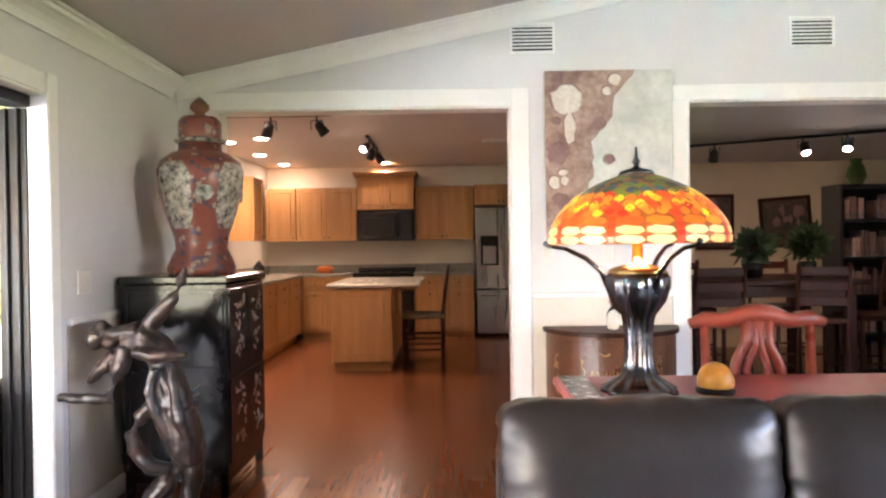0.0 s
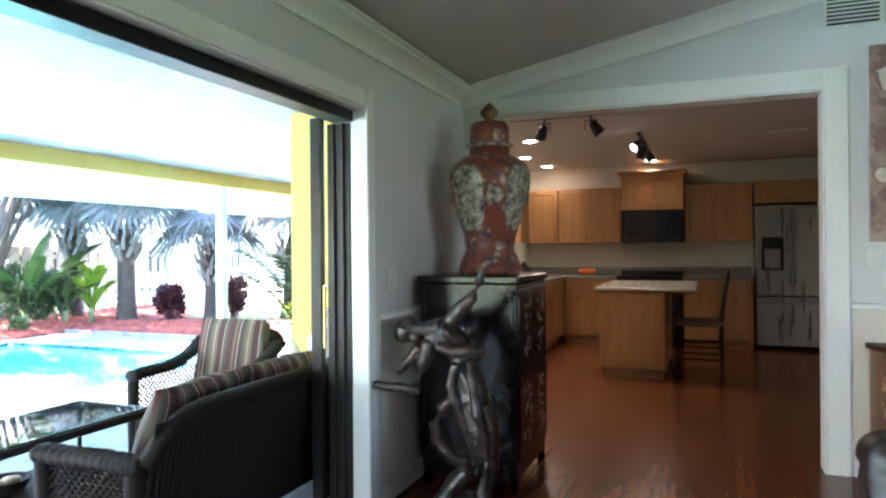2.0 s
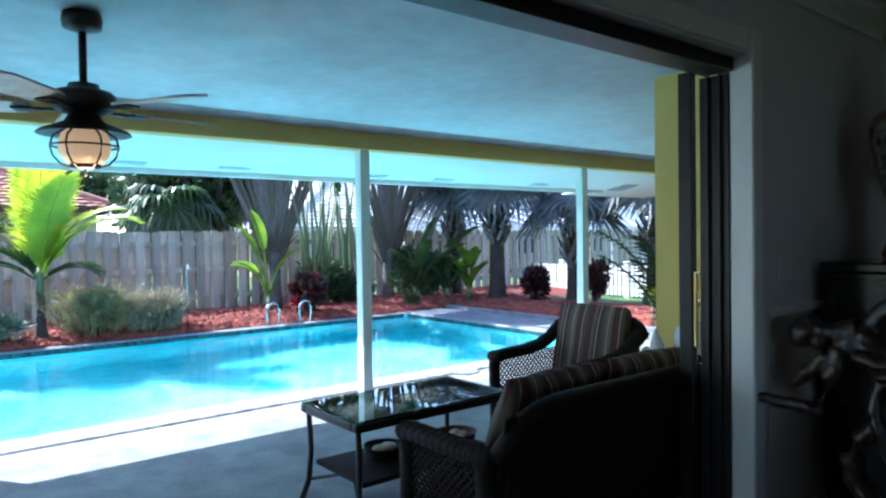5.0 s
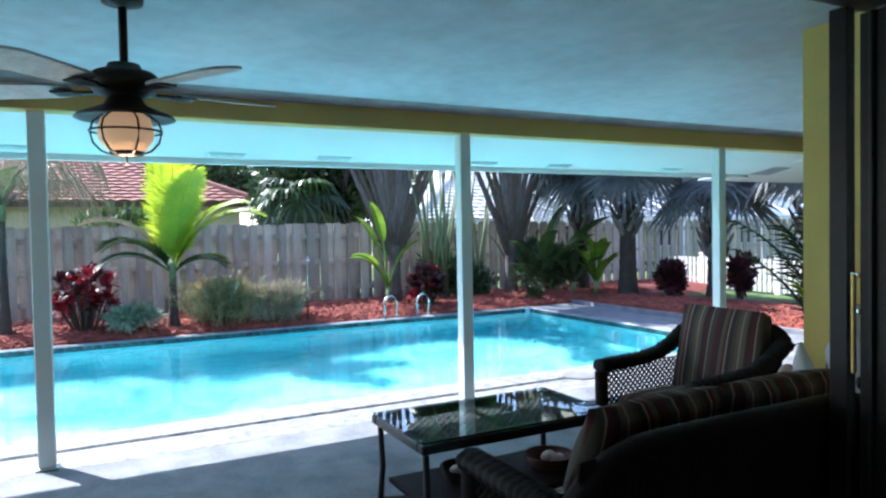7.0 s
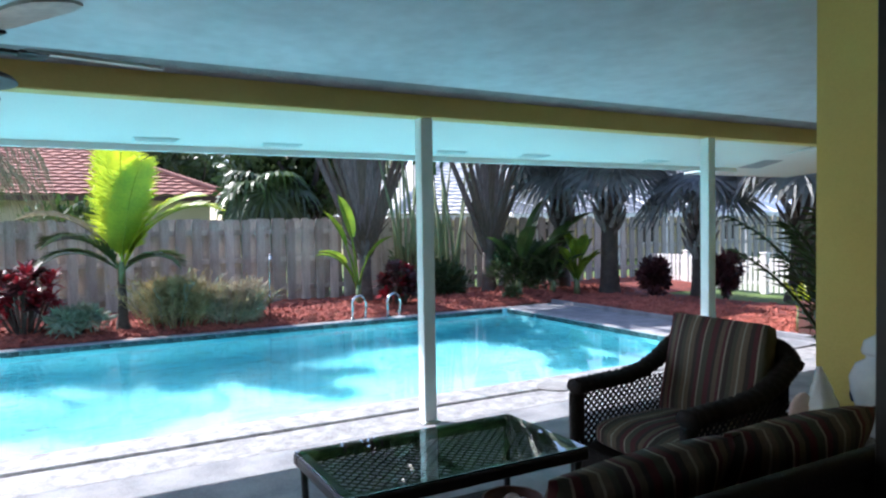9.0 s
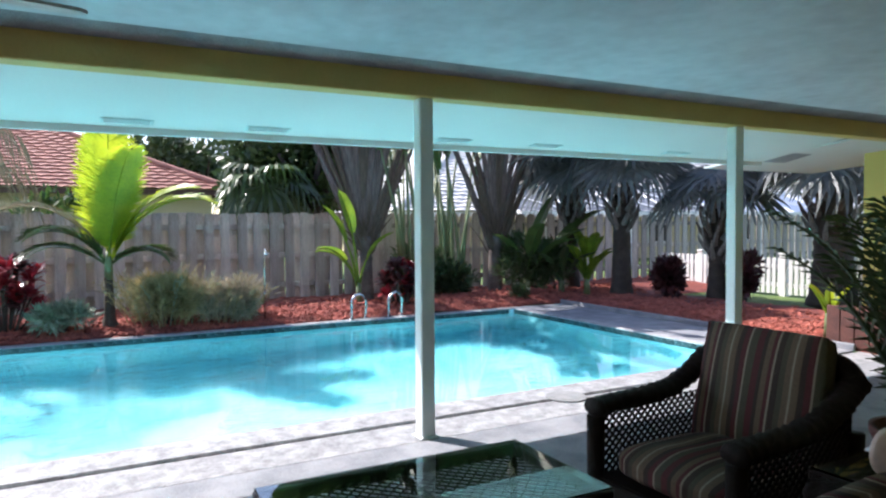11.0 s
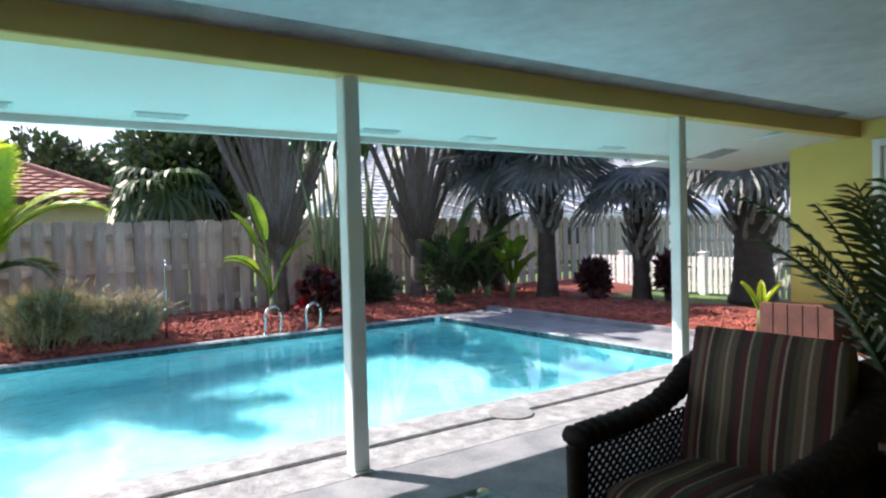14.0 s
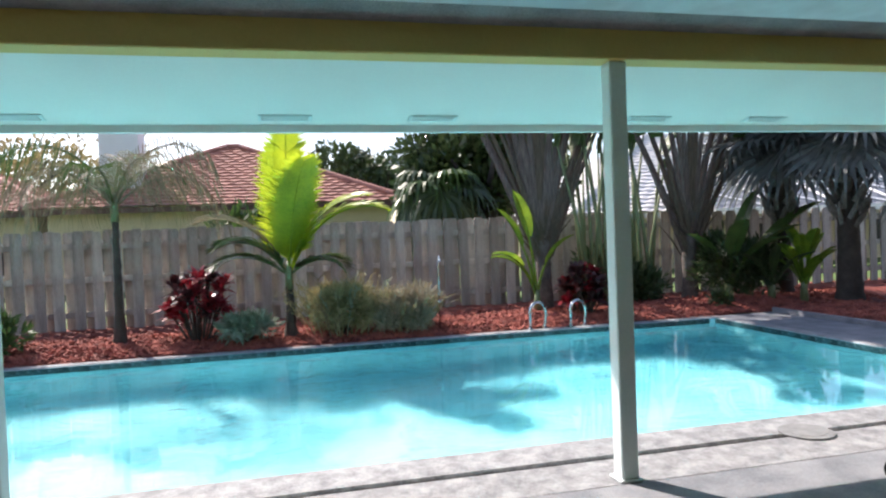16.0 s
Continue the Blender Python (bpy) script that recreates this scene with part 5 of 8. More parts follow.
plume_bush(-10.35, 2.60, 0.55, 0.85, 110, M["sage"], "feathery olive green bush by the pool")
plume_bush(-10.35, 3.32, 0.48, 0.62, 90, M["sage"], "feathery grey-green bush by the pool")
for x, y, size, n, mt in ((-10.35, 2.60, (0.34, 0.46, 0.32), 6500, "sage"), (-10.35, 3.32, (0.30, 0.40, 0.25), 5200, "greysage")):
    leafy_bush("needle_shrub", x, y, 0.02, size, n, 0.12, M[mt], "dense fine-needled olive shrub by the pool", 0.7, 0.09)
leafy_bush("variegated_shrub", -10.25, 1.45, 0.03, (0.26, 0.30, 0.14), 1100, 0.12, M["greyleaf"], "low pale variegated shrub in the mulch", 0.5, 0.22)
leafy_bush("low_shrub", -10.4, -1.2, 0.02, (0.3, 0.3, 0.22), 900, 0.11, M["green"], "low green shrub in the mulch", 0.5, 0.3)


def cordyline(x, y, h, heads, label, materials, s=1.0):
    ob = thing("cordyline", pose(x, y, 0.0), label, "shrub", "red shrubs")
    for k in range(heads):
        a = k * 2.4
        q = Vector((0.34 * s * math.cos(a) * random.uniform(0.3, 1), 0.36 * s * math.sin(a) * random.uniform(0.3, 1), h * random.uniform(0.25, 0.95)))
        part("stem", tube(bmesh.new(), ((q.x * 0.3, q.y * 0.3, -0.03), tuple(q)), 0.011, 5), M["bark"], ob)
        bm = bmesh.new()
        for i in range(22):
            az, el = i * 2.4 + k, radians(random.uniform(5, 80))
            d = Vector((math.cos(az) * math.cos(el), math.sin(az) * math.cos(el), math.sin(el)))
            ll = 0.25 * s * random.uniform(0.7, 1.15)
            t = d.cross(Vector((0, 0, 1)))
            strip(bm, (q, q + d * ll * 0.55, q + d * ll - Vector((0, 0, ll * 0.25))), (0.01, 0.036 * s, 0.002), t)
        part("leaf_head", bm, materials[k % len(materials)], ob)


cordyline(-10.5, 0.90, 0.80, 30, "crimson leafed shrub by the fence", (M["red"], M["maroon"], M["red"]))
cordyline(-10.5, 5.85, 0.62, 22, "dark red shrub at the palm's foot", (M["maroon"], M["red"], M["maroon"]))
leafy_bush("maroon_shrub", -9.25, 9.98, 0.05, (0.24, 0.24, 0.29), 1300, 0.13, M["maroon"], "rounded maroon shrub beyond the deck", 0.4, 0.4)
leafy_bush("maroon_shrub", -8.32, 10.6, 0.05, (0.22, 0.22, 0.33), 1200, 0.13, M["maroon"], "maroon shrub beyond the deck", 0.4, 0.4)
banana_plant(-5.72, 8.60, [(a, 66, 0.1, 0.32, 0.05, 25) for a in range(0, 360, 60)], "small yellow-green plant beside the planter box", M["lime"])
leafy_bush("dark_shrub", -10.35, 7.9, 0.0, (0.16, 0.18, 0.1), 350, 0.10, M["dark"], "small dark shrub in the mulch", 0.5, 0.25)
leafy_bush("dark_shrub", -11.3, 6.75, 0.0, (0.3, 0.7, 0.42), 2600, 0.14, M["dark"], "dark undergrowth between the palms", 0.5, 0.25)
leafy_bush("dark_shrub", -11.0, 8.65, 0.0, (0.4, 0.75, 0.52), 3600, 0.14, M["dark"], "dark undergrowth between the palms", 0.5, 0.25)


def bark_chips():
    """Loose chips over the mulch, thickest along the pool."""
    verts, faces = [], []
    for _ in range(15000):
        if random.random() < 0.7:
            x, y = -10.02 - abs(random.gauss(0, 0.55)), random.uniform(-4.5, 10.5)
            h = 0.13 * math.sin(math.pi * min(1, (-10.0 - x) / 0.82) / 2)
        else:
            x, y = random.uniform(-10, -5.4), 8.46 + abs(random.gauss(0, 0.6))
            h = 0.1 * math.sin(math.pi * min(1, (y - 8.42) / 0.8) / 2)
        if x < -12 or y > 10.3 and x > -10:
            continue
        z = -0.058 + h + 0.03 * noise.noise(Vector((x * 1.7, y * 1.7, 0))) + random.uniform(0.0, 0.012)
        e = Euler((random.uniform(-0.6, 0.6), random.uniform(-0.6, 0.6), random.uniform(0, 6.28))).to_matrix()
        a, b, c = random.uniform(0.018, 0.05), random.uniform(0.008, 0.02), random.uniform(0.003, 0.007)
        k = len(verts)
        for sx, sy, sz in ((-1, -0.7, -1), (1, -1, -1), (0.8, 1, -1), (-1, 0.8, -1), (-0.8, -0.6, 1), (0.9, -0.8, 1), (0.7, 0.8, 1), (-0.9, 0.6, 1)):
            verts.append(Vector((x, y, z)) + e @ Vector((sx * a, sy * b, sz * c)))
        faces += [tuple(k + i for i in q) for q in ((4, 5, 6, 7), (0, 1, 5, 4), (1, 2, 6, 5), (2, 3, 7, 6), (3, 0, 4, 7))]
    me = bpy.data.meshes.new("bark_chips")
    me.from_pydata(verts, [], faces)
    me.materials.append(M["chip"])
    tagged(new("bark_chips", me), "loose red bark chips over the planting bed", "mulch", "", "stuff")


bark_chips()


# ---- beyond the fence ----
M.update(
    terracotta=mat("terracotta_roof_tile", (0.42, 0.19, 0.14), (0.25, 0.10, 0.075), 0.8, 0, 3, 20, 0.3),
    whitetile=mat("white_roof_tile", (0.66, 0.65, 0.63), (0.52, 0.51, 0.50), 0.7, 0, 3, 20, 0.2),
    stucco=mat("cream_stucco", (0.62, 0.54, 0.34), (0.55, 0.48, 0.30), 0.8, 0, 2, 40, 0.2),
    chimney=mat("white_chimney_paint", (0.75, 0.75, 0.76), (0.68, 0.68, 0.69), 0.7, 0, 2, 40, 0.1),
    dkbrown=mat("brown_fascia", (0.10, 0.045, 0.035), (0.07, 0.03, 0.022), 0.7),
    screen=glass("dark_insect_screen", (0.42, 0.44, 0.46), 0.4),
    picket=mat("white_picket_paint", (0.74, 0.74, 0.73), (0.66, 0.66, 0.65), 0.6, 0, 4, 40, 0.1),
)


def tiled_slope(bm, a, b, c, d, rows, waves, amp=0.035):
    """A roof slope from eave a-b to ridge d-c, in stepped rows of rounded tiles."""
    a, b, c, d = (Vector(v) for v in (a, b, c, d))
    nrm = (b - a).cross(d - a).normalized()
    if nrm.z < 0:
        nrm.negate()
    n = waves * 4
    prev = None
    for i in range(rows):
        for step in (0, 1):
            v = (i + step) / rows
            lift = 0.045 * (1 - step)
            p, q = a.lerp(d, v), b.lerp(c, v)
            w = max(0.02, (q - p).length / (b - a).length)
            line = []
            for k in range(n + 1):
                u = k / n
                line.append(bm.verts.new(p.lerp(q, u) + nrm * (lift + amp * abs(math.sin(math.pi * u * waves * w)))))
            if prev:
                for k in range(n):
                    bm.faces.new((prev[k], prev[k + 1], line[k + 1], line[k]))
            prev = line
    return bm


def house(name, label, x0, x1, y0, y1, ze, zr, ridge0, ridge1, tile, wall, rows, waves):
    """A hip-roofed house: wall block, four tiled slopes, fascia, windows on the side that shows."""
    ob = thing(name, pose((x0 + x1) / 2, (y0 + y1) / 2, -0.07), label, "house")
    hx, hy, xm = (x1 - x0) / 2, (y1 - y0) / 2, 0.0
    r0, r1 = ridge0 - (y0 + y1) / 2, ridge1 - (y0 + y1) / 2
    part("wall", B((-hx + 0.5, -hy + 0.5, 0, hx - 0.5, hy - 0.5, ze + 0.05)), wall, ob)
    e = [(-hx, -hy, ze), (hx, -hy, ze), (hx, hy, ze), (-hx, hy, ze)]
    p, q = (0, r0, zr), (0, r1, zr)
    for quad, wv in (((e[1], e[2], q, p), waves), ((e[3], e[0], p, q), waves), ((e[0], e[1], p, p), waves // 2), ((e[2], e[3], q, q), waves // 2)):
        part("roof", tiled_slope(bmesh.new(), *quad, rows, wv), tile, ob, smooth=False)
    part("fascia", B((-hx, -hy, ze - 0.14, -hx + 0.06, hy, ze + 0.01), (hx - 0.06, -hy, ze - 0.14, hx, hy, ze + 0.01), (-hx + 0.06, -hy, ze - 0.14, hx - 0.06, -hy + 0.06, ze + 0.01), (-hx + 0.06, hy - 0.06, ze - 0.14, hx - 0.06, hy, ze + 0.01)), M["dkbrown"] if tile is M["terracotta"] else M["picket"], ob)
    part("ridge_cap", tube(bmesh.new(), ((0, r0, zr + 0.05), (0, r1 + 0.01, zr + 0.05)), 0.11, 8), tile, ob)
    for k in e[1:3]:
        part("hip_cap", tube(bmesh.new(), (Vector(k) + Vector((0, 0, 0.05)), Vector((0, r0 if k[1] < 0 else r1, zr + 0.05))), 0.10, 8), tile, ob)
    n = max(2, int((y1 - y0) / 4))
    for i in range(n):
        y = -hy + 1.5 + i * (2 * hy - 3) / max(1, n - 1)
        w = part("window", B((hx - 0.51, y - 0.5, 0.5, hx - 0.46, y + 0.5, 1.45), bevel=0.01), M["picket"], ob)
        part("pane", B((0.001, -0.42, 0.58, 0.05, 0.42, 1.37)), M["black"], w).matrix_basis = pose(hx - 0.495, y, 0)
    return ob


house("tiled_house", "cream house with a terracotta barrel-tile hip roof", -29.5, -21.5, -4.6, 5.6, 2.27, 4.35, 0.3, 0.7, M["terracotta"], M["stucco"], 20, 26)
house("tiled_house", "cream house wing with a terracotta tile roof", -30.5, -22.0, -24, -4.0, 2.25, 4.05, -20, -7.5, M["terracotta"], M["stucco"], 18, 50)
chm = thing("chimney", pose(-23.1, -2.4, 2.0), "white painted chimney on the tiled roof", "chimney")
part("shaft", B((-0.5, -0.52, 0, 0.5, 0.52, 2.9), bevel=0.02), M["chimney"], chm)
part("cap", B((-0.58, -0.6, 2.9, 0.58, 0.6, 3.02), bevel=0.02), M["chimney"], chm)
house("white_roof_house", "pale house with a white tile hip roof", -30, -19, 9.6, 40, 1.62, 4.5, 15, 34, M["whitetile"], M["stucco"], 22, 80)


def screen_enclosure():
    ob = thing("screen_enclosure", pose(-17.0, 12.5, -0.07), "white framed pool screen enclosure of the neighbouring house", "enclosure")
    L = 16
    for y in range(0, L + 1, 2):
        part("upright", B((0.0, y - 0.05, 0, 0.1, y + 0.05, 1.55)), M["picket"], ob)
        part("rafter", tube(bmesh.new(), ((0.05, y, 1.52), (-1.9, y + 0.0, 2.35)), 0.06, 4), M["picket"], ob)
        if y < L:
            part("diagonal", tube(bmesh.new(), ((0.03, y + 2, 1.54), (-1.9, y, 2.36)), 0.045, 4), M["picket"], ob)
    part("eave_beam", B((0.0, -0.05, 1.47, 0.12, L + 0.05, 1.62)), M["picket"], ob)
    part("top_beam", B((-1.95, -0.05, 2.3, -1.85, L + 0.05, 2.42)), M["picket"], ob)
    for y in range(0, L, 2):
        bm = bmesh.new()
        bm.faces.new([bm.verts.new(c) for c in ((0.04, y + 0.06, 1.56), (0.04, y + 1.94, 1.56), (-1.86, y + 1.94, 2.36), (-1.86, y + 0.06, 2.36))])
        part("screen_panel", bm, M["screen"], ob)


screen_enclosure()


def picket_fence():
    ob = thing("picket_fence", pose(-11.6, 12.3, -0.07), "low white wooden picket fence beyond the deck", "fence")
    me = finish("picket", B((-0.035, -0.01, 0.04, 0.035, 0.01, 0.66), bevel=0.003), M["picket"])
    for k in range(48):
        b = new("picket", me)
        b.parent = ob
        b.matrix_basis = pose(0.06 + k * 0.105, -0.03, 0, 0, random.uniform(-0.6, 0.6), 0)
    for z in (0.16, 0.48):
        part("rail", B((0, -0.018, z, 5.05, 0.018, z + 0.07), bevel=0.003), M["picket"], ob)
    for x in (1.0, 2.75, 4.5):
        p = part("post", B((x - 0.06, -0.05, 0, x + 0.06, 0.07, 0.72), bevel=0.005), M["picket"], ob)
        part("cap", B((x - 0.075, -0.065, 0.72, x + 0.075, 0.085, 0.75), bevel=0.008), M["picket"], p)


picket_fence()


def broadleaf_tree(x, y, h, crown, label, n, leaf, material):
    ob = thing("shade_tree", pose(x, y, -0.07), label, "tree")
    bm = tube(bmesh.new(), ((0, 0, 0), (0.1, 0.05, h * 0.35), (0, 0, h * 0.6)), [0.3, 0.22, 0.14], 10)
    for k in range(7):
        a = k * 0.9
        tube(bm, ((0, 0, h * 0.45), (crown[0] * 0.3 * math.cos(a), crown[1] * 0.3 * math.sin(a), h * 0.7), (crown[0] * 0.7 * math.cos(a), crown[1] * 0.7 * math.sin(a), h * 0.9)), [0.12, 0.08, 0.03], 6)
    part("trunk", bm, M["bark"], ob, smooth=True)
    for k in range(3):
        bm = bmesh.new()
        leaf_cloud(bm, (random.uniform(-0.3, 0.3) * crown[0], (k - 1) * 0.5 * crown[1], h * 0.8), (crown[0] * 0.8, crown[1] * 0.7, crown[2]), n // 3, leaf, 0.2, 0.5)
        part("crown", bm, material, ob)


broadleaf_tree(-33, 6.6, 4.6, (2.6, 3.4, 1.5), "dark leafy shade tree beyond the fence", 7000, 0.34, M["dark"])
broadleaf_tree(-36, 13, 5.2, (3, 4.5, 1.8), "dark leafy shade tree beyond the fence", 6000, 0.4, M["dark"])
broadleaf_tree(-18.5, 6.9, 3.2, (1.4, 1.8, 1.2), "dense green tree behind the fence", 5200, 0.26, M["dark"])
broadleaf_tree(-34, -9, 5.4, (3, 5, 1.6), "thin pale green tree beyond the roofs", 2600, 0.3, M["sage"])
leafy_bush("hedge_shrub", -13.2, 1.1, 0.0, (0.5, 0.9, 0.85), 2200, 0.16, M["green"], "green shrub growing over the fence", 0.3, 0.4)


def sabal(x, y, h, label):
    ob = thing("sabal_palm", pose(x, y, -0.07), label, "palm tree", "sabal palms")
    part("trunk", ringed_trunk(h, 0.16, 0.13, 0.05), M["trunk"], ob, smooth=True)
    for k in range(26):
        bm = bmesh.new()
        fan_leaf(bm, (0, 0, h), k * 2.4, -25 + 4.2 * k, 0.65, 0.66, 26, 140, 0.5)
        part("fan_leaf", bm, M["dark"] if k % 3 else M["green"], ob)


M["glossy"] = mat("glossy_dark_leaf", (0.09, 0.13, 0.05), (0.04, 0.07, 0.025), 0.22, 0, 4, 30, 0.05, trans=0.15)
broadleaf_tree(-14.6, 5.75, 2.9, (1.0, 1.35, 0.95), "glossy-leaved green tree behind the fence", 6600, 0.19, M["glossy"])
sabal(-14.0, 4.75, 1.75, "sabal palm with glossy fan leaves behind the fence")
sabal(-15.8, 6.5, 2.5, "sabal palm with glossy fan leaves behind the fence")


# ---- indoor lights ----
def lamp(name, kind, loc, energy, color, size=0.08, target=None, spot=70):
    ob = new(name, bpy.data.lights.new(name, kind))
    ob.data.energy, ob.data.color = energy, color
    if kind == "SPOT":
        ob.data.spot_size, ob.data.spot_blend, ob.data.shadow_soft_size = radians(spot), 0.6, size
    elif kind == "POINT":
        ob.data.shadow_soft_size = size
    else:
        ob.data.size = size
    ob.matrix_world = look(loc, target) if target else pose(*loc)
    return ob


WARM, AMBER = (1.0, 0.78, 0.54), (1.0, 0.60, 0.28)
LAMPS = 0.27
RECESSED = [(-1.82, 7.23), (-2.19, 8.49), (-2.14, 9.5), (-0.76, 9.48), (-2.24, 7.46), (-1.44, 5.76)]

M.update(
    lacquer=mat("black_lacquer", (0.010, 0.010, 0.012), (0.006, 0.006, 0.007), 0.16, 0, 5, 40, 0.03),
    inlay=mat("mother_of_pearl_inlay", (0.20, 0.155, 0.115), (0.06, 0.042, 0.03), 0.3, 0, 30, 90, 0.1),
    maple=mat("honey_maple_wood", (0.50, 0.27, 0.105), (0.40, 0.20, 0.07), 0.36, 0, 2.5, 30, 0.05, stretch=(5, 5, 0.5), extra=0.10),
    maple_h=mat("honey_maple_wood_dark", (0.42, 0.22, 0.08), (0.33, 0.16, 0.055), 0.36, 0, 2.5, 30, 0.05, stretch=(0.5, 5, 5)),
    stone=mat("grey_green_worktop", (0.30, 0.30, 0.26), (0.20, 0.20, 0.17), 0.25, 0, 30, 90, 0.02),
    cream_top=mat("pale_island_worktop", (0.55, 0.53, 0.46), (0.44, 0.42, 0.36), 0.25, 0, 30, 90, 0.02),
    steel=mat("brushed_stainless_steel", (0.29, 0.28, 0.27), (0.265, 0.257, 0.25), 0.30, 1.0, 3, 120, 0, stretch=(6, 6, 0.5)),
    gloss_black=mat("gloss_black_plastic", (0.012, 0.012, 0.013), (0.008, 0.008, 0.009), 0.15, 0, 10, 60, 0.02),
    leather=mat("dark_brown_leather", (0.024, 0.019, 0.018), (0.014, 0.011, 0.010), 0.32, 0, 5, 15, 0.3),
    redwood=mat("red_lacquered_wood", (0.30, 0.055, 0.030), (0.20, 0.035, 0.02), 0.3, 0, 4, 50, 0.05),
    redcloth=mat("red_table_cover", (0.42, 0.055, 0.055), (0.30, 0.035, 0.04), 0.35, 0, 5, 60, 0.08),
    darkwood=mat("dark_stained_wood", (0.060, 0.017, 0.010), (0.022, 0.009, 0.006), 0.45, 0, 4, 50, 0.08),
    walnut=mat("inlaid_walnut", (0.14, 0.055, 0.025), (0.07, 0.026, 0.012), 0.3, 0, 5, 40, 0.05),
    bronze=mat("patinated_bronze", (0.055, 0.032, 0.024), (0.014, 0.020, 0.023), 0.32, 0.25, 9, 34, 0.4),
    vase=None,
    gold=mat("gilded_glaze", (0.22, 0.11, 0.05), (0.14, 0.06, 0.03), 0.3, 0.5, 10, 50, 0.05),
    panel=mat("cream_painted_flowers", (0.50, 0.47, 0.38), (0.05, 0.05, 0.055), 0.3, 0, 30, 70, 0.05),
    amber=mat("amber_glass_ball", (0.55, 0.21, 0.02), (0.42, 0.14, 0.015), 0.35, 0, 20, 60, 0.2),
    plastic=mat("ivory_switch_plate", (0.74, 0.72, 0.68), None, 0.4),
    orange=mat("orange_crock", (0.62, 0.16, 0.04), (0.5, 0.12, 0.03), 0.3),
    rush=mat("woven_rush_seat", (0.22, 0.17, 0.11), (0.12, 0.09, 0.06), 0.8, 0, 20, 120, 0.5),
    bulb=glow("lit_bulb", (1.0, 0.86, 0.66), 3.0),
    bluevase=mat("iridescent_dark_glaze", (0.20, 0.22, 0.25), (0.07, 0.06, 0.055), 0.24, 0.95, 10, 30, 0.25),
    sandpaint=mat("sand_brown_paint", (0.44, 0.32, 0.26), (0.19, 0.105, 0.085), 0.8, 0, 7, 26, 0.3),
    foampaint=mat("pale_grey_green_paint", (0.64, 0.64, 0.60), (0.44, 0.47, 0.44), 0.8, 0, 6, 22, 0.4),
    shellpaint=mat("white_shell_paint", (0.72, 0.68, 0.62), (0.55, 0.48, 0.42), 0.8, 0, 12, 50, 0.4),
    mauve=mat("mauve_shell_paint", (0.26, 0.16, 0.15), (0.19, 0.11, 0.105), 0.8, 0, 12, 50, 0.4),
    picture=mat("dark_painted_canvas", (0.10, 0.07, 0.05), (0.02, 0.02, 0.025), 0.6, 0, 5, 20, 0.2),
    book=mat("mixed_book_spines", (0.30, 0.16, 0.10), (0.05, 0.06, 0.09), 0.7, 0, 6, 40, 0.1, extra=0.5),
)


def glaze_material():
    """Rust red glaze with blue and cream patches laid in cells."""
    m = mat("rust_and_blue_imari_glaze", (0.22, 0.065, 0.04), (0.14, 0.04, 0.028), 0.3, 0, 9, 60, 0.04)
    n, l = m.node_tree.nodes, m.node_tree.links
    p = n["Principled BSDF"]
    src = p.inputs["Base Color"].links[0].from_socket
    tc, vo, rp, mx = n.new("ShaderNodeTexCoord"), n.new("ShaderNodeTexVoronoi"), n.new("ShaderNodeValToRGB"), n.new("ShaderNodeMix")
    mx.data_type = "RGBA"
    vo.inputs["Scale"].default_value = 42
    l.new(tc.outputs["Object"], vo.inputs["Vector"]), l.new(vo.outputs["Color"], rp.inputs[0])
    cr = rp.color_ramp
    cr.interpolation = "CONSTANT"
    cr.elements[0].color, cr.elements[1].color = (0.20, 0.055, 0.035, 1), (0.035, 0.045, 0.09, 1)
    cr.elements[1].position = 0.46
    e = cr.elements.new(0.56)
    e.color = (0.34, 0.29, 0.23, 1)
    e = cr.elements.new(0.62)
    e.color = (0.20, 0.055, 0.035, 1)
    mx.inputs[0].default_value = 0.75
    l.new(src, mx.inputs[6]), l.new(rp.outputs[0], mx.inputs[7]), l.new(mx.outputs[2], p.inputs["Base Color"])
    return m


M["vase"] = glaze_material()


def tray(bm, x0, z0, x1, z1, y, d=0.018, w=0.05):
    """A framed cabinet front in the x-z plane facing -y: rails, and a raised centre field."""
    box(bm, x0, y - d, z0, x0 + w, y, z1), box(bm, x1 - w, y - d, z0, x1, y, z1)
    box(bm, x0 + w, y - d, z0, x1 - w, y, z0 + w), box(bm, x0 + w, y - d, z1 - w, x1 - w, y, z1)
    box(bm, x0 + w + 0.012, y - d * 0.85, z0 + w + 0.012, x1 - w - 0.012, y, z1 - w - 0.012, bevel=0.006)
    box(bm, x0 + w, y - d * 0.3, z0 + w, x1 - w, y - 0.001, z1 - w)


# ---- kitchen ----
def wall_cabinet(m, w, h, d, doors, label, group="upper kitchen cabinets", crownmould=False):
    ob = thing("wall_cabinet", m, label, "kitchen cabinet", group)
    part("body", B((0, 0, 0, w, d, h), bevel=0.003), M["maple"], ob)
    for i in range(doors):
        a, b = 0.004 + i * w / doors, (i + 1) * w / doors - 0.004
        bm = bmesh.new()
        tray(bm, a, 0.006, b, h - 0.006, -0.001)
        dr_ = part("door", bm, M["maple"], ob)
        kx = b - 0.03 if i % 2 == 0 else a + 0.03
        part("knob", lathe(bmesh.new(), [(0.004, 0), (0.013, 0.006), (0.010, 0.014)], 12), M["black"], dr_, "small dark knob").matrix_basis = pose(kx, -0.02, 0.05, 90, 0, 0)
    if crownmould:
        part("crown", B((-0.03, -0.05, h, w + 0.03, d, h + 0.035), (-0.05, -0.075, h + 0.035, w + 0.05, d, h + 0.06), bevel=0.005), M["maple_h"], ob)
    return ob


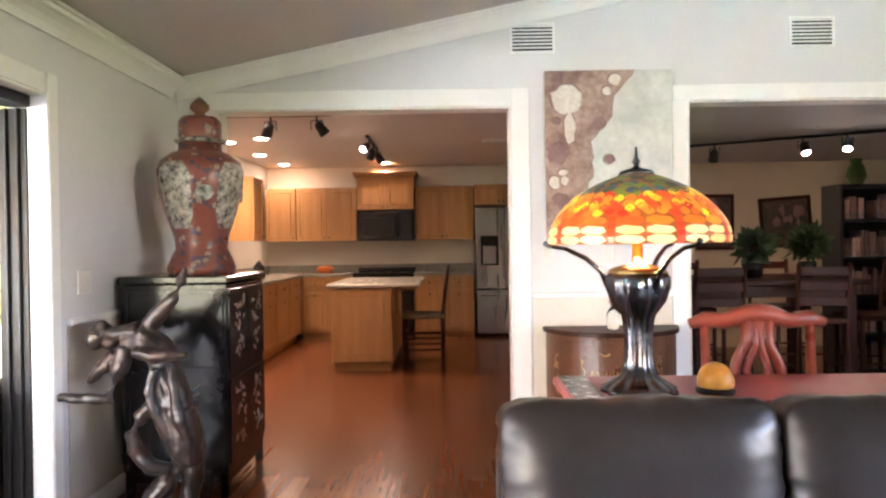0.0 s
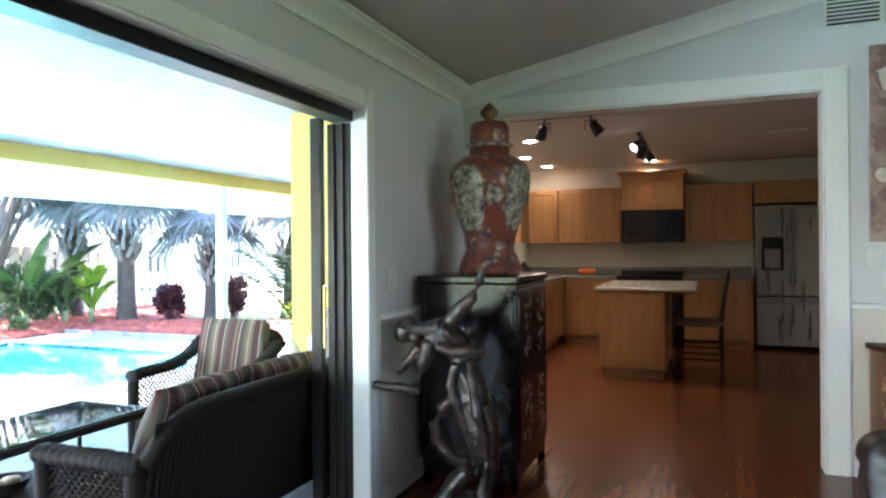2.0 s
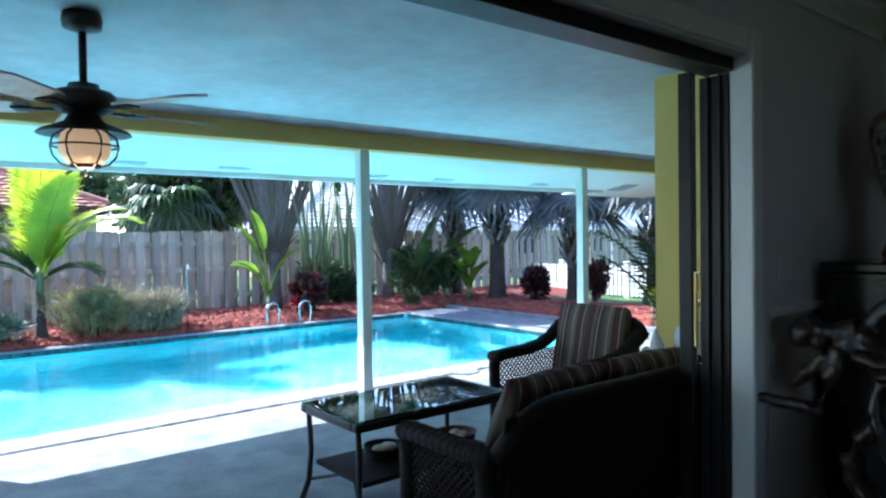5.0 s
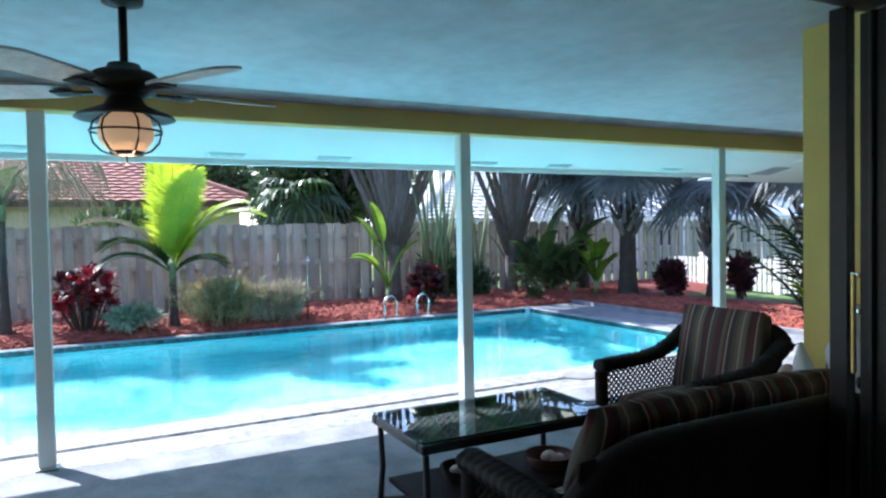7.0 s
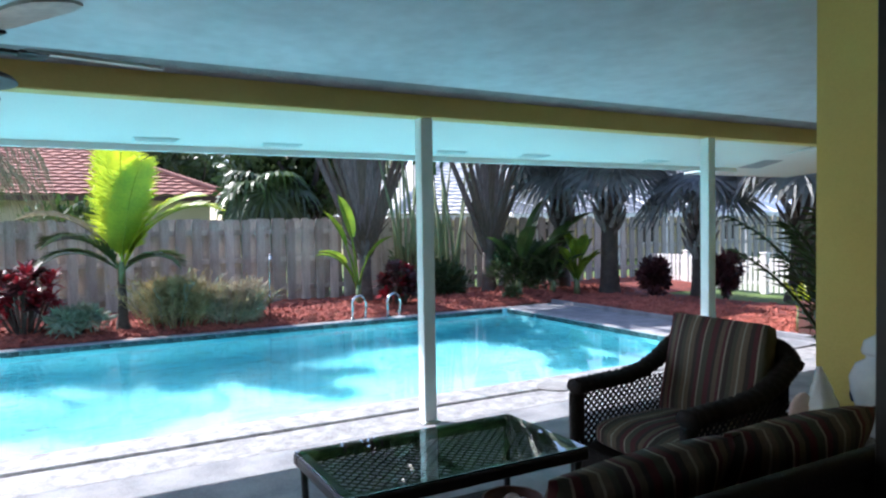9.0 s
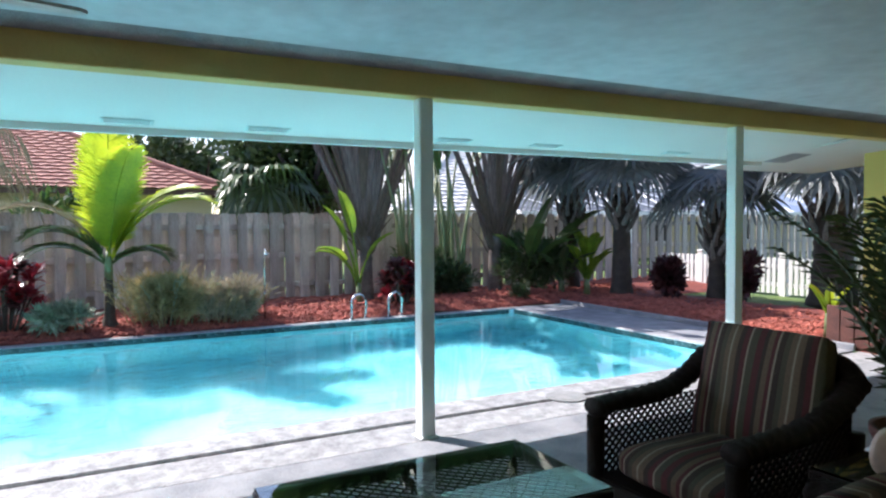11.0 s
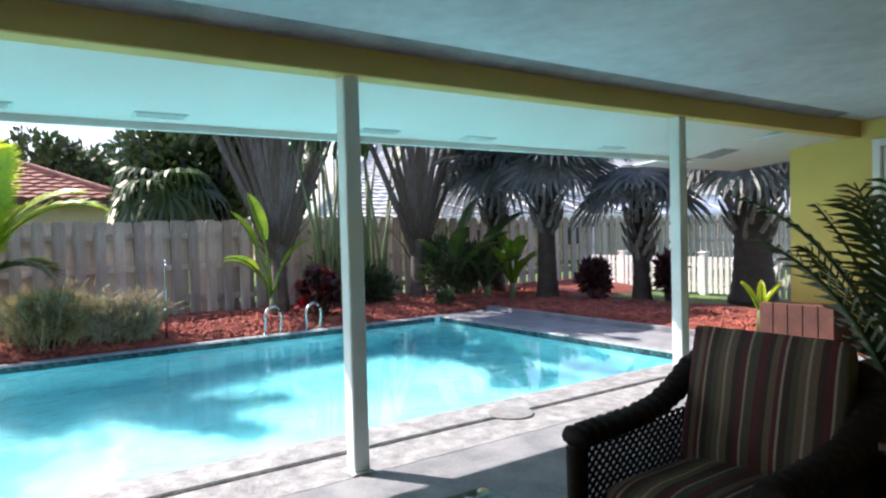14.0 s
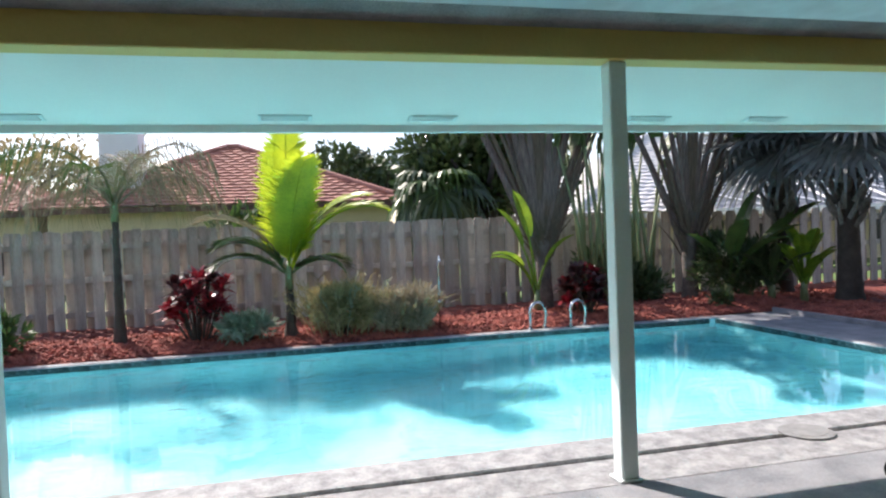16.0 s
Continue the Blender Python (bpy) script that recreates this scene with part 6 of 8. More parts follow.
def base_cabinet(m, w, label, doors=1, d=0.6):
    ob = thing("base_cabinet", m, label, "kitchen cabinet", "lower kitchen cabinets")
    part("body", B((0, 0, 0.10, w, d, 0.855), (0.0, 0.06, 0.0, w, d, 0.10), bevel=0.002), M["maple"], ob)
    for i in range(doors):
        a, b = 0.006 + i * w / doors, (i + 1) * w / doors - 0.006
        bm = bmesh.new()
        tray(bm, a, 0.115, b, 0.66, -0.001)
        d_ = part("door", bm, M["maple"], ob)
        bm = bmesh.new()
        tray(bm, a, 0.68, b, 0.845, -0.001, w=0.03)
        r_ = part("drawer", bm, M["maple"], ob)
        for z, par in ((0.60, d_), (0.76, r_)):
            part("knob", lathe(bmesh.new(), [(0.004, 0), (0.013, 0.006), (0.010, 0.014)], 12), M["black"], par).matrix_basis = pose((a + b) / 2, -0.02, z, 90, 0, 0)
    return ob


wall_cabinet(pose(-2.44, 9.62, 1.34), 0.42, 0.74, 0.32, 1, "honey maple upper cabinet with a raised panel door")
wall_cabinet(pose(-2.01, 9.62, 1.34), 0.84, 0.74, 0.32, 2, "honey maple upper cabinet with two raised panel doors")
wall_cabinet(pose(-1.155, 9.55, 1.76), 0.79, 0.46, 0.39, 2, "honey maple cabinet over the microwave with crown moulding", crownmould=True)
wall_cabinet(pose(-0.35, 9.62, 1.34), 0.80, 0.74, 0.32, 2, "honey maple upper cabinet with two raised panel doors")
wall_cabinet(pose(0.47, 9.45, 1.80), 0.72, 0.28, 0.49, 2, "honey maple cabinet over the refrigerator")
wall_cabinet(pose(-2.13, 7.9, 1.34, 0, 0, 90), 0.42, 0.74, 0.33, 1, "maple upper cabinet on the side wall with a lit end panel")
for k, (x, w, n) in enumerate(((-1.88, 0.68, 2), (-0.36, 0.80, 2))):
    base_cabinet(pose(x, 9.33, 0), w, "honey maple base cabinet with drawers under the worktop", n)
for k in range(3):
    base_cabinet(pose(-1.90, 7.35 + k * 0.65, 0, 0, 0, 90), 0.64, "honey maple base cabinet along the side wall", 1)
rg = thing("cooking_range", pose(-1.19, 9.30, 0), "black cooking range set between the cabinets", "range")
part("body", B((0, 0.0, 0.02, 0.82, 0.62, 0.875), bevel=0.006), M["gloss_black"], rg)
part("oven_door", B((0.02, -0.02, 0.14, 0.80, -0.001, 0.72), bevel=0.006), M["gloss_black"], rg)
part("handle", tube(bmesh.new(), ((0.08, -0.05, 0.70), (0.74, -0.05, 0.70)), 0.011, 8), M["steel"], rg)
part("cooktop", B((0.0, -0.01, 0.876, 0.82, 0.62, 0.90), (0.0, 0.55, 0.90, 0.82, 0.62, 0.955), bevel=0.004), M["gloss_black"], rg)
wt = thing("worktop", pose(0, 0, 0), "grey-green stone worktop with backsplash", "worktop")
for slab in ((-1.90, 9.30, 0.857, -1.20, 9.948, 0.895), (-0.365, 9.30, 0.857, 0.455, 9.948, 0.895), (-2.498, 7.30, 0.857, -1.872, 9.299, 0.895), (-2.498, 9.30, 0.857, -1.901, 9.948, 0.895)):
    part("slab", B(slab, bevel=0.004), M["stone"], wt)
part("backsplash", B((-2.49, 9.925, 0.897, 0.455, 9.948, 1.00), (-2.498, 7.3, 0.897, -2.475, 9.92, 1.00), bevel=0.004), M["stone"], wt)

mw = thing("microwave", pose(-1.15, 9.54, 1.33), "black over-range microwave oven", "microwave")
part("body", B((0, 0, 0, 0.78, 0.40, 0.425), bevel=0.008), M["gloss_black"], mw)
part("door", B((0.015, -0.022, 0.02, 0.56, -0.001, 0.405), bevel=0.008), M["gloss_black"], mw)
part("window", B((0.07, -0.026, 0.09, 0.50, -0.0225, 0.32), bevel=0.003), M["black"], mw, "dark tinted window")
part("control_panel", B((0.585, -0.022, 0.02, 0.765, -0.001, 0.405), bevel=0.005), M["gloss_black"], mw)
part("handle", tube(bmesh.new(), ((0.572, -0.045, 0.06), (0.572, -0.045, 0.37)), 0.010, 8), M["black"], mw)

fg = thing("refrigerator", pose(0.47, 9.40, 0), "stainless steel bottom-freezer refrigerator with a water dispenser", "refrigerator")
part("body", B((0.005, 0.05, 0.02, 0.80, 0.54, 1.765), bevel=0.01), M["gloss_black"], fg)
part("door", B((0.005, -0.01, 0.66, 0.40, 0.049, 1.765), bevel=0.012), M["steel"], fg, "left steel door with dispenser")
part("door", B((0.406, -0.01, 0.66, 0.80, 0.049, 1.765), bevel=0.012), M["steel"], fg)
part("freezer_drawer", B((0.005, -0.01, 0.05, 0.80, 0.049, 0.65), bevel=0.012), M["steel"], fg)
part("dispenser", B((0.07, -0.016, 0.98, 0.31, -0.0105, 1.38), bevel=0.006), M["gloss_black"], fg, "dark water dispenser")
part("dispenser_tray", B((0.10, -0.021, 1.0, 0.28, -0.0165, 1.24), bevel=0.004), M["steel"], fg)
for x in (0.37, 0.435):
    part("handle", tube(bmesh.new(), ((x, -0.01, 0.80), (x, -0.055, 0.83), (x, -0.055, 1.55), (x, -0.01, 1.58)), 0.011, 8), M["steel"], fg, smooth=True)
part("handle", tube(bmesh.new(), ((0.08, -0.01, 0.58), (0.10, -0.055, 0.58), (0.70, -0.055, 0.58), (0.72, -0.01, 0.58)), 0.011, 8), M["steel"], fg, smooth=True)
pn = thing("pantry_cabinet", pose(1.30, 9.92, 0, 0, 0, -90), "tall honey maple pantry cabinet beside the refrigerator", "kitchen cabinet")
part("body", B((0, 0, 0.0, 2.3, 0.22, 2.22), bevel=0.003), M["maple"], pn)
for i in range(4):
    for z0, z1 in ((0.12, 1.0), (1.02, 2.16)):
        bm = bmesh.new()
        tray(bm, 0.01 + i * 0.57, z0, 0.565 + i * 0.57, z1, -0.001)
        part("door", bm, M["maple"], pn)

il = thing("kitchen_island", pose(-1.08, 6.98, 0), "honey maple kitchen island with a pale worktop", "kitchen island")
part("body", B((0.0, 0.02, 0.09, 0.62, 1.25, 0.845), (0.03, 0.07, 0, 0.58, 1.2, 0.09), bevel=0.003), M["maple"], il)
ep = part("end_panel", B((0.01, 0.001, 0.10, 0.61, 0.019, 0.84), bevel=0.003), M["maple"], il)
part("raised_field", B((0.085, -0.006, 0.175, 0.535, 0.0005, 0.765), bevel=0.006), M["maple"], ep)
part("worktop", B((-0.04, -0.03, 0.847, 0.90, 1.42, 0.885), bevel=0.010), M["cream_top"], il, "pale stone worktop")
part("bracket", B((0.622, 0.25, 0.55, 0.66, 0.31, 0.846), (0.66, 0.25, 0.80, 0.85, 0.31, 0.846), bevel=0.006), M["maple_h"], il)
part("plinth", B((0.026, 0.055, 0.0, 0.60, 0.068, 0.088)), M["maple_h"], il)

st = thing("bar_chair", pose(-0.36, 7.22, 0), "dark wooden ladder-back chair with a rush seat at the island", "chair")
for x, y, top in ((0.0, 0.0, 0.52), (0.0, 0.40, 0.52)):
    part("leg", tube(bmesh.new(), ((x, y, 0), (x, y, top)), 0.018, 8), M["darkwood"], st, smooth=True)
for y in (0.0, 0.40):
    part("back_post", tube(bmesh.new(), ((0.40, y, 0), (0.40, y, 0.52), (0.43, y, 0.80), (0.47, y, 1.04)), [0.02, 0.02, 0.018, 0.014], 8), M["darkwood"], st, smooth=True)
part("seat", B((-0.03, -0.03, 0.50, 0.43, 0.43, 0.545), bevel=0.016), M["rush"], st, "woven rush seat")
for z, x in ((0.66, 0.415), (0.78, 0.43), (0.90, 0.447), (1.0, 0.462)):
    part("slat", B((x - 0.008, 0.01, z - 0.03, x + 0.008, 0.39, z + 0.03), bevel=0.005), M["darkwood"], st)
for z in (0.18, 0.30):
    for y in (0.0, 0.40):
        part("stretcher", tube(bmesh.new(), ((0, y, z), (0.40, y, z)), 0.011, 6), M["darkwood"], st)
    part("stretcher", tube(bmesh.new(), ((0, 0, z + 0.04), (0, 0.4, z + 0.04)), 0.011, 6), M["darkwood"], st)

cr = solid("crock", lathe(bmesh.new(), [(0.10, 0.0), (0.12, 0.03), (0.12, 0.07), (0.10, 0.085), (0.04, 0.095)], 24), M["orange"], "low orange glazed dish on the worktop", "dish", smooth=True)
cr.matrix_basis = pose(-1.62, 9.62, 0.897)
kt = solid("kettle", lathe(bmesh.new(), [(0.07, 0), (0.08, 0.04), (0.07, 0.13), (0.03, 0.18), (0.012, 0.21)], 20), M["gloss_black"], "small dark kettle on the worktop", "kettle", smooth=True)
kt.matrix_basis = pose(-2.2, 8.4, 0.897)


# ---- lights on the ceilings ----
def track_head(parent, x, y, z, aim, lit=True):
    hd = part("lamp_head", lathe(bmesh.new(), [(0.02, 0.0), (0.036, 0.02), (0.045, 0.09), (0.048, 0.12), (0.04, 0.118), (0.03, 0.06)], 18), M["black"], parent, smooth=True)
    hd.matrix_basis = pose(x, y, z, *aim)
    part("stem", tube(bmesh.new(), ((0, 0, -0.005), (0, 0, 0.05)), 0.008, 6), M["black"], parent).matrix_basis = pose(x, y, z + 0.01)
    part("yoke", B((-0.05, -0.006, -0.06, -0.044, 0.006, 0.01), (0.044, -0.006, -0.06, 0.05, 0.006, 0.01), (-0.05, -0.006, 0.01, 0.05, 0.006, 0.016)), M["black"], parent).matrix_basis = pose(x, y, z)
    if lit:
        b = part("bulb", lathe(bmesh.new(), [(0.02, 0.10), (0.034, 0.112), (0.02, 0.122)], 14), M["bulb"], hd, "lit lamp", True)
    return hd


tk = thing("track_light", pose(0, 0, 0), "black kitchen track light with swivelling spot heads", "track light")
part("track", B((-1.9, 5.72, 2.335, -0.83, 5.755, 2.358), (-1.6, 5.73, 2.358, -1.57, 5.745, 2.4), (-1.1, 5.73, 2.358, -1.07, 5.745, 2.4), bevel=0.003), M["black"], tk)
track_head(tk, -1.33, 5.74, 2.285, (200, 25, 0))
track_head(tk, -0.95, 5.74, 2.285, (190, -35, 0), False)
tk2 = thing("track_light", pose(0, 0, 0), "black cluster of spot heads on the kitchen ceiling", "track light")
part("track", B((-0.72, 7.1, 2.375, -0.685, 8.1, 2.398), bevel=0.003), M["black"], tk2)
track_head(tk2, -0.70, 7.25, 2.325, (140, 40, 0))
track_head(tk2, -0.70, 7.6, 2.325, (200, 20, 0), False)
track_head(tk2, -0.70, 7.95, 2.325, (170, -30, 0), False)
for x, y in RECESSED:
    dl = thing("recessed_light", pose(x, y, 2.40), "round recessed ceiling light, lit", "ceiling light", "recessed kitchen lights")
    part("ring", lathe(bmesh.new(), [(0.07, -0.001), (0.085, -0.006), (0.085, -0.001)], 24), M["trim"], dl)
    part("lens", lathe(bmesh.new(), [(0.068, -0.003), (0.03, -0.005), (0.005, -0.0055)], 20), M["bulb"], dl, "lit lens")
    lamp("recessed_lamp", "SPOT", (x, y, 2.385), (4 if x < -2 else 8) * LAMPS, WARM, 0.06, (x, y, 0), 125)
lamp("track_lamp", "SPOT", (-1.36, 5.70, 2.20), 10 * LAMPS, WARM, 0.04, (-1.5, 4.9, 0.3), 90)
lamp("cluster_lamp", "SPOT", (-0.80, 7.15, 2.22), 8 * LAMPS, WARM, 0.04, (-1.1, 5.4, 0.0), 90)
vt = thing("ceiling_vent", pose(0.66, 7.6, 2.40), "small grey ceiling air vent", "vent")
part("frame", B((-0.17, -0.09, -0.008, 0.17, 0.09, -0.001), bevel=0.003), M["trim"], vt)
for k in range(6):
    part("slat", B((-0.14, -0.07 + k * 0.025, -0.011, 0.14, -0.055 + k * 0.025, -0.0085)), M["grate"], vt)

# ---- living room wall things ----
def air_vent(x):
    ob = thing("air_vent", pose(x, YN, 2.474) @ Matrix.Diagonal((1.01, 1, 1.07, 1)), "white wall air vent with dark slots", "vent", "wall air vents")
    part("backing", B((0.012, -0.004, 0.012, 0.268, -0.002, 0.168)), M["black"], ob)
    part("frame", B((0, -0.012, 0, 0.014, -0.002, 0.18), (0.266, -0.012, 0, 0.28, -0.002, 0.18), (0.014, -0.012, 0, 0.266, -0.002, 0.014), (0.014, -0.012, 0.166, 0.266, -0.002, 0.18)), M["trim"], ob)
    for k in range(7):
        part("slat", B((0.014, -0.011, 0.028 + k * 0.021, 0.266, -0.0045, 0.037 + k * 0.021)), M["trim"], ob)
    return ob


copy_thing(air_vent(0.53), pose(2.292, YN, 2.484))
pt = thing("shell_painting", pose(0.738, YN, 1.29), "tall unframed painting of sea shells on sand and foam", "painting")
part("canvas", B((0, -0.045, 0, 0.80, -0.003, 1.06), bevel=0.004), M["foampaint"], pt, "pale foam painted canvas")
bm = bmesh.new()
q = [(0.0, 0.0)] + [(np.interp(z, (0, 0.2, 0.42, 0.62, 0.78, 0.9, 1.0, 1.06), (0.20, 0.22, 0.30, 0.30, 0.43, 0.44, 0.53, 0.56)) + 0.035 * noise.noise(Vector((0, z * 9, 4))) + 0.02 * noise.noise(Vector((3, z * 24, 1))), z) for z in np.linspace(0.0, 1.06, 34)] + [(0.0, 1.06)]
f = bm.faces.new([bm.verts.new((x, -0.0465, z)) for x, z in q])
ext = bmesh.ops.extrude_face_region(bm, geom=[f])
bmesh.ops.translate(bm, vec=(0, -0.001, 0), verts=[v for v in ext["geom"] if isinstance(v, bmesh.types.BMVert)])
part("painted_sand", bm, M["sandpaint"], pt, "brown sand brushwork")
for x, z, rx, rz, mt in ((0.14, 0.88, 0.10, 0.095, "shellpaint"), (0.155, 0.70, 0.035, 0.10, "shellpaint"), (0.08, 0.545, 0.07, 0.075, "mauve"), (0.44, 1.0, 0.04, 0.035, "shellpaint"), (0.39, 0.93, 0.03, 0.028, "shellpaint"), (0.055, 0.36, 0.035, 0.04, "shellpaint"), (0.11, 0.42, 0.03, 0.02, "shellpaint"), (0.12, 0.37, 0.025, 0.03, "shellpaint"), (0.09, 0.25, 0.06, 0.045, "mauve"), (0.07, 0.75, 0.03, 0.028, "mauve"), (0.34, 0.72, 0.045, 0.04, "mauve"), (0.40, 0.50, 0.035, 0.03, "mauve"), (0.09, 1.0, 0.03, 0.03, "mauve")):
    bm = bmesh.new()
    bmesh.ops.create_uvsphere(bm, u_segments=18, v_segments=8, radius=1, matrix=pose(x, -0.048, z) @ Matrix.Diagonal((rx, 0.003, rz, 1)))
    for v in bm.verts:
        d = v.co - Vector((x, v.co.y, z))
        v.co += d * 0.35 * noise.noise(Vector((d.x * 30, mt == "mauve", d.z * 30 + x * 9)))
    part("painted_shell", bm, M[mt], pt, smooth=True)
    bm = tube(bmesh.new(), [(x + 1.04 * rx * math.cos(a), -0.0485, z + 1.04 * rz * math.sin(a)) for a in np.linspace(0.4, 4.6, 18)], [0.0015 + 0.005 * math.sin(math.pi * i / 17) for i in range(18)], 4)
    for v in bm.verts:
        v.co.y = -0.0485 + (v.co.y + 0.0485) * 0.15
    part("brush_stroke", bm, M["mauve" if mt == "shellpaint" else "sandpaint"], pt)
for x in (0.72, 1.10):
    sw = thing("light_switch", pose(x, YN, 1.14), "ivory light switch plate", "switch")
    part("plate", B((0, -0.008, 0, 0.075, -0.002, 0.115), bevel=0.003), M["plastic"], sw)
    part("toggle", B((0.032, -0.016, 0.045, 0.043, -0.0085, 0.07), bevel=0.002), M["plastic"], sw)
sw = thing("light_switch", pose(XW, 3.30, 1.06, 0, 0, 90), "white light switch plate", "switch")
part("plate", B((0, -0.008, 0, 0.12, -0.002, 0.115), bevel=0.003), M["plastic"], sw)


for k, level in (("darkwood", 0.12), ("leather", 0.45), ("lacquer", 0.35), ("wicker", 0.15)):
    M[k].node_tree.nodes["Principled BSDF"].inputs["Specular IOR Level"].default_value = level


# ---- black lacquer cabinet with the jar on it ----
def lacquer_cabinet():
    x0, x1, y0, y1, H = -1.55, -0.985, 3.57, 4.25, 1.128
    ob = thing("lacquer_cabinet", pose(x0, y0, 0), "black lacquer cabinet inlaid with pale figures", "cabinet")
    W, D = x1 - x0, y1 - y0
    part("body", B((0.015, 0.015, 0.13, W - 0.015, D - 0.015, 1.085), bevel=0.004), M["lacquer"], ob)
    part("top", B((0, 0, 1.087, W, D, H), bevel=0.008), M["lacquer"], ob)
    for z0, z1 in ((0.17, 0.60), (0.64, 1.06)):
        part("side_panel", B((0.03, 0.004, z0, 0.055, 0.0145, z1), (W - 0.055, 0.004, z0, W - 0.03, 0.0145, z1), (0.055, 0.004, z0, W - 0.055, 0.0145, z0 + 0.025), (0.055, 0.004, z1 - 0.025, W - 0.055, 0.0145, z1), bevel=0.002) if z0 > 0.5 else B((0.03, 0.004, 0.17, 0.055, 0.0145, 0.62), (W - 0.055, 0.004, 0.17, W - 0.03, 0.0145, 0.62), (0.055, 0.004, 0.17, W - 0.055, 0.0145, 0.195), bevel=0.002), M["lacquer"], ob)
        for k in range(2):
            d = part("door", B((W - 0.0145, 0.03 + k * (D - 0.06) / 2, z0, W - 0.002, 0.03 + (k + 1) * (D - 0.06) / 2 - 0.006, z1), bevel=0.003), M["lacquer"], ob)
            for i in range(26):
                cx, cz = random.uniform(0.08, 0.24), random.uniform(0.06, z1 - z0 - 0.06)
                bm = bmesh.new()
                bmesh.ops.create_icosphere(bm, subdivisions=1, radius=1, matrix=pose(W - 0.002, 0.03 + k * (D - 0.06) / 2 + cx, z0 + cz, random.uniform(0, 180), 0, 0) @ Matrix.Diagonal((0.004, random.uniform(0.006, 0.018), random.uniform(0.01, 0.036), 1)))
                part("inlay", bm, M["inlay"], d, "carved pale inlay")
    for x in (0.02, W - 0.06):
        for y in (0.02, D - 0.06):
            part("foot", B((x, y, 0, x + 0.04, y + 0.04, 0.13), bevel=0.005), M["lacquer"], ob)
    part("apron", B((0.06, 0.02, 0.08, W - 0.06, 0.03, 0.13), (W - 0.03, 0.06, 0.07, W - 0.02, D - 0.06, 0.13), bevel=0.003), M["lacquer"], ob)


lacquer_cabinet()
jar = thing("temple_jar", pose(-1.235, 3.90, 1.13) @ Matrix.Diagonal((1, 1, 1.035, 1)), "tall lidded porcelain temple jar in rust, blue and cream", "jar")
part("body", lathe(bmesh.new(), [(0.175, 0.0), (0.18, 0.03), (0.165, 0.07), (0.135, 0.13), (0.145, 0.2), (0.19, 0.33), (0.225, 0.47), (0.23, 0.54), (0.21, 0.59), (0.15, 0.635), (0.115, 0.645), (0.112, 0.69)], 48), M["vase"], jar, smooth=True)
part("rim", lathe(bmesh.new(), [(0.112, 0.688), (0.135, 0.693), (0.135, 0.705), (0.11, 0.71)], 36), M["panel"], jar, "pale lid rim", True)
part("lid", lathe(bmesh.new(), [(0.11, 0.708), (0.114, 0.72), (0.113, 0.80), (0.095, 0.825), (0.03, 0.838)], 36), M["vase"], jar, "domed lid", True)
part("finial", lathe(bmesh.new(), [(0.03, 0.836), (0.026, 0.85), (0.05, 0.868), (0.052, 0.89), (0.03, 0.915), (0.006, 0.935)], 24), M["gold"], jar, "gilded bud knob", True)
for a in (250, 340, 70, 160):
    bm = bmesh.new()
    n1, n2 = 9, 14
    prof = [(0.135, 0.13), (0.145, 0.2), (0.19, 0.33), (0.225, 0.47), (0.23, 0.54), (0.21, 0.59)]
    g = {}
    for j in range(n2 + 1):
        z = 0.235 + 0.34 * j / n2
        r = np.interp(z, [p[1] for p in prof], [p[0] for p in prof]) + 0.003
        half = radians(27) * min(1, 1.15 * math.sin(math.pi * (0.08 + 0.84 * j / n2)) ** 0.45)
        for i in range(n1 + 1):
            t = radians(a) + half * (2 * i / n1 - 1)
            g[i, j] = bm.verts.new((r * math.cos(t), r * math.sin(t), z))
    for i in range(n1):
        for j in range(n2):
            bm.faces.new((g[i, j], g[i + 1, j], g[i + 1, j + 1], g[i, j + 1]))
    part("painted_panel", bm, M["panel"], jar, "cream panel painted with flowers", True)
    bm = bmesh.new()
    t = radians(a + 45)
    bmesh.ops.create_uvsphere(bm, u_segments=18, v_segments=10, radius=1, matrix=pose(0.213 * math.cos(t), 0.213 * math.sin(t), 0.42, 0, 0, a + 45) @ Matrix.Diagonal((0.012, 0.045, 0.045, 1)))
    part("medallion", bm, M["panel"], jar, "round cream medallion", True)


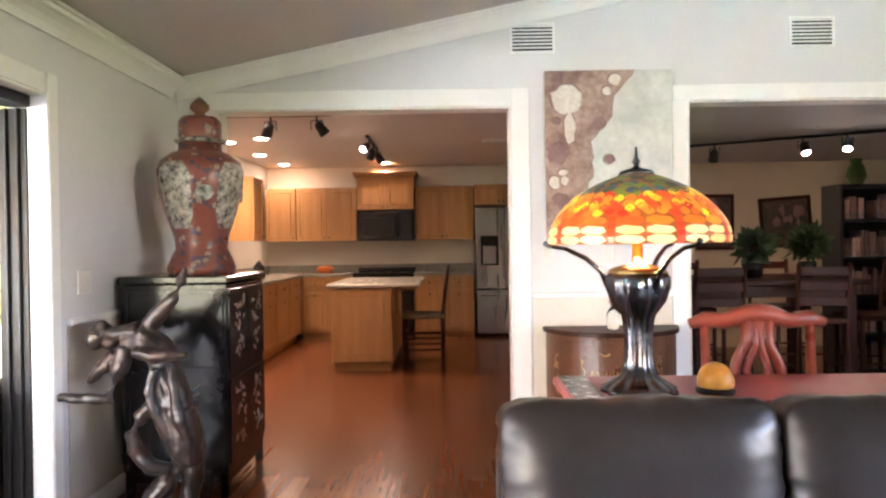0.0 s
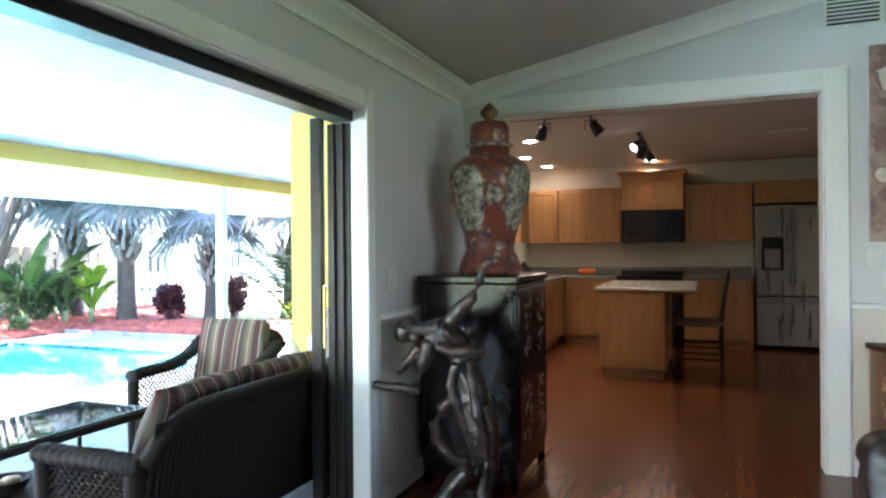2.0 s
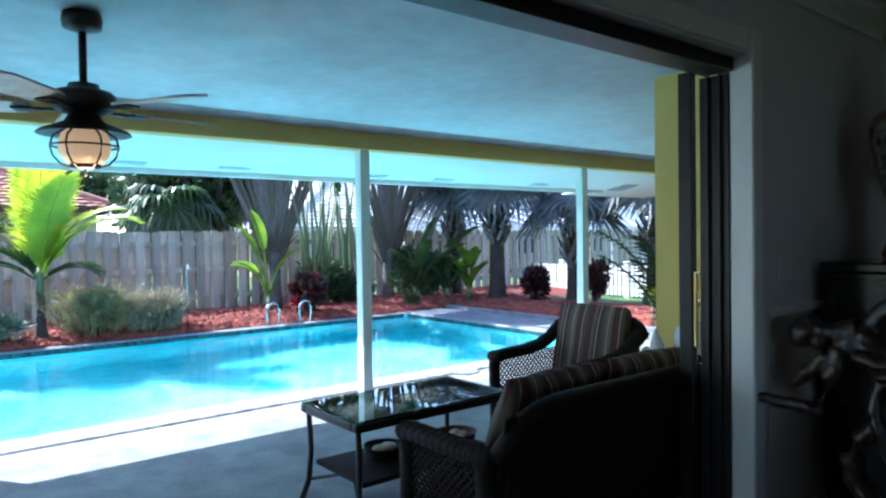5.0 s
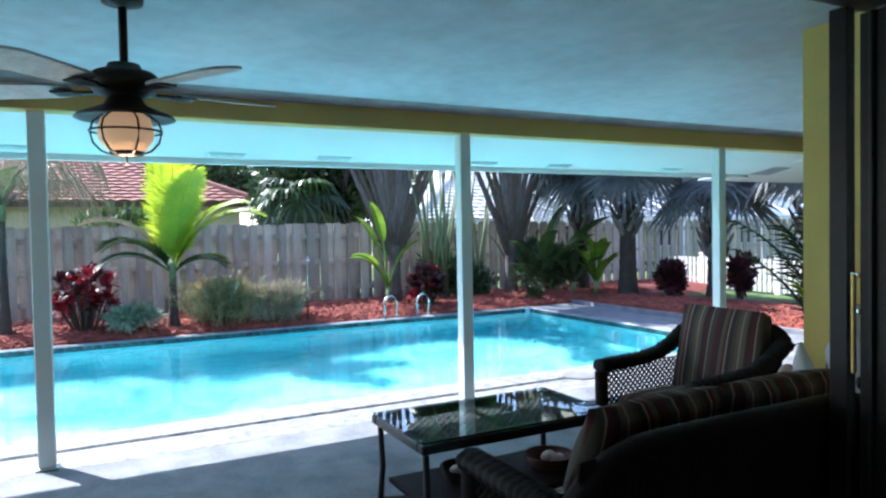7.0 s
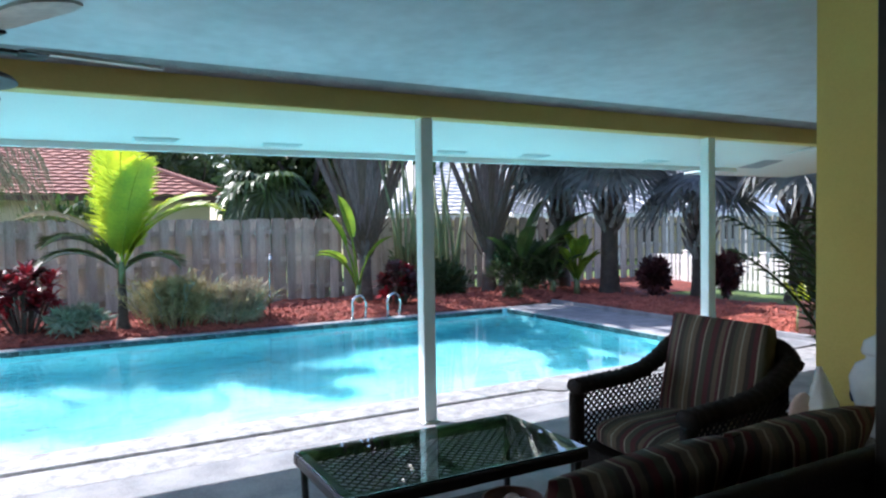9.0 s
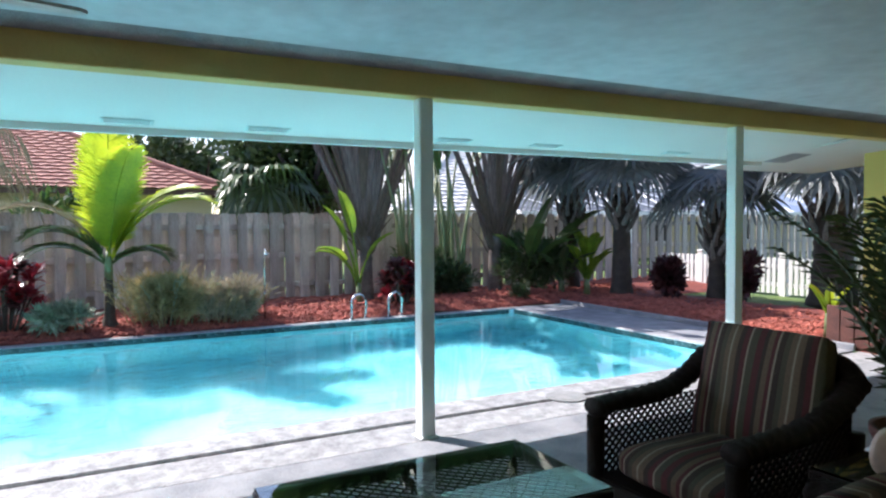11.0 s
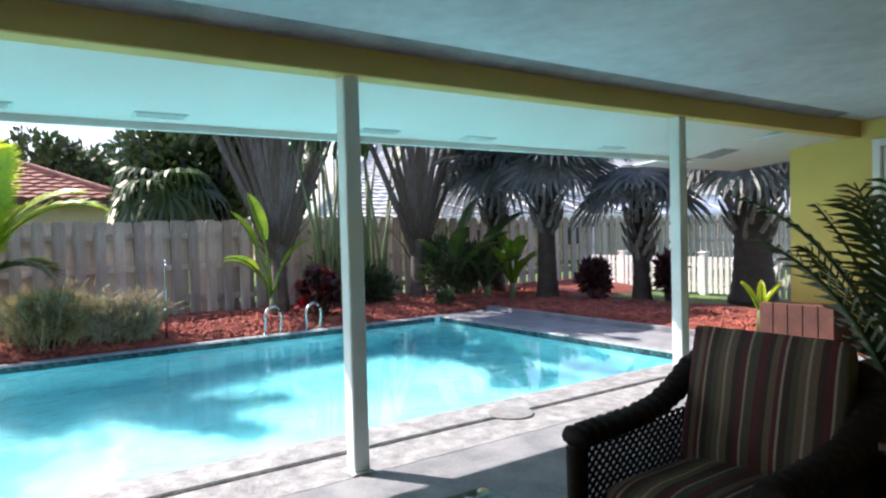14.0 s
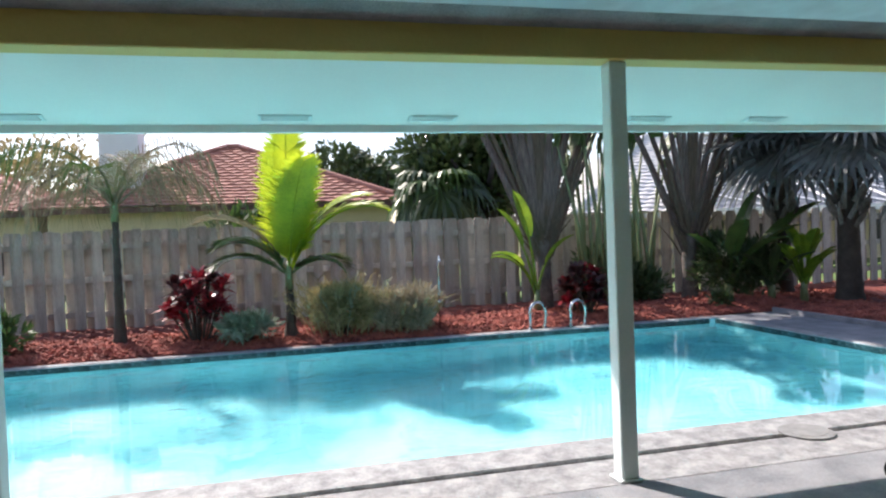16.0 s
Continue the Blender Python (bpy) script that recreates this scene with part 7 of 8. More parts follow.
def statue():
    """A leaning bronze form in blown drapery, one arm flung up and one held out, as one closed mesh."""
    bm = bmesh.new()
    limbs = [
        # raised arm and hand
        ([(-1.22, 3.20, 0.92), (-1.165, 3.19, 0.985), (-1.10, 3.18, 1.045), (-1.065, 3.18, 1.12), (-1.045, 3.18, 1.185)], [0.042, 0.036, 0.028, 0.02, 0.011]),
        # neck, shoulders, torso
        ([(-1.40, 3.19, 0.885), (-1.33, 3.20, 0.89), (-1.26, 3.20, 0.895)], [0.030, 0.036, 0.055]),
        ([(-1.33, 3.20, 0.83), (-1.24, 3.20, 0.865), (-1.17, 3.20, 0.80), (-1.15, 3.20, 0.72), (-1.12, 3.20, 0.62), (-1.10, 3.20, 0.52)], [0.045, 0.078, 0.072, 0.06, 0.075, 0.08]),
        # arm held out: upper arm down, forearm level
        ([(-1.31, 3.17, 0.83), (-1.335, 3.15, 0.73), (-1.365, 3.12, 0.615), (-1.46, 3.10, 0.62), (-1.575, 3.08, 0.632)], [0.040, 0.036, 0.030, 0.025, 0.016]),
        # arm across the chest
        ([(-1.25, 3.13, 0.82), (-1.17, 3.10, 0.80), (-1.09, 3.10, 0.81), (-1.02, 3.12, 0.80)], [0.03, 0.028, 0.025, 0.016]),
        # legs in the drapery, foot pointing to the wall
        ([(-1.10, 3.20, 0.54), (-1.07, 3.20, 0.43), (-1.055, 3.19, 0.32), (-1.13, 3.17, 0.24), (-1.20, 3.15, 0.16), (-1.26, 3.14, 0.08)], [0.085, 0.085, 0.07, 0.05, 0.042, 0.04]),
        ([(-1.08, 3.24, 0.50), (-1.05, 3.26, 0.35), (-1.06, 3.27, 0.20), (-1.09, 3.26, 0.07)], [0.06, 0.05, 0.045, 0.04]),
        # loose cloth
        ([(-1.17, 3.14, 0.60), (-1.235, 3.12, 0.53), (-1.265, 3.12, 0.46), (-1.26, 3.13, 0.39), (-1.20, 3.14, 0.31), (-1.12, 3.16, 0.29)], [0.02, 0.035, 0.028, 0.034, 0.036, 0.03]),
        ([(-1.17, 3.13, 0.74), (-1.19, 3.12, 0.64), (-1.16, 3.12, 0.54), (-1.12, 3.13, 0.44)], [0.018, 0.022, 0.022, 0.016]),
        ([(-1.10, 3.13, 0.76), (-1.08, 3.12, 0.64), (-1.06, 3.12, 0.52), (-1.03, 3.14, 0.42)], [0.014, 0.02, 0.024, 0.018]),
        ([(-1.36, 3.17, 0.80), (-1.42, 3.16, 0.74), (-1.47, 3.15, 0.68)], [0.03, 0.03, 0.012]),
    ]
    for p, r in limbs:
        tube(bm, p, r, 12)
    for c, r in (((-1.45, 3.19, 0.885), 0.048), ((-1.462, 3.18, 0.86), 0.04), ((-1.43, 3.20, 0.905), 0.046), ((-1.40, 3.20, 0.85), 0.035)):
        bmesh.ops.create_icosphere(bm, subdivisions=2, radius=r, matrix=Matrix.Translation(c))
    lathe(bm, [(0.17, 0.0), (0.17, 0.05), (0.15, 0.075), (0.12, 0.10)], 24, -1.15, 3.19)
    ob = solid("statue", bm, M["bronze"], "dark bronze statue leaning with a raised arm and blown drapery", "statue", smooth=True)
    rm = ob.modifiers.new("remesh", "REMESH")
    rm.mode, rm.voxel_size, rm.use_smooth_shade = "VOXEL", 0.007, True
    tex = bpy.data.textures.new("cast_folds", "CLOUDS")
    tex.noise_scale = 0.055
    dp = ob.modifiers.new("folds", "DISPLACE")
    dp.texture, dp.strength, dp.mid_level = tex, 0.018, 0.42
statue()

# ---- sofa, table, lamp ----
def leather_cushion(sx, sy, sz):
    """A stuffed leather cushion: nearly square edges, gathers along the top seam and puckers at the ends."""
    bm = rounded_box(sx, sy, sz, 0.02, 9)
    bmesh.ops.subdivide_edges(bm, edges=bm.edges[:], cuts=1, use_grid_fill=True)
    for v in bm.verts:
        u, t, h = v.co.x / (sx / 2), v.co.y / (sy / 2), v.co.z
        near_top, near_end = max(0, t - 0.35) / 0.65, max(0, abs(u) - 0.72) / 0.28
        gather = near_top * (0.5 + noise.noise(Vector((v.co.x * 4, 0, 3)))) * noise.noise(Vector((v.co.x * 24 + 5 * t, t * 2, h * 3)))
        pucker = near_end * noise.noise(Vector((u * 3, v.co.y * 38, h * 5)))
        v.co += v.co.normalized() * (0.018 * gather + 0.014 * pucker + 0.006 * noise.noise(v.co * 6))
    return bm



sf = thing("leather_sofa", pose(0.265, 1.28, -0.015), "dark brown leather sofa with plump back cushions", "sofa")
part("base", B((0.0, 0.0, 0.06, 2.42, 0.92, 0.30), bevel=0.03), M["leather"], sf)
part("back_frame", B((0.0, 0.84, 0.30, 2.42, 0.98, 0.70), bevel=0.03), M["leather"], sf)
for k in range(3):
    c = part("back_cushion", leather_cushion(0.80, 0.47, 0.22), M["leather"], sf, "plump creased leather back cushion", True)
    c.matrix_basis = pose(0.405 + k * 0.805, 0.86, 0.595, 82, 0, 0)
    c = part("seat_cushion", rounded_box(0.80, 0.74, 0.18, 0.02), M["leather"], sf, smooth=True)
    c.matrix_basis = pose(0.405 + k * 0.805, 0.40, 0.38)
for x in (0.1, 2.32):
    for y in (0.1, 0.85):
        part("foot", lathe(bmesh.new(), [(0.025, 0), (0.03, 0.06)], 12, x, y), M["darkwood"], sf)

tb = thing("console_table", pose(0.52, 2.34, 0), "long sofa table with a red top", "table")
part("tabletop", B((0.0, 0, 0.725, 2.3, 0.44, 0.757), bevel=0.008), M["redcloth"], tb, "glossy red tabletop")
part("runner", B((0.02, 0.01, 0.7585, 0.12, 0.43, 0.7605)), M["stone"], tb, "grey edge strip of the top")
for x in (0.05, 2.2):
    for y in (0.04, 0.36):
        part("leg", B((x, y, 0, x + 0.05, y + 0.05, 0.724), bevel=0.005), M["redwood"], tb)
part("apron", B((0.06, 0.05, 0.64, 2.24, 0.07, 0.724), (0.06, 0.37, 0.64, 2.24, 0.39, 0.724)), M["redwood"], tb)


def shade_glass(name, a, b, strength):
    m = bpy.data.materials.new(name)
    m.use_nodes = True
    n, l = m.node_tree.nodes, m.node_tree.links
    p = n["Principled BSDF"]
    oi, rp = n.new("ShaderNodeObjectInfo"), n.new("ShaderNodeValToRGB")
    tc, nz, mx = n.new("ShaderNodeTexCoord"), n.new("ShaderNodeTexNoise"), n.new("ShaderNodeMath")
    nz.inputs["Scale"].default_value = 18
    mx.operation = "MULTIPLY_ADD"
    mx.inputs[1].default_value = 0.5
    l.new(tc.outputs["Object"], nz.inputs["Vector"]), l.new(nz.outputs["Fac"], mx.inputs[0]), l.new(oi.outputs["Random"], mx.inputs[2])
    l.new(mx.outputs[0], rp.inputs[0])
    rp.color_ramp.elements[0].color, rp.color_ramp.elements[1].color = (*a, 1), (*b, 1)
    rp.color_ramp.elements[0].position, rp.color_ramp.elements[1].position = 0.3, 1.1
    l.new(rp.outputs[0], p.inputs["Base Color"]), l.new(rp.outputs[0], p.inputs["Emission Color"])
    p.inputs["Emission Strength"].default_value, p.inputs["Roughness"].default_value = strength, 0.3
    return m


GL = 0.0078
SG = [shade_glass("lit_cream_glass", (1.0, 0.46, 0.14), (1.0, 0.66, 0.28), GL), shade_glass("lit_orange_glass", (1.0, 0.10, 0.015), (1.0, 0.30, 0.03), GL * 0.8), shade_glass("green_blue_glass", (0.03, 0.06, 0.05), (0.22, 0.28, 0.03), GL * 0.3), shade_glass("lit_red_glass", (0.7, 0.02, 0.01), (1.0, 0.10, 0.02), GL * 0.7), shade_glass("lit_yellow_glass", (1.0, 0.45, 0.02), (1.0, 0.70, 0.05), GL * 0.9), shade_glass("blue_glass", (0.03, 0.07, 0.16), (0.10, 0.20, 0.22), GL * 0.3), shade_glass("brown_glass", (0.05, 0.03, 0.02), (0.12, 0.07, 0.03), GL * 0.15)]


def stained_glass_lamp():
    ob = thing("stained_glass_lamp", pose(0.775, 2.50, 0.758), "stained glass dragonfly table lamp with a bronze base, lit", "table lamp")
    prof = [(0.298, 0.505), (0.300, 0.53), (0.292, 0.565), (0.272, 0.60), (0.243, 0.635), (0.205, 0.67), (0.155, 0.70), (0.10, 0.725), (0.055, 0.74)]
    shade = part("shade", lathe(bmesh.new(), [(r - 0.004, z) for r, z in prof], 64), shade_glass("amber_leaded_backing", (0.30, 0.05, 0.01), (0.45, 0.11, 0.02), GL * 0.3), ob, "domed leaded glass shade", True)
    zs, rs = [q[1] for q in prof], [q[0] for q in prof]

    def glass_piece(outline, mt):
        """One piece on the dome, from its outline in turns and heights."""
        bm = bmesh.new()
        bm.faces.new([bm.verts.new(((np.interp(z, zs, rs) + 0.0015) * math.cos(6.28318 * u), (np.interp(z, zs, rs) + 0.0015) * math.sin(6.28318 * u), z)) for u, z in outline])
        part("glass_piece", bm, mt, shade)

    # dragonflies: a red body with long pale wings at each side
    for k in range(9):
        u0, w = k / 9, 1 / 9
        for j in range(4):
            z = 0.507 + 0.022 * j
            glass_piece([(u0 - 0.006, z), (u0 + 0.006, z), (u0 + 0.007, z + 0.019), (u0 - 0.007, z + 0.019)], SG[3])
        for za, zb, mt in ((0.506, 0.5335, SG[0]), (0.5345, 0.5625, SG[0]), (0.5635, 0.592, SG[1])):
            for h in range(2):
                ua, ub = u0 + 0.0075 + h * 0.0485, u0 + 0.0545 + h * 0.0485
                m1, d = (za + zb) / 2, random.uniform(0.002, 0.006)
                glass_piece([(ua, m1 - 0.006), (ua + 0.012, za + d * 0.4), (ub - 0.012, za), (ub, m1 - 0.004), (ub - 0.006, zb - d), (ua + 0.014, zb), (ua, m1 + 0.006)], mt)
    # petals set like scales above the wings, then leaves of olive and blue glass
    for row, (z, dz, n, kinds) in enumerate(((0.590, 0.026, 44, (1, 3, 1, 4)), (0.605, 0.026, 44, (1, 1, 3, 4)), (0.620, 0.026, 42, (4, 1, 3, 1)), (0.635, 0.025, 38, (1, 4, 3, 1)), (0.650, 0.024, 34, (1, 4, 2, 3)), (0.665, 0.023, 28, (2, 4, 5, 2)), (0.680, 0.022, 22, (2, 5, 2, 6)), (0.695, 0.020, 18, (2, 5, 6)), (0.710, 0.018, 14, (6, 2)), (0.724, 0.013, 11, (6,)))):
        for k in range(n):
            c, w = (k + 0.5 * (row % 2) + random.uniform(-0.12, 0.12)) / n, 0.50 / n * random.uniform(0.85, 1.1)
            zz = z + random.uniform(-0.004, 0.004)
            glass_piece([(c, zz), (c + w * 0.8, zz + dz * 0.25), (c + w, zz + dz * 0.5), (c + w * 0.6, zz + dz * 0.85), (c, zz + dz), (c - w * 0.6, zz + dz * 0.85), (c - w, zz + dz * 0.5), (c - w * 0.8, zz + dz * 0.25)], SG[random.choice(kinds)])
    part("cap", lathe(bmesh.new(), [(0.062, 0.738), (0.055, 0.752), (0.02, 0.762), (0.008, 0.77), (0.014, 0.785), (0.006, 0.80), (0.003, 0.835)], 20), M["bluevase"], ob, "bronze cap with a spire finial", True)
    part("base", lathe(bmesh.new(), [(0.125, 0.0), (0.125, 0.012), (0.10, 0.03), (0.06, 0.055), (0.047, 0.10), (0.046, 0.20), (0.055, 0.26), (0.09, 0.31), (0.105, 0.36), (0.105, 0.39), (0.095, 0.405), (0.04, 0.41)], 60, flutes=0.055), M["bluevase"], ob, "dark fluted urn base", True)
    part("socket", lathe(bmesh.new(), [(0.10, 0.406), (0.09, 0.42), (0.04, 0.435), (0.018, 0.44), (0.018, 0.54)], 20), M["brass"], ob, "lit brass collar", True)
    for k in range(3):
        a = radians(200 + 120 * k - 30)
        pts = [(0.10, 0.36), (0.12, 0.41), (0.17, 0.455), (0.24, 0.49), (0.30, 0.50), (0.315, 0.515)]
        part("arm", tube(bmesh.new(), [(r * math.cos(a), r * math.sin(a), z) for r, z in pts], [0.011, 0.009, 0.008, 0.007, 0.007, 0.010], 8), M["bluevase"], ob, "curved bronze arm", True)


stained_glass_lamp()
lamp("table_lamp_bulb", "POINT", (0.775, 2.50, 1.23), 0.75 * LAMPS, AMBER, 0.05)
bl = thing("amber_ornament", pose(1.02, 2.46, 0.758), "round amber glass ornament on a small dark stand", "ornament")
part("stand", lathe(bmesh.new(), [(0.06, 0), (0.065, 0.012), (0.045, 0.024)], 20), M["black"], bl)
part("ball", lathe(bmesh.new(), [(0.056, 0.022), (0.060, 0.030), (0.058, 0.052), (0.048, 0.078), (0.030, 0.096), (0.008, 0.104)], 28), M["amber"], bl, "ribbed amber dome", True)


def red_chair():
    ob = thing("red_chair", pose(1.22, 2.72, 0), "red lacquered chair with a pierced splat back", "chair")
    for x in (0.03, 0.49):
        part("back_post", tube(bmesh.new(), ((x, 0.45, 0), (x, 0.43, 0.45), (x, 0.455, 0.90)), [0.02, 0.024, 0.02], 8), M["redwood"], ob, smooth=True)
        part("front_leg", tube(bmesh.new(), ((x, 0.04, 0), (x, 0.04, 0.44)), [0.018, 0.026], 8), M["redwood"], ob, smooth=True)
    pts = [(-0.035, 0.455, 0.905), (0.03, 0.455, 0.925), (0.12, 0.46, 0.915), (0.20, 0.462, 0.94), (0.26, 0.462, 0.952), (0.32, 0.462, 0.94), (0.40, 0.46, 0.915), (0.49, 0.455, 0.925), (0.555, 0.455, 0.905)]
    part("crest_rail", tube(bmesh.new(), pts, [0.022, 0.036, 0.036, 0.042, 0.046, 0.042, 0.036, 0.036, 0.022], 8), M["redwood"], ob, smooth=True)
    for s in (-1, 1):
        pts = [(0.26 + s * 0.05, 0.458, 0.93), (0.26 + s * 0.045, 0.456, 0.82), (0.26 + s * 0.09, 0.455, 0.74), (0.26 + s * 0.11, 0.453, 0.66), (0.26 + s * 0.06, 0.45, 0.58), (0.26 + s * 0.05, 0.44, 0.46)]
        part("splat", tube(bmesh.new(), pts, [0.03, 0.027, 0.024, 0.025, 0.024, 0.028], 7), M["redwood"], ob, smooth=True)
        pts = [(0.26 + s * 0.012, 0.458, 0.93), (0.26 + s * 0.012, 0.456, 0.80), (0.26 + s * 0.05, 0.455, 0.70), (0.26 + s * 0.01, 0.452, 0.60)]
        part("splat", tube(bmesh.new(), pts, [0.022, 0.022, 0.018, 0.02], 7), M["redwood"], ob, smooth=True)
    part("seat", B((0.0, 0.02, 0.42, 0.52, 0.47, 0.465), bevel=0.015), M["redwood"], ob)
    return ob


red_chair()


def marquetry(name, dark, light):
    """Walnut with pale curling inlay lines."""
    m = mat(name, dark, tuple(c * 0.55 for c in dark), 0.28, 0, 5, 40, 0.04)
    n, l = m.node_tree.nodes, m.node_tree.links
    p = n["Principled BSDF"]
    src = p.inputs["Base Color"].links[0].from_socket
    tc, wv, rp, mx = n.new("ShaderNodeTexCoord"), n.new("ShaderNodeTexWave"), n.new("ShaderNodeValToRGB"), n.new("ShaderNodeMix")
    wv.inputs["Scale"].default_value, wv.inputs["Distortion"].default_value, wv.inputs["Detail"].default_value = 9, 14, 1
    rp.color_ramp.elements[0].position, rp.color_ramp.elements[1].position = 0.80, 0.92
    mx.data_type = "RGBA"
    mx.inputs[7].default_value = (*light, 1)
    l.new(tc.outputs["Object"], wv.inputs["Vector"]), l.new(wv.outputs["Fac"], rp.inputs[0]), l.new(rp.outputs[0], mx.inputs[0]), l.new(src, mx.inputs[6]), l.new(mx.outputs[2], p.inputs["Base Color"])
    return m


M["marquetry"] = marquetry("walnut_marquetry", (0.13, 0.05, 0.022), (0.36, 0.19, 0.075))


def demilune_chest():
    ob = thing("demilune_chest", pose(1.13, YN - 0.04, 0), "half-round inlaid walnut chest with drawers", "chest")
    def half(r, ry, z0, z1, n=24):
        bm = bmesh.new()
        lo = [bm.verts.new((r * math.cos(t), -ry * math.sin(t), z0)) for t in np.linspace(0, math.pi, n + 1)]
        hi = [bm.verts.new((v.co.x, v.co.y, z1)) for v in lo]
        bm.faces.new(lo), bm.faces.new(hi[::-1])
        for i in range(n):
            bm.faces.new((lo[i], hi[i], hi[i + 1], lo[i + 1]))
        bm.faces.new((lo[-1], hi[-1], hi[0], lo[0]))
        return bm
    part("body", half(0.40, 0.36, 0.12, 0.715), M["walnut"], ob, smooth=False)
    part("top", half(0.42, 0.38, 0.717, 0.745), M["darkwood"], ob, "polished dark top")
    for z in (0.16, 0.36, 0.54):
        bm = bmesh.new()
        n = 14
        g = [[bm.verts.new((0.404 * math.cos(t), -0.364 * math.sin(t), zz)) for t in np.linspace(1.05, 2.09, n + 1)] for zz in (z, z + 0.16)]
        for i in range(n):
            bm.faces.new((g[0][i], g[0][i + 1], g[1][i + 1], g[1][i]))
        d = part("drawer", bm, M["walnut" if z > 0.5 else "marquetry"], ob)
        for t in (1.3, 1.84):
            part("pull", tube(bmesh.new(), [(0.415 * math.cos(t + u), -0.375 * math.sin(t + u), z + 0.09 - 0.02 * math.cos(u * 20)) for u in np.linspace(-0.07, 0.07, 7)], 0.005, 6), M["brass"], d)
    for t in (0.45, 1.0, 2.14, 2.7):
        part("foot", tube(bmesh.new(), ((0.37 * math.cos(t), -0.33 * math.sin(t), 0), (0.37 * math.cos(t), -0.33 * math.sin(t), 0.12)), [0.015, 0.025], 8), M["walnut"], ob)
        bm = bmesh.new()
        g = [[bm.verts.new((0.402 * math.cos(t + u), -0.362 * math.sin(t + u), zz)) for u in (-0.06, -0.02, 0.02, 0.06)] for zz in (0.2, 0.6)]
        for i in range(3):
            bm.faces.new((g[0][i], g[0][i + 1], g[1][i + 1], g[1][i]))
        part("inlay_band", bm, M["marquetry"], ob, "light marquetry band")


demilune_chest()
bt = thing("glass_bottle", pose(1.11, 4.28, 0.746), "small clear glass bottle with a red stopper on the chest", "bottle")
part("bottle", lathe(bmesh.new(), [(0.034, 0), (0.038, 0.01), (0.038, 0.09), (0.03, 0.115), (0.014, 0.13), (0.014, 0.15)], 20), M["clear"], bt, smooth=True)
part("stopper", lathe(bmesh.new(), [(0.014, 0.151), (0.022, 0.158), (0.022, 0.19), (0.012, 0.198)], 16), M["redwood"], bt, "red stopper", True)

# ---- dining room ----
def bar_stool(m):
    ob = thing("dining_chair", m, "tall dark wooden chair with slatted back", "chair", "chairs round the dark table")
    for x in (0.0, 0.38):
        part("back_post", tube(bmesh.new(), ((x, 0, 0), (x, 0, 0.62), (x, 0.05, 1.08)), 0.019, 8), M["darkwood"], ob, smooth=True)
        part("leg", tube(bmesh.new(), ((x, -0.38, 0), (x, -0.38, 0.62)), 0.019, 8), M["darkwood"], ob, smooth=True)
        part("stretcher", tube(bmesh.new(), ((x, 0, 0.25), (x, -0.38, 0.25)), 0.011, 6), M["darkwood"], ob)
    part("seat", B((-0.02, -0.4, 0.60, 0.40, 0.02, 0.645), bevel=0.01), M["darkwood"], ob)
    for z in (0.78, 0.90, 1.02):
        part("slat", B((0.0, 0.015 + (z - 0.78) * 0.11, z - 0.035, 0.38, 0.03 + (z - 0.78) * 0.11, z + 0.035), bevel=0.004), M["darkwood"], ob)
    part("footrest", tube(bmesh.new(), ((0, -0.38, 0.3), (0.38, -0.38, 0.3)), 0.011, 6), M["darkwood"], ob)
    return ob


c0 = bar_stool(pose(2.45, 5.6, 0, 0, 0, 180))
for m in (pose(3.25, 5.55, 0, 0, 0, 175), pose(2.2, 6.9, 0), pose(3.1, 6.95, 0), pose(3.85, 6.1, 0, 0, 0, -90)):
    copy_thing(c0, m)
dt = thing("dining_table", pose(2.75, 6.2, 0), "tall dark wooden dining table", "table")
part("tabletop", B((-0.75, -0.55, 0.90, 0.75, 0.55, 0.945), bevel=0.008), M["darkwood"], dt)
for x in (-0.68, 0.60):
    for y in (-0.48, 0.40):
        part("leg", B((x, y, 0, x + 0.08, y + 0.08, 0.90), bevel=0.005), M["darkwood"], dt)
for y in (-0.46, 0.44):
    part("apron", B((-0.6, y, 0.80, 0.6, y + 0.02, 0.90)), M["darkwood"], dt)


def table_plant(x, y, h, material, label, flower=None):
    ob = thing("table_plant", pose(x, y, 0.947), label, "plant")
    part("pot", lathe(bmesh.new(), [(0.05, 0), (0.07, 0.03), (0.075, 0.12), (0.068, 0.13)], 20), M["gloss_black"], ob, "dark round pot", True)
    bm = bmesh.new()
    leaf_cloud(bm, (0, 0, 0.14 + h * 0.6), (h * 0.6, h * 0.6, h * 0.5), 420, 0.12, M and 0.4, 0.5)
    part("foliage", bm, material, ob)
    if flower:
        for k in range(5):
            bm = bmesh.new()
            bmesh.ops.create_icosphere(bm, subdivisions=2, radius=0.032, matrix=pose(random.uniform(-0.1, 0.1), random.uniform(-0.1, 0.1), 0.16 + h * random.uniform(0.5, 1)))
            part("blossom", bm, flower, ob, "dark red blossom", True)


table_plant(2.72, 6.0, 0.17, M["dark"], "red flowering pot plant on the dark table", M["redwood"])
table_plant(3.25, 6.15, 0.2, M["dark"], "bushy green pot plant on the dark table")


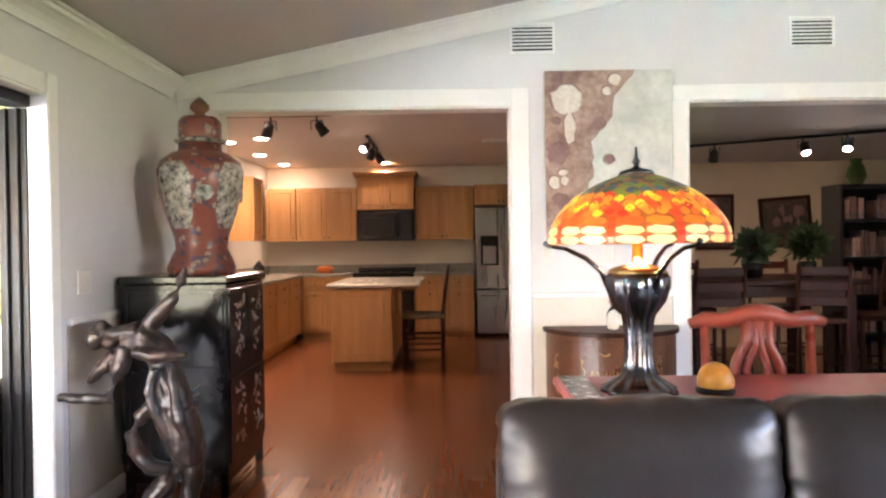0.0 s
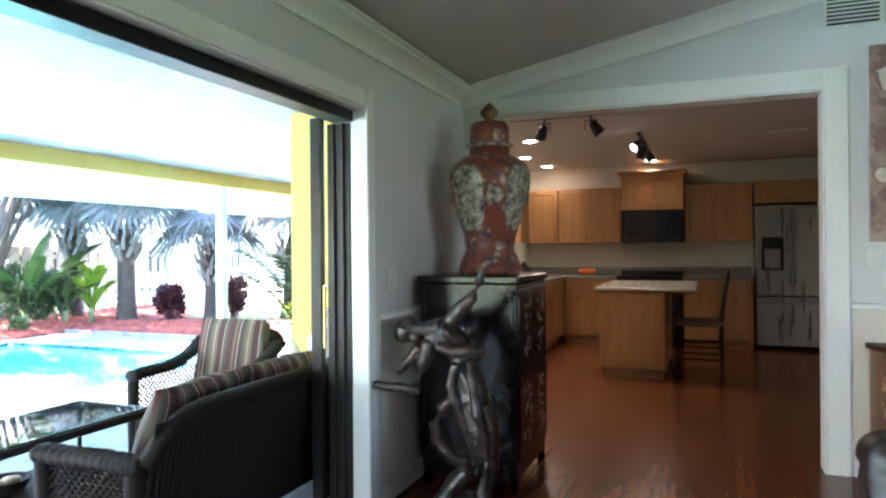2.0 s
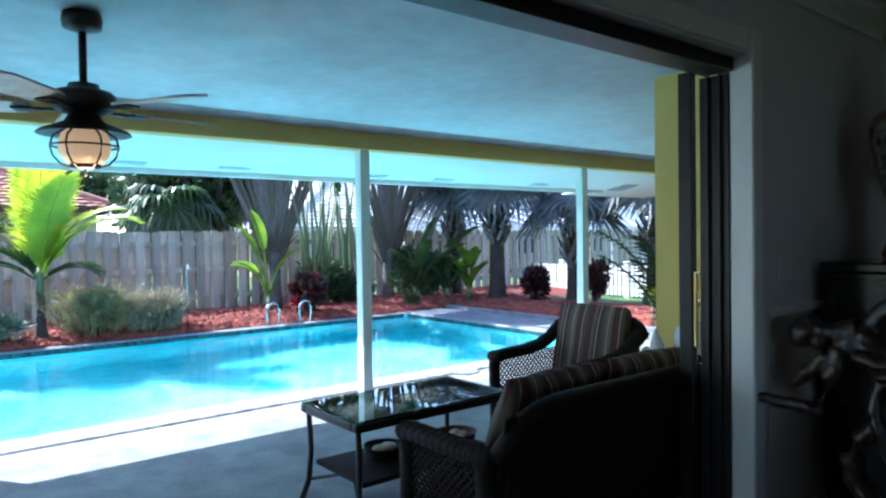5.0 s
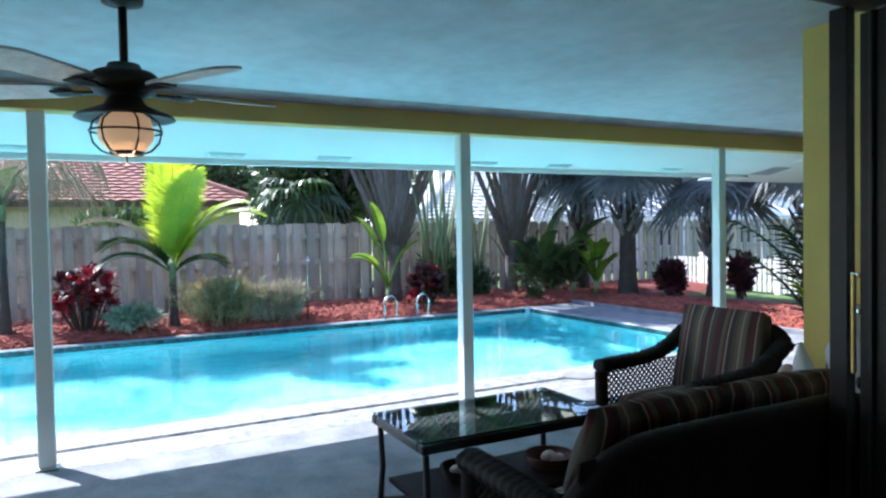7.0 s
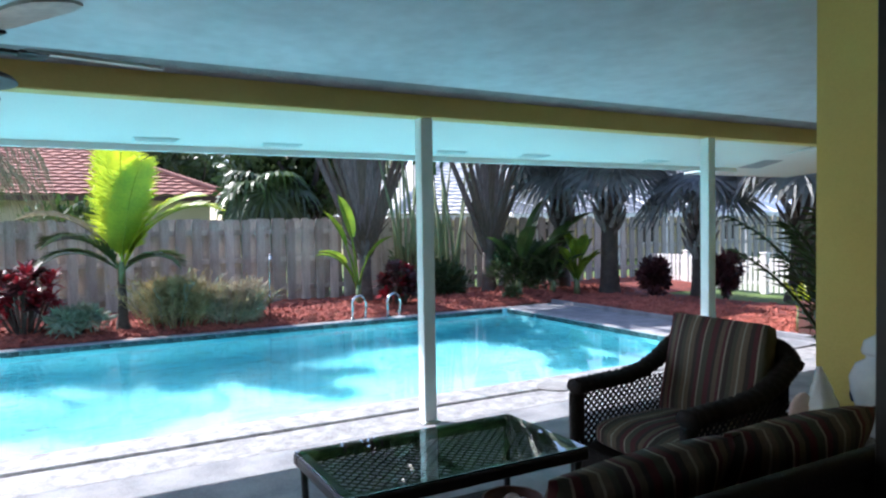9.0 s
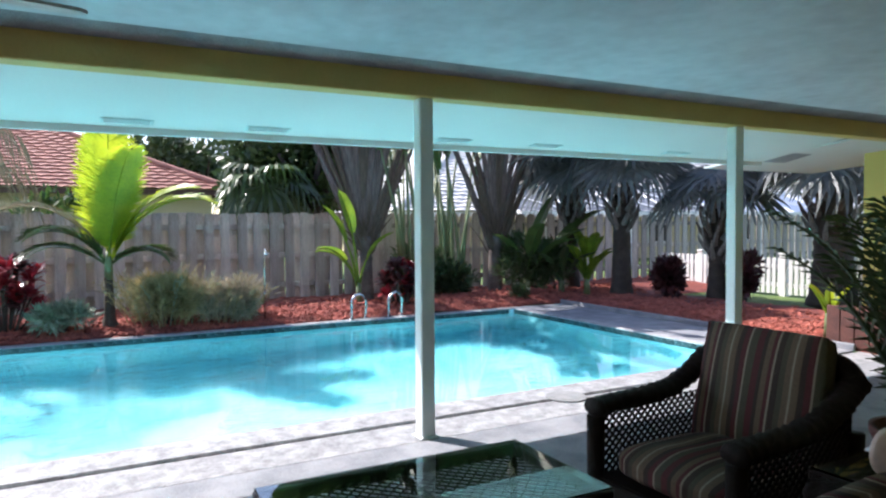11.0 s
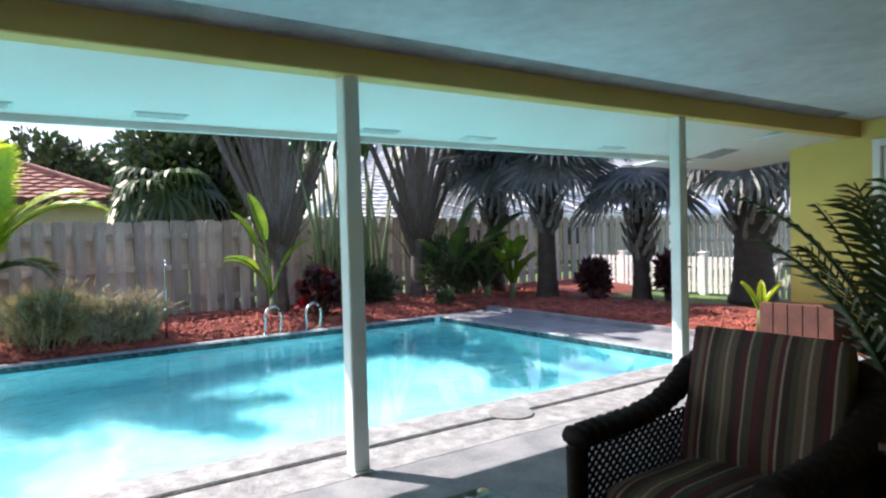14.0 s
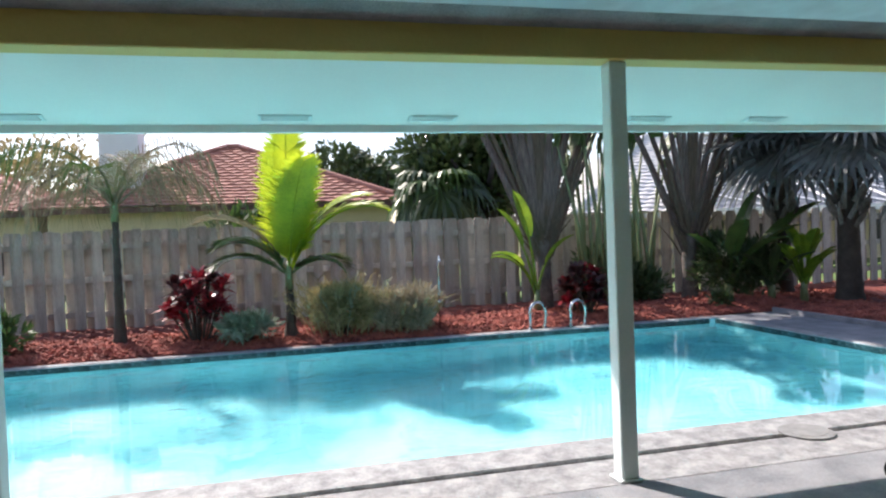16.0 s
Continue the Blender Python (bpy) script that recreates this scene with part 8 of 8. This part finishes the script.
def bookcase():
    ob = thing("bookcase", pose(3.74, 6.5, 0), "tall black bookcase filled with books and ornaments", "bookcase")
    part("side", B((0, 0, 0, 0.03, 0.32, 1.78), bevel=0.002), M["black"], ob)
    part("side", B((1.37, 0, 0, 1.40, 0.32, 1.78), bevel=0.002), M["black"], ob)
    part("back", B((0.03, 0.30, 0, 1.37, 0.32, 1.78)), M["black"], ob)
    for z in (0.04, 0.38, 0.73, 1.08, 1.43, 1.75):
        part("shelf", B((0.03, 0.0, z, 1.37, 0.30, z + 0.025), bevel=0.002), M["black"], ob)
    for z in (0.065, 0.405, 0.755, 1.105, 1.455):
        x = 0.05
        while x < 1.3:
            w = random.uniform(0.025, 0.06)
            if random.random() < 0.75:
                b = solid("book", B((0, 0, 0, w, 0.2, random.uniform(0.17, 0.25)), bevel=0.002), M["book"], "upright book on the black bookcase", "book", "books on the bookcase")
                b.matrix_basis = pose(3.74 + x, 6.53, z + 0.001)
            x += w + 0.012


bookcase()
pl = thing("green_vase", pose(3.98, 6.65, 1.776), "green glazed vase on the bookcase", "vase")
part("body", lathe(bmesh.new(), [(0.05, 0), (0.09, 0.08), (0.07, 0.17), (0.045, 0.21), (0.06, 0.25)], 20), M["green"], pl, smooth=True)
for x0, x1, z0, z1, lab, ry in ((3.05, 3.50, 1.16, 1.82, "framed picture in a dark frame on the beige wall", 0), (3.83, 4.44, 1.16, 1.76, "dark framed painting hanging crooked on the beige wall", -4)):
    ob = thing("wall_picture", pose(x0, 8.298, z0, 0, ry, 0), lab, "picture")
    w, h = x1 - x0, z1 - z0
    part("frame", B((0, -0.03, 0, 0.04, -0.001, h), (w - 0.04, -0.03, 0, w, -0.001, h), (0.04, -0.03, 0, w - 0.04, -0.001, 0.04), (0.04, -0.03, h - 0.04, w - 0.04, -0.001, h), bevel=0.003), M["darkwood"], ob)
    part("canvas", B((0.04, -0.016, 0.04, w - 0.04, -0.004, h - 0.04)), M["picture"], ob)
    bm = bmesh.new()
    for k in range(9):
        bmesh.ops.create_icosphere(bm, subdivisions=1, radius=1, matrix=pose(random.uniform(0.1, w - 0.1), -0.017, random.uniform(0.1, h - 0.1)) @ Matrix.Diagonal((random.uniform(0.02, 0.06), 0.003, random.uniform(0.03, 0.1), 1)))
    part("painted_shapes", bm, M["mauve"], ob, "painted shapes")
tk3 = thing("track_light", pose(0, 0, 0), "black dining room track light with lit spot heads", "track light")
part("track", tube(bmesh.new(), ((2.1, 6.95, 2.185), (4.5, 5.64, 2.185)), 0.014, 4), M["black"], tk3)
track_head(tk3, 2.65, 6.65, 2.135, (200, 0, 0), False)
track_head(tk3, 3.3, 6.295, 2.135, (150, 0, 0))
track_head(tk3, 3.6, 6.13, 2.135, (150, 20, 0))
lamp("dining_lamp", "SPOT", (3.3, 6.2, 2.03), 5.0 * LAMPS, WARM, 0.05, (3.2, 7.8, 1.0), 120)
lamp("dining_lamp", "SPOT", (3.6, 6.05, 2.03), 0.5 * LAMPS, WARM, 0.05, (3.4, 4.6, 0.3), 110)


# ---- floor planks, last of the setting ----
def planks():
    fl = bpy.data.objects["floor"]
    me = {}
    rest = bmesh.new()
    W = 0.088
    n = int((5.6 + 2.5) / W)
    for i in range(n):
        x = -2.5 + i * W
        y = -4.2 + random.uniform(-1.2, 0)
        while y < 9.95:
            L = random.choice((0.9, 1.2, 1.5, 1.8))
            y0, y1 = max(y, -4.2 if x > -1.6 else 4.52), min(y + L, 9.95)
            y += L
            if y1 - y0 < 0.05:
                continue
            if -1.5 < x < 0.95 and y0 > 2.6:
                key = round(y1 - y0, 4)
                if key not in me:
                    me[key] = finish("plank", B((0.0004, 0, -0.0115, W - 0.0004, key, 0.0)), M["floor"])
                o = new("plank", me[key])
                o.parent = fl
                o.location = (x, y0, 0)
            else:
                box(rest, x + 0.0007, y0 + 0.0007, -0.0115, x + W - 0.0007, y1 - 0.0007, 0.0)
    r = part("planks", rest, M["floor"], fl)
    tagged(r, kind="stuff")


planks()
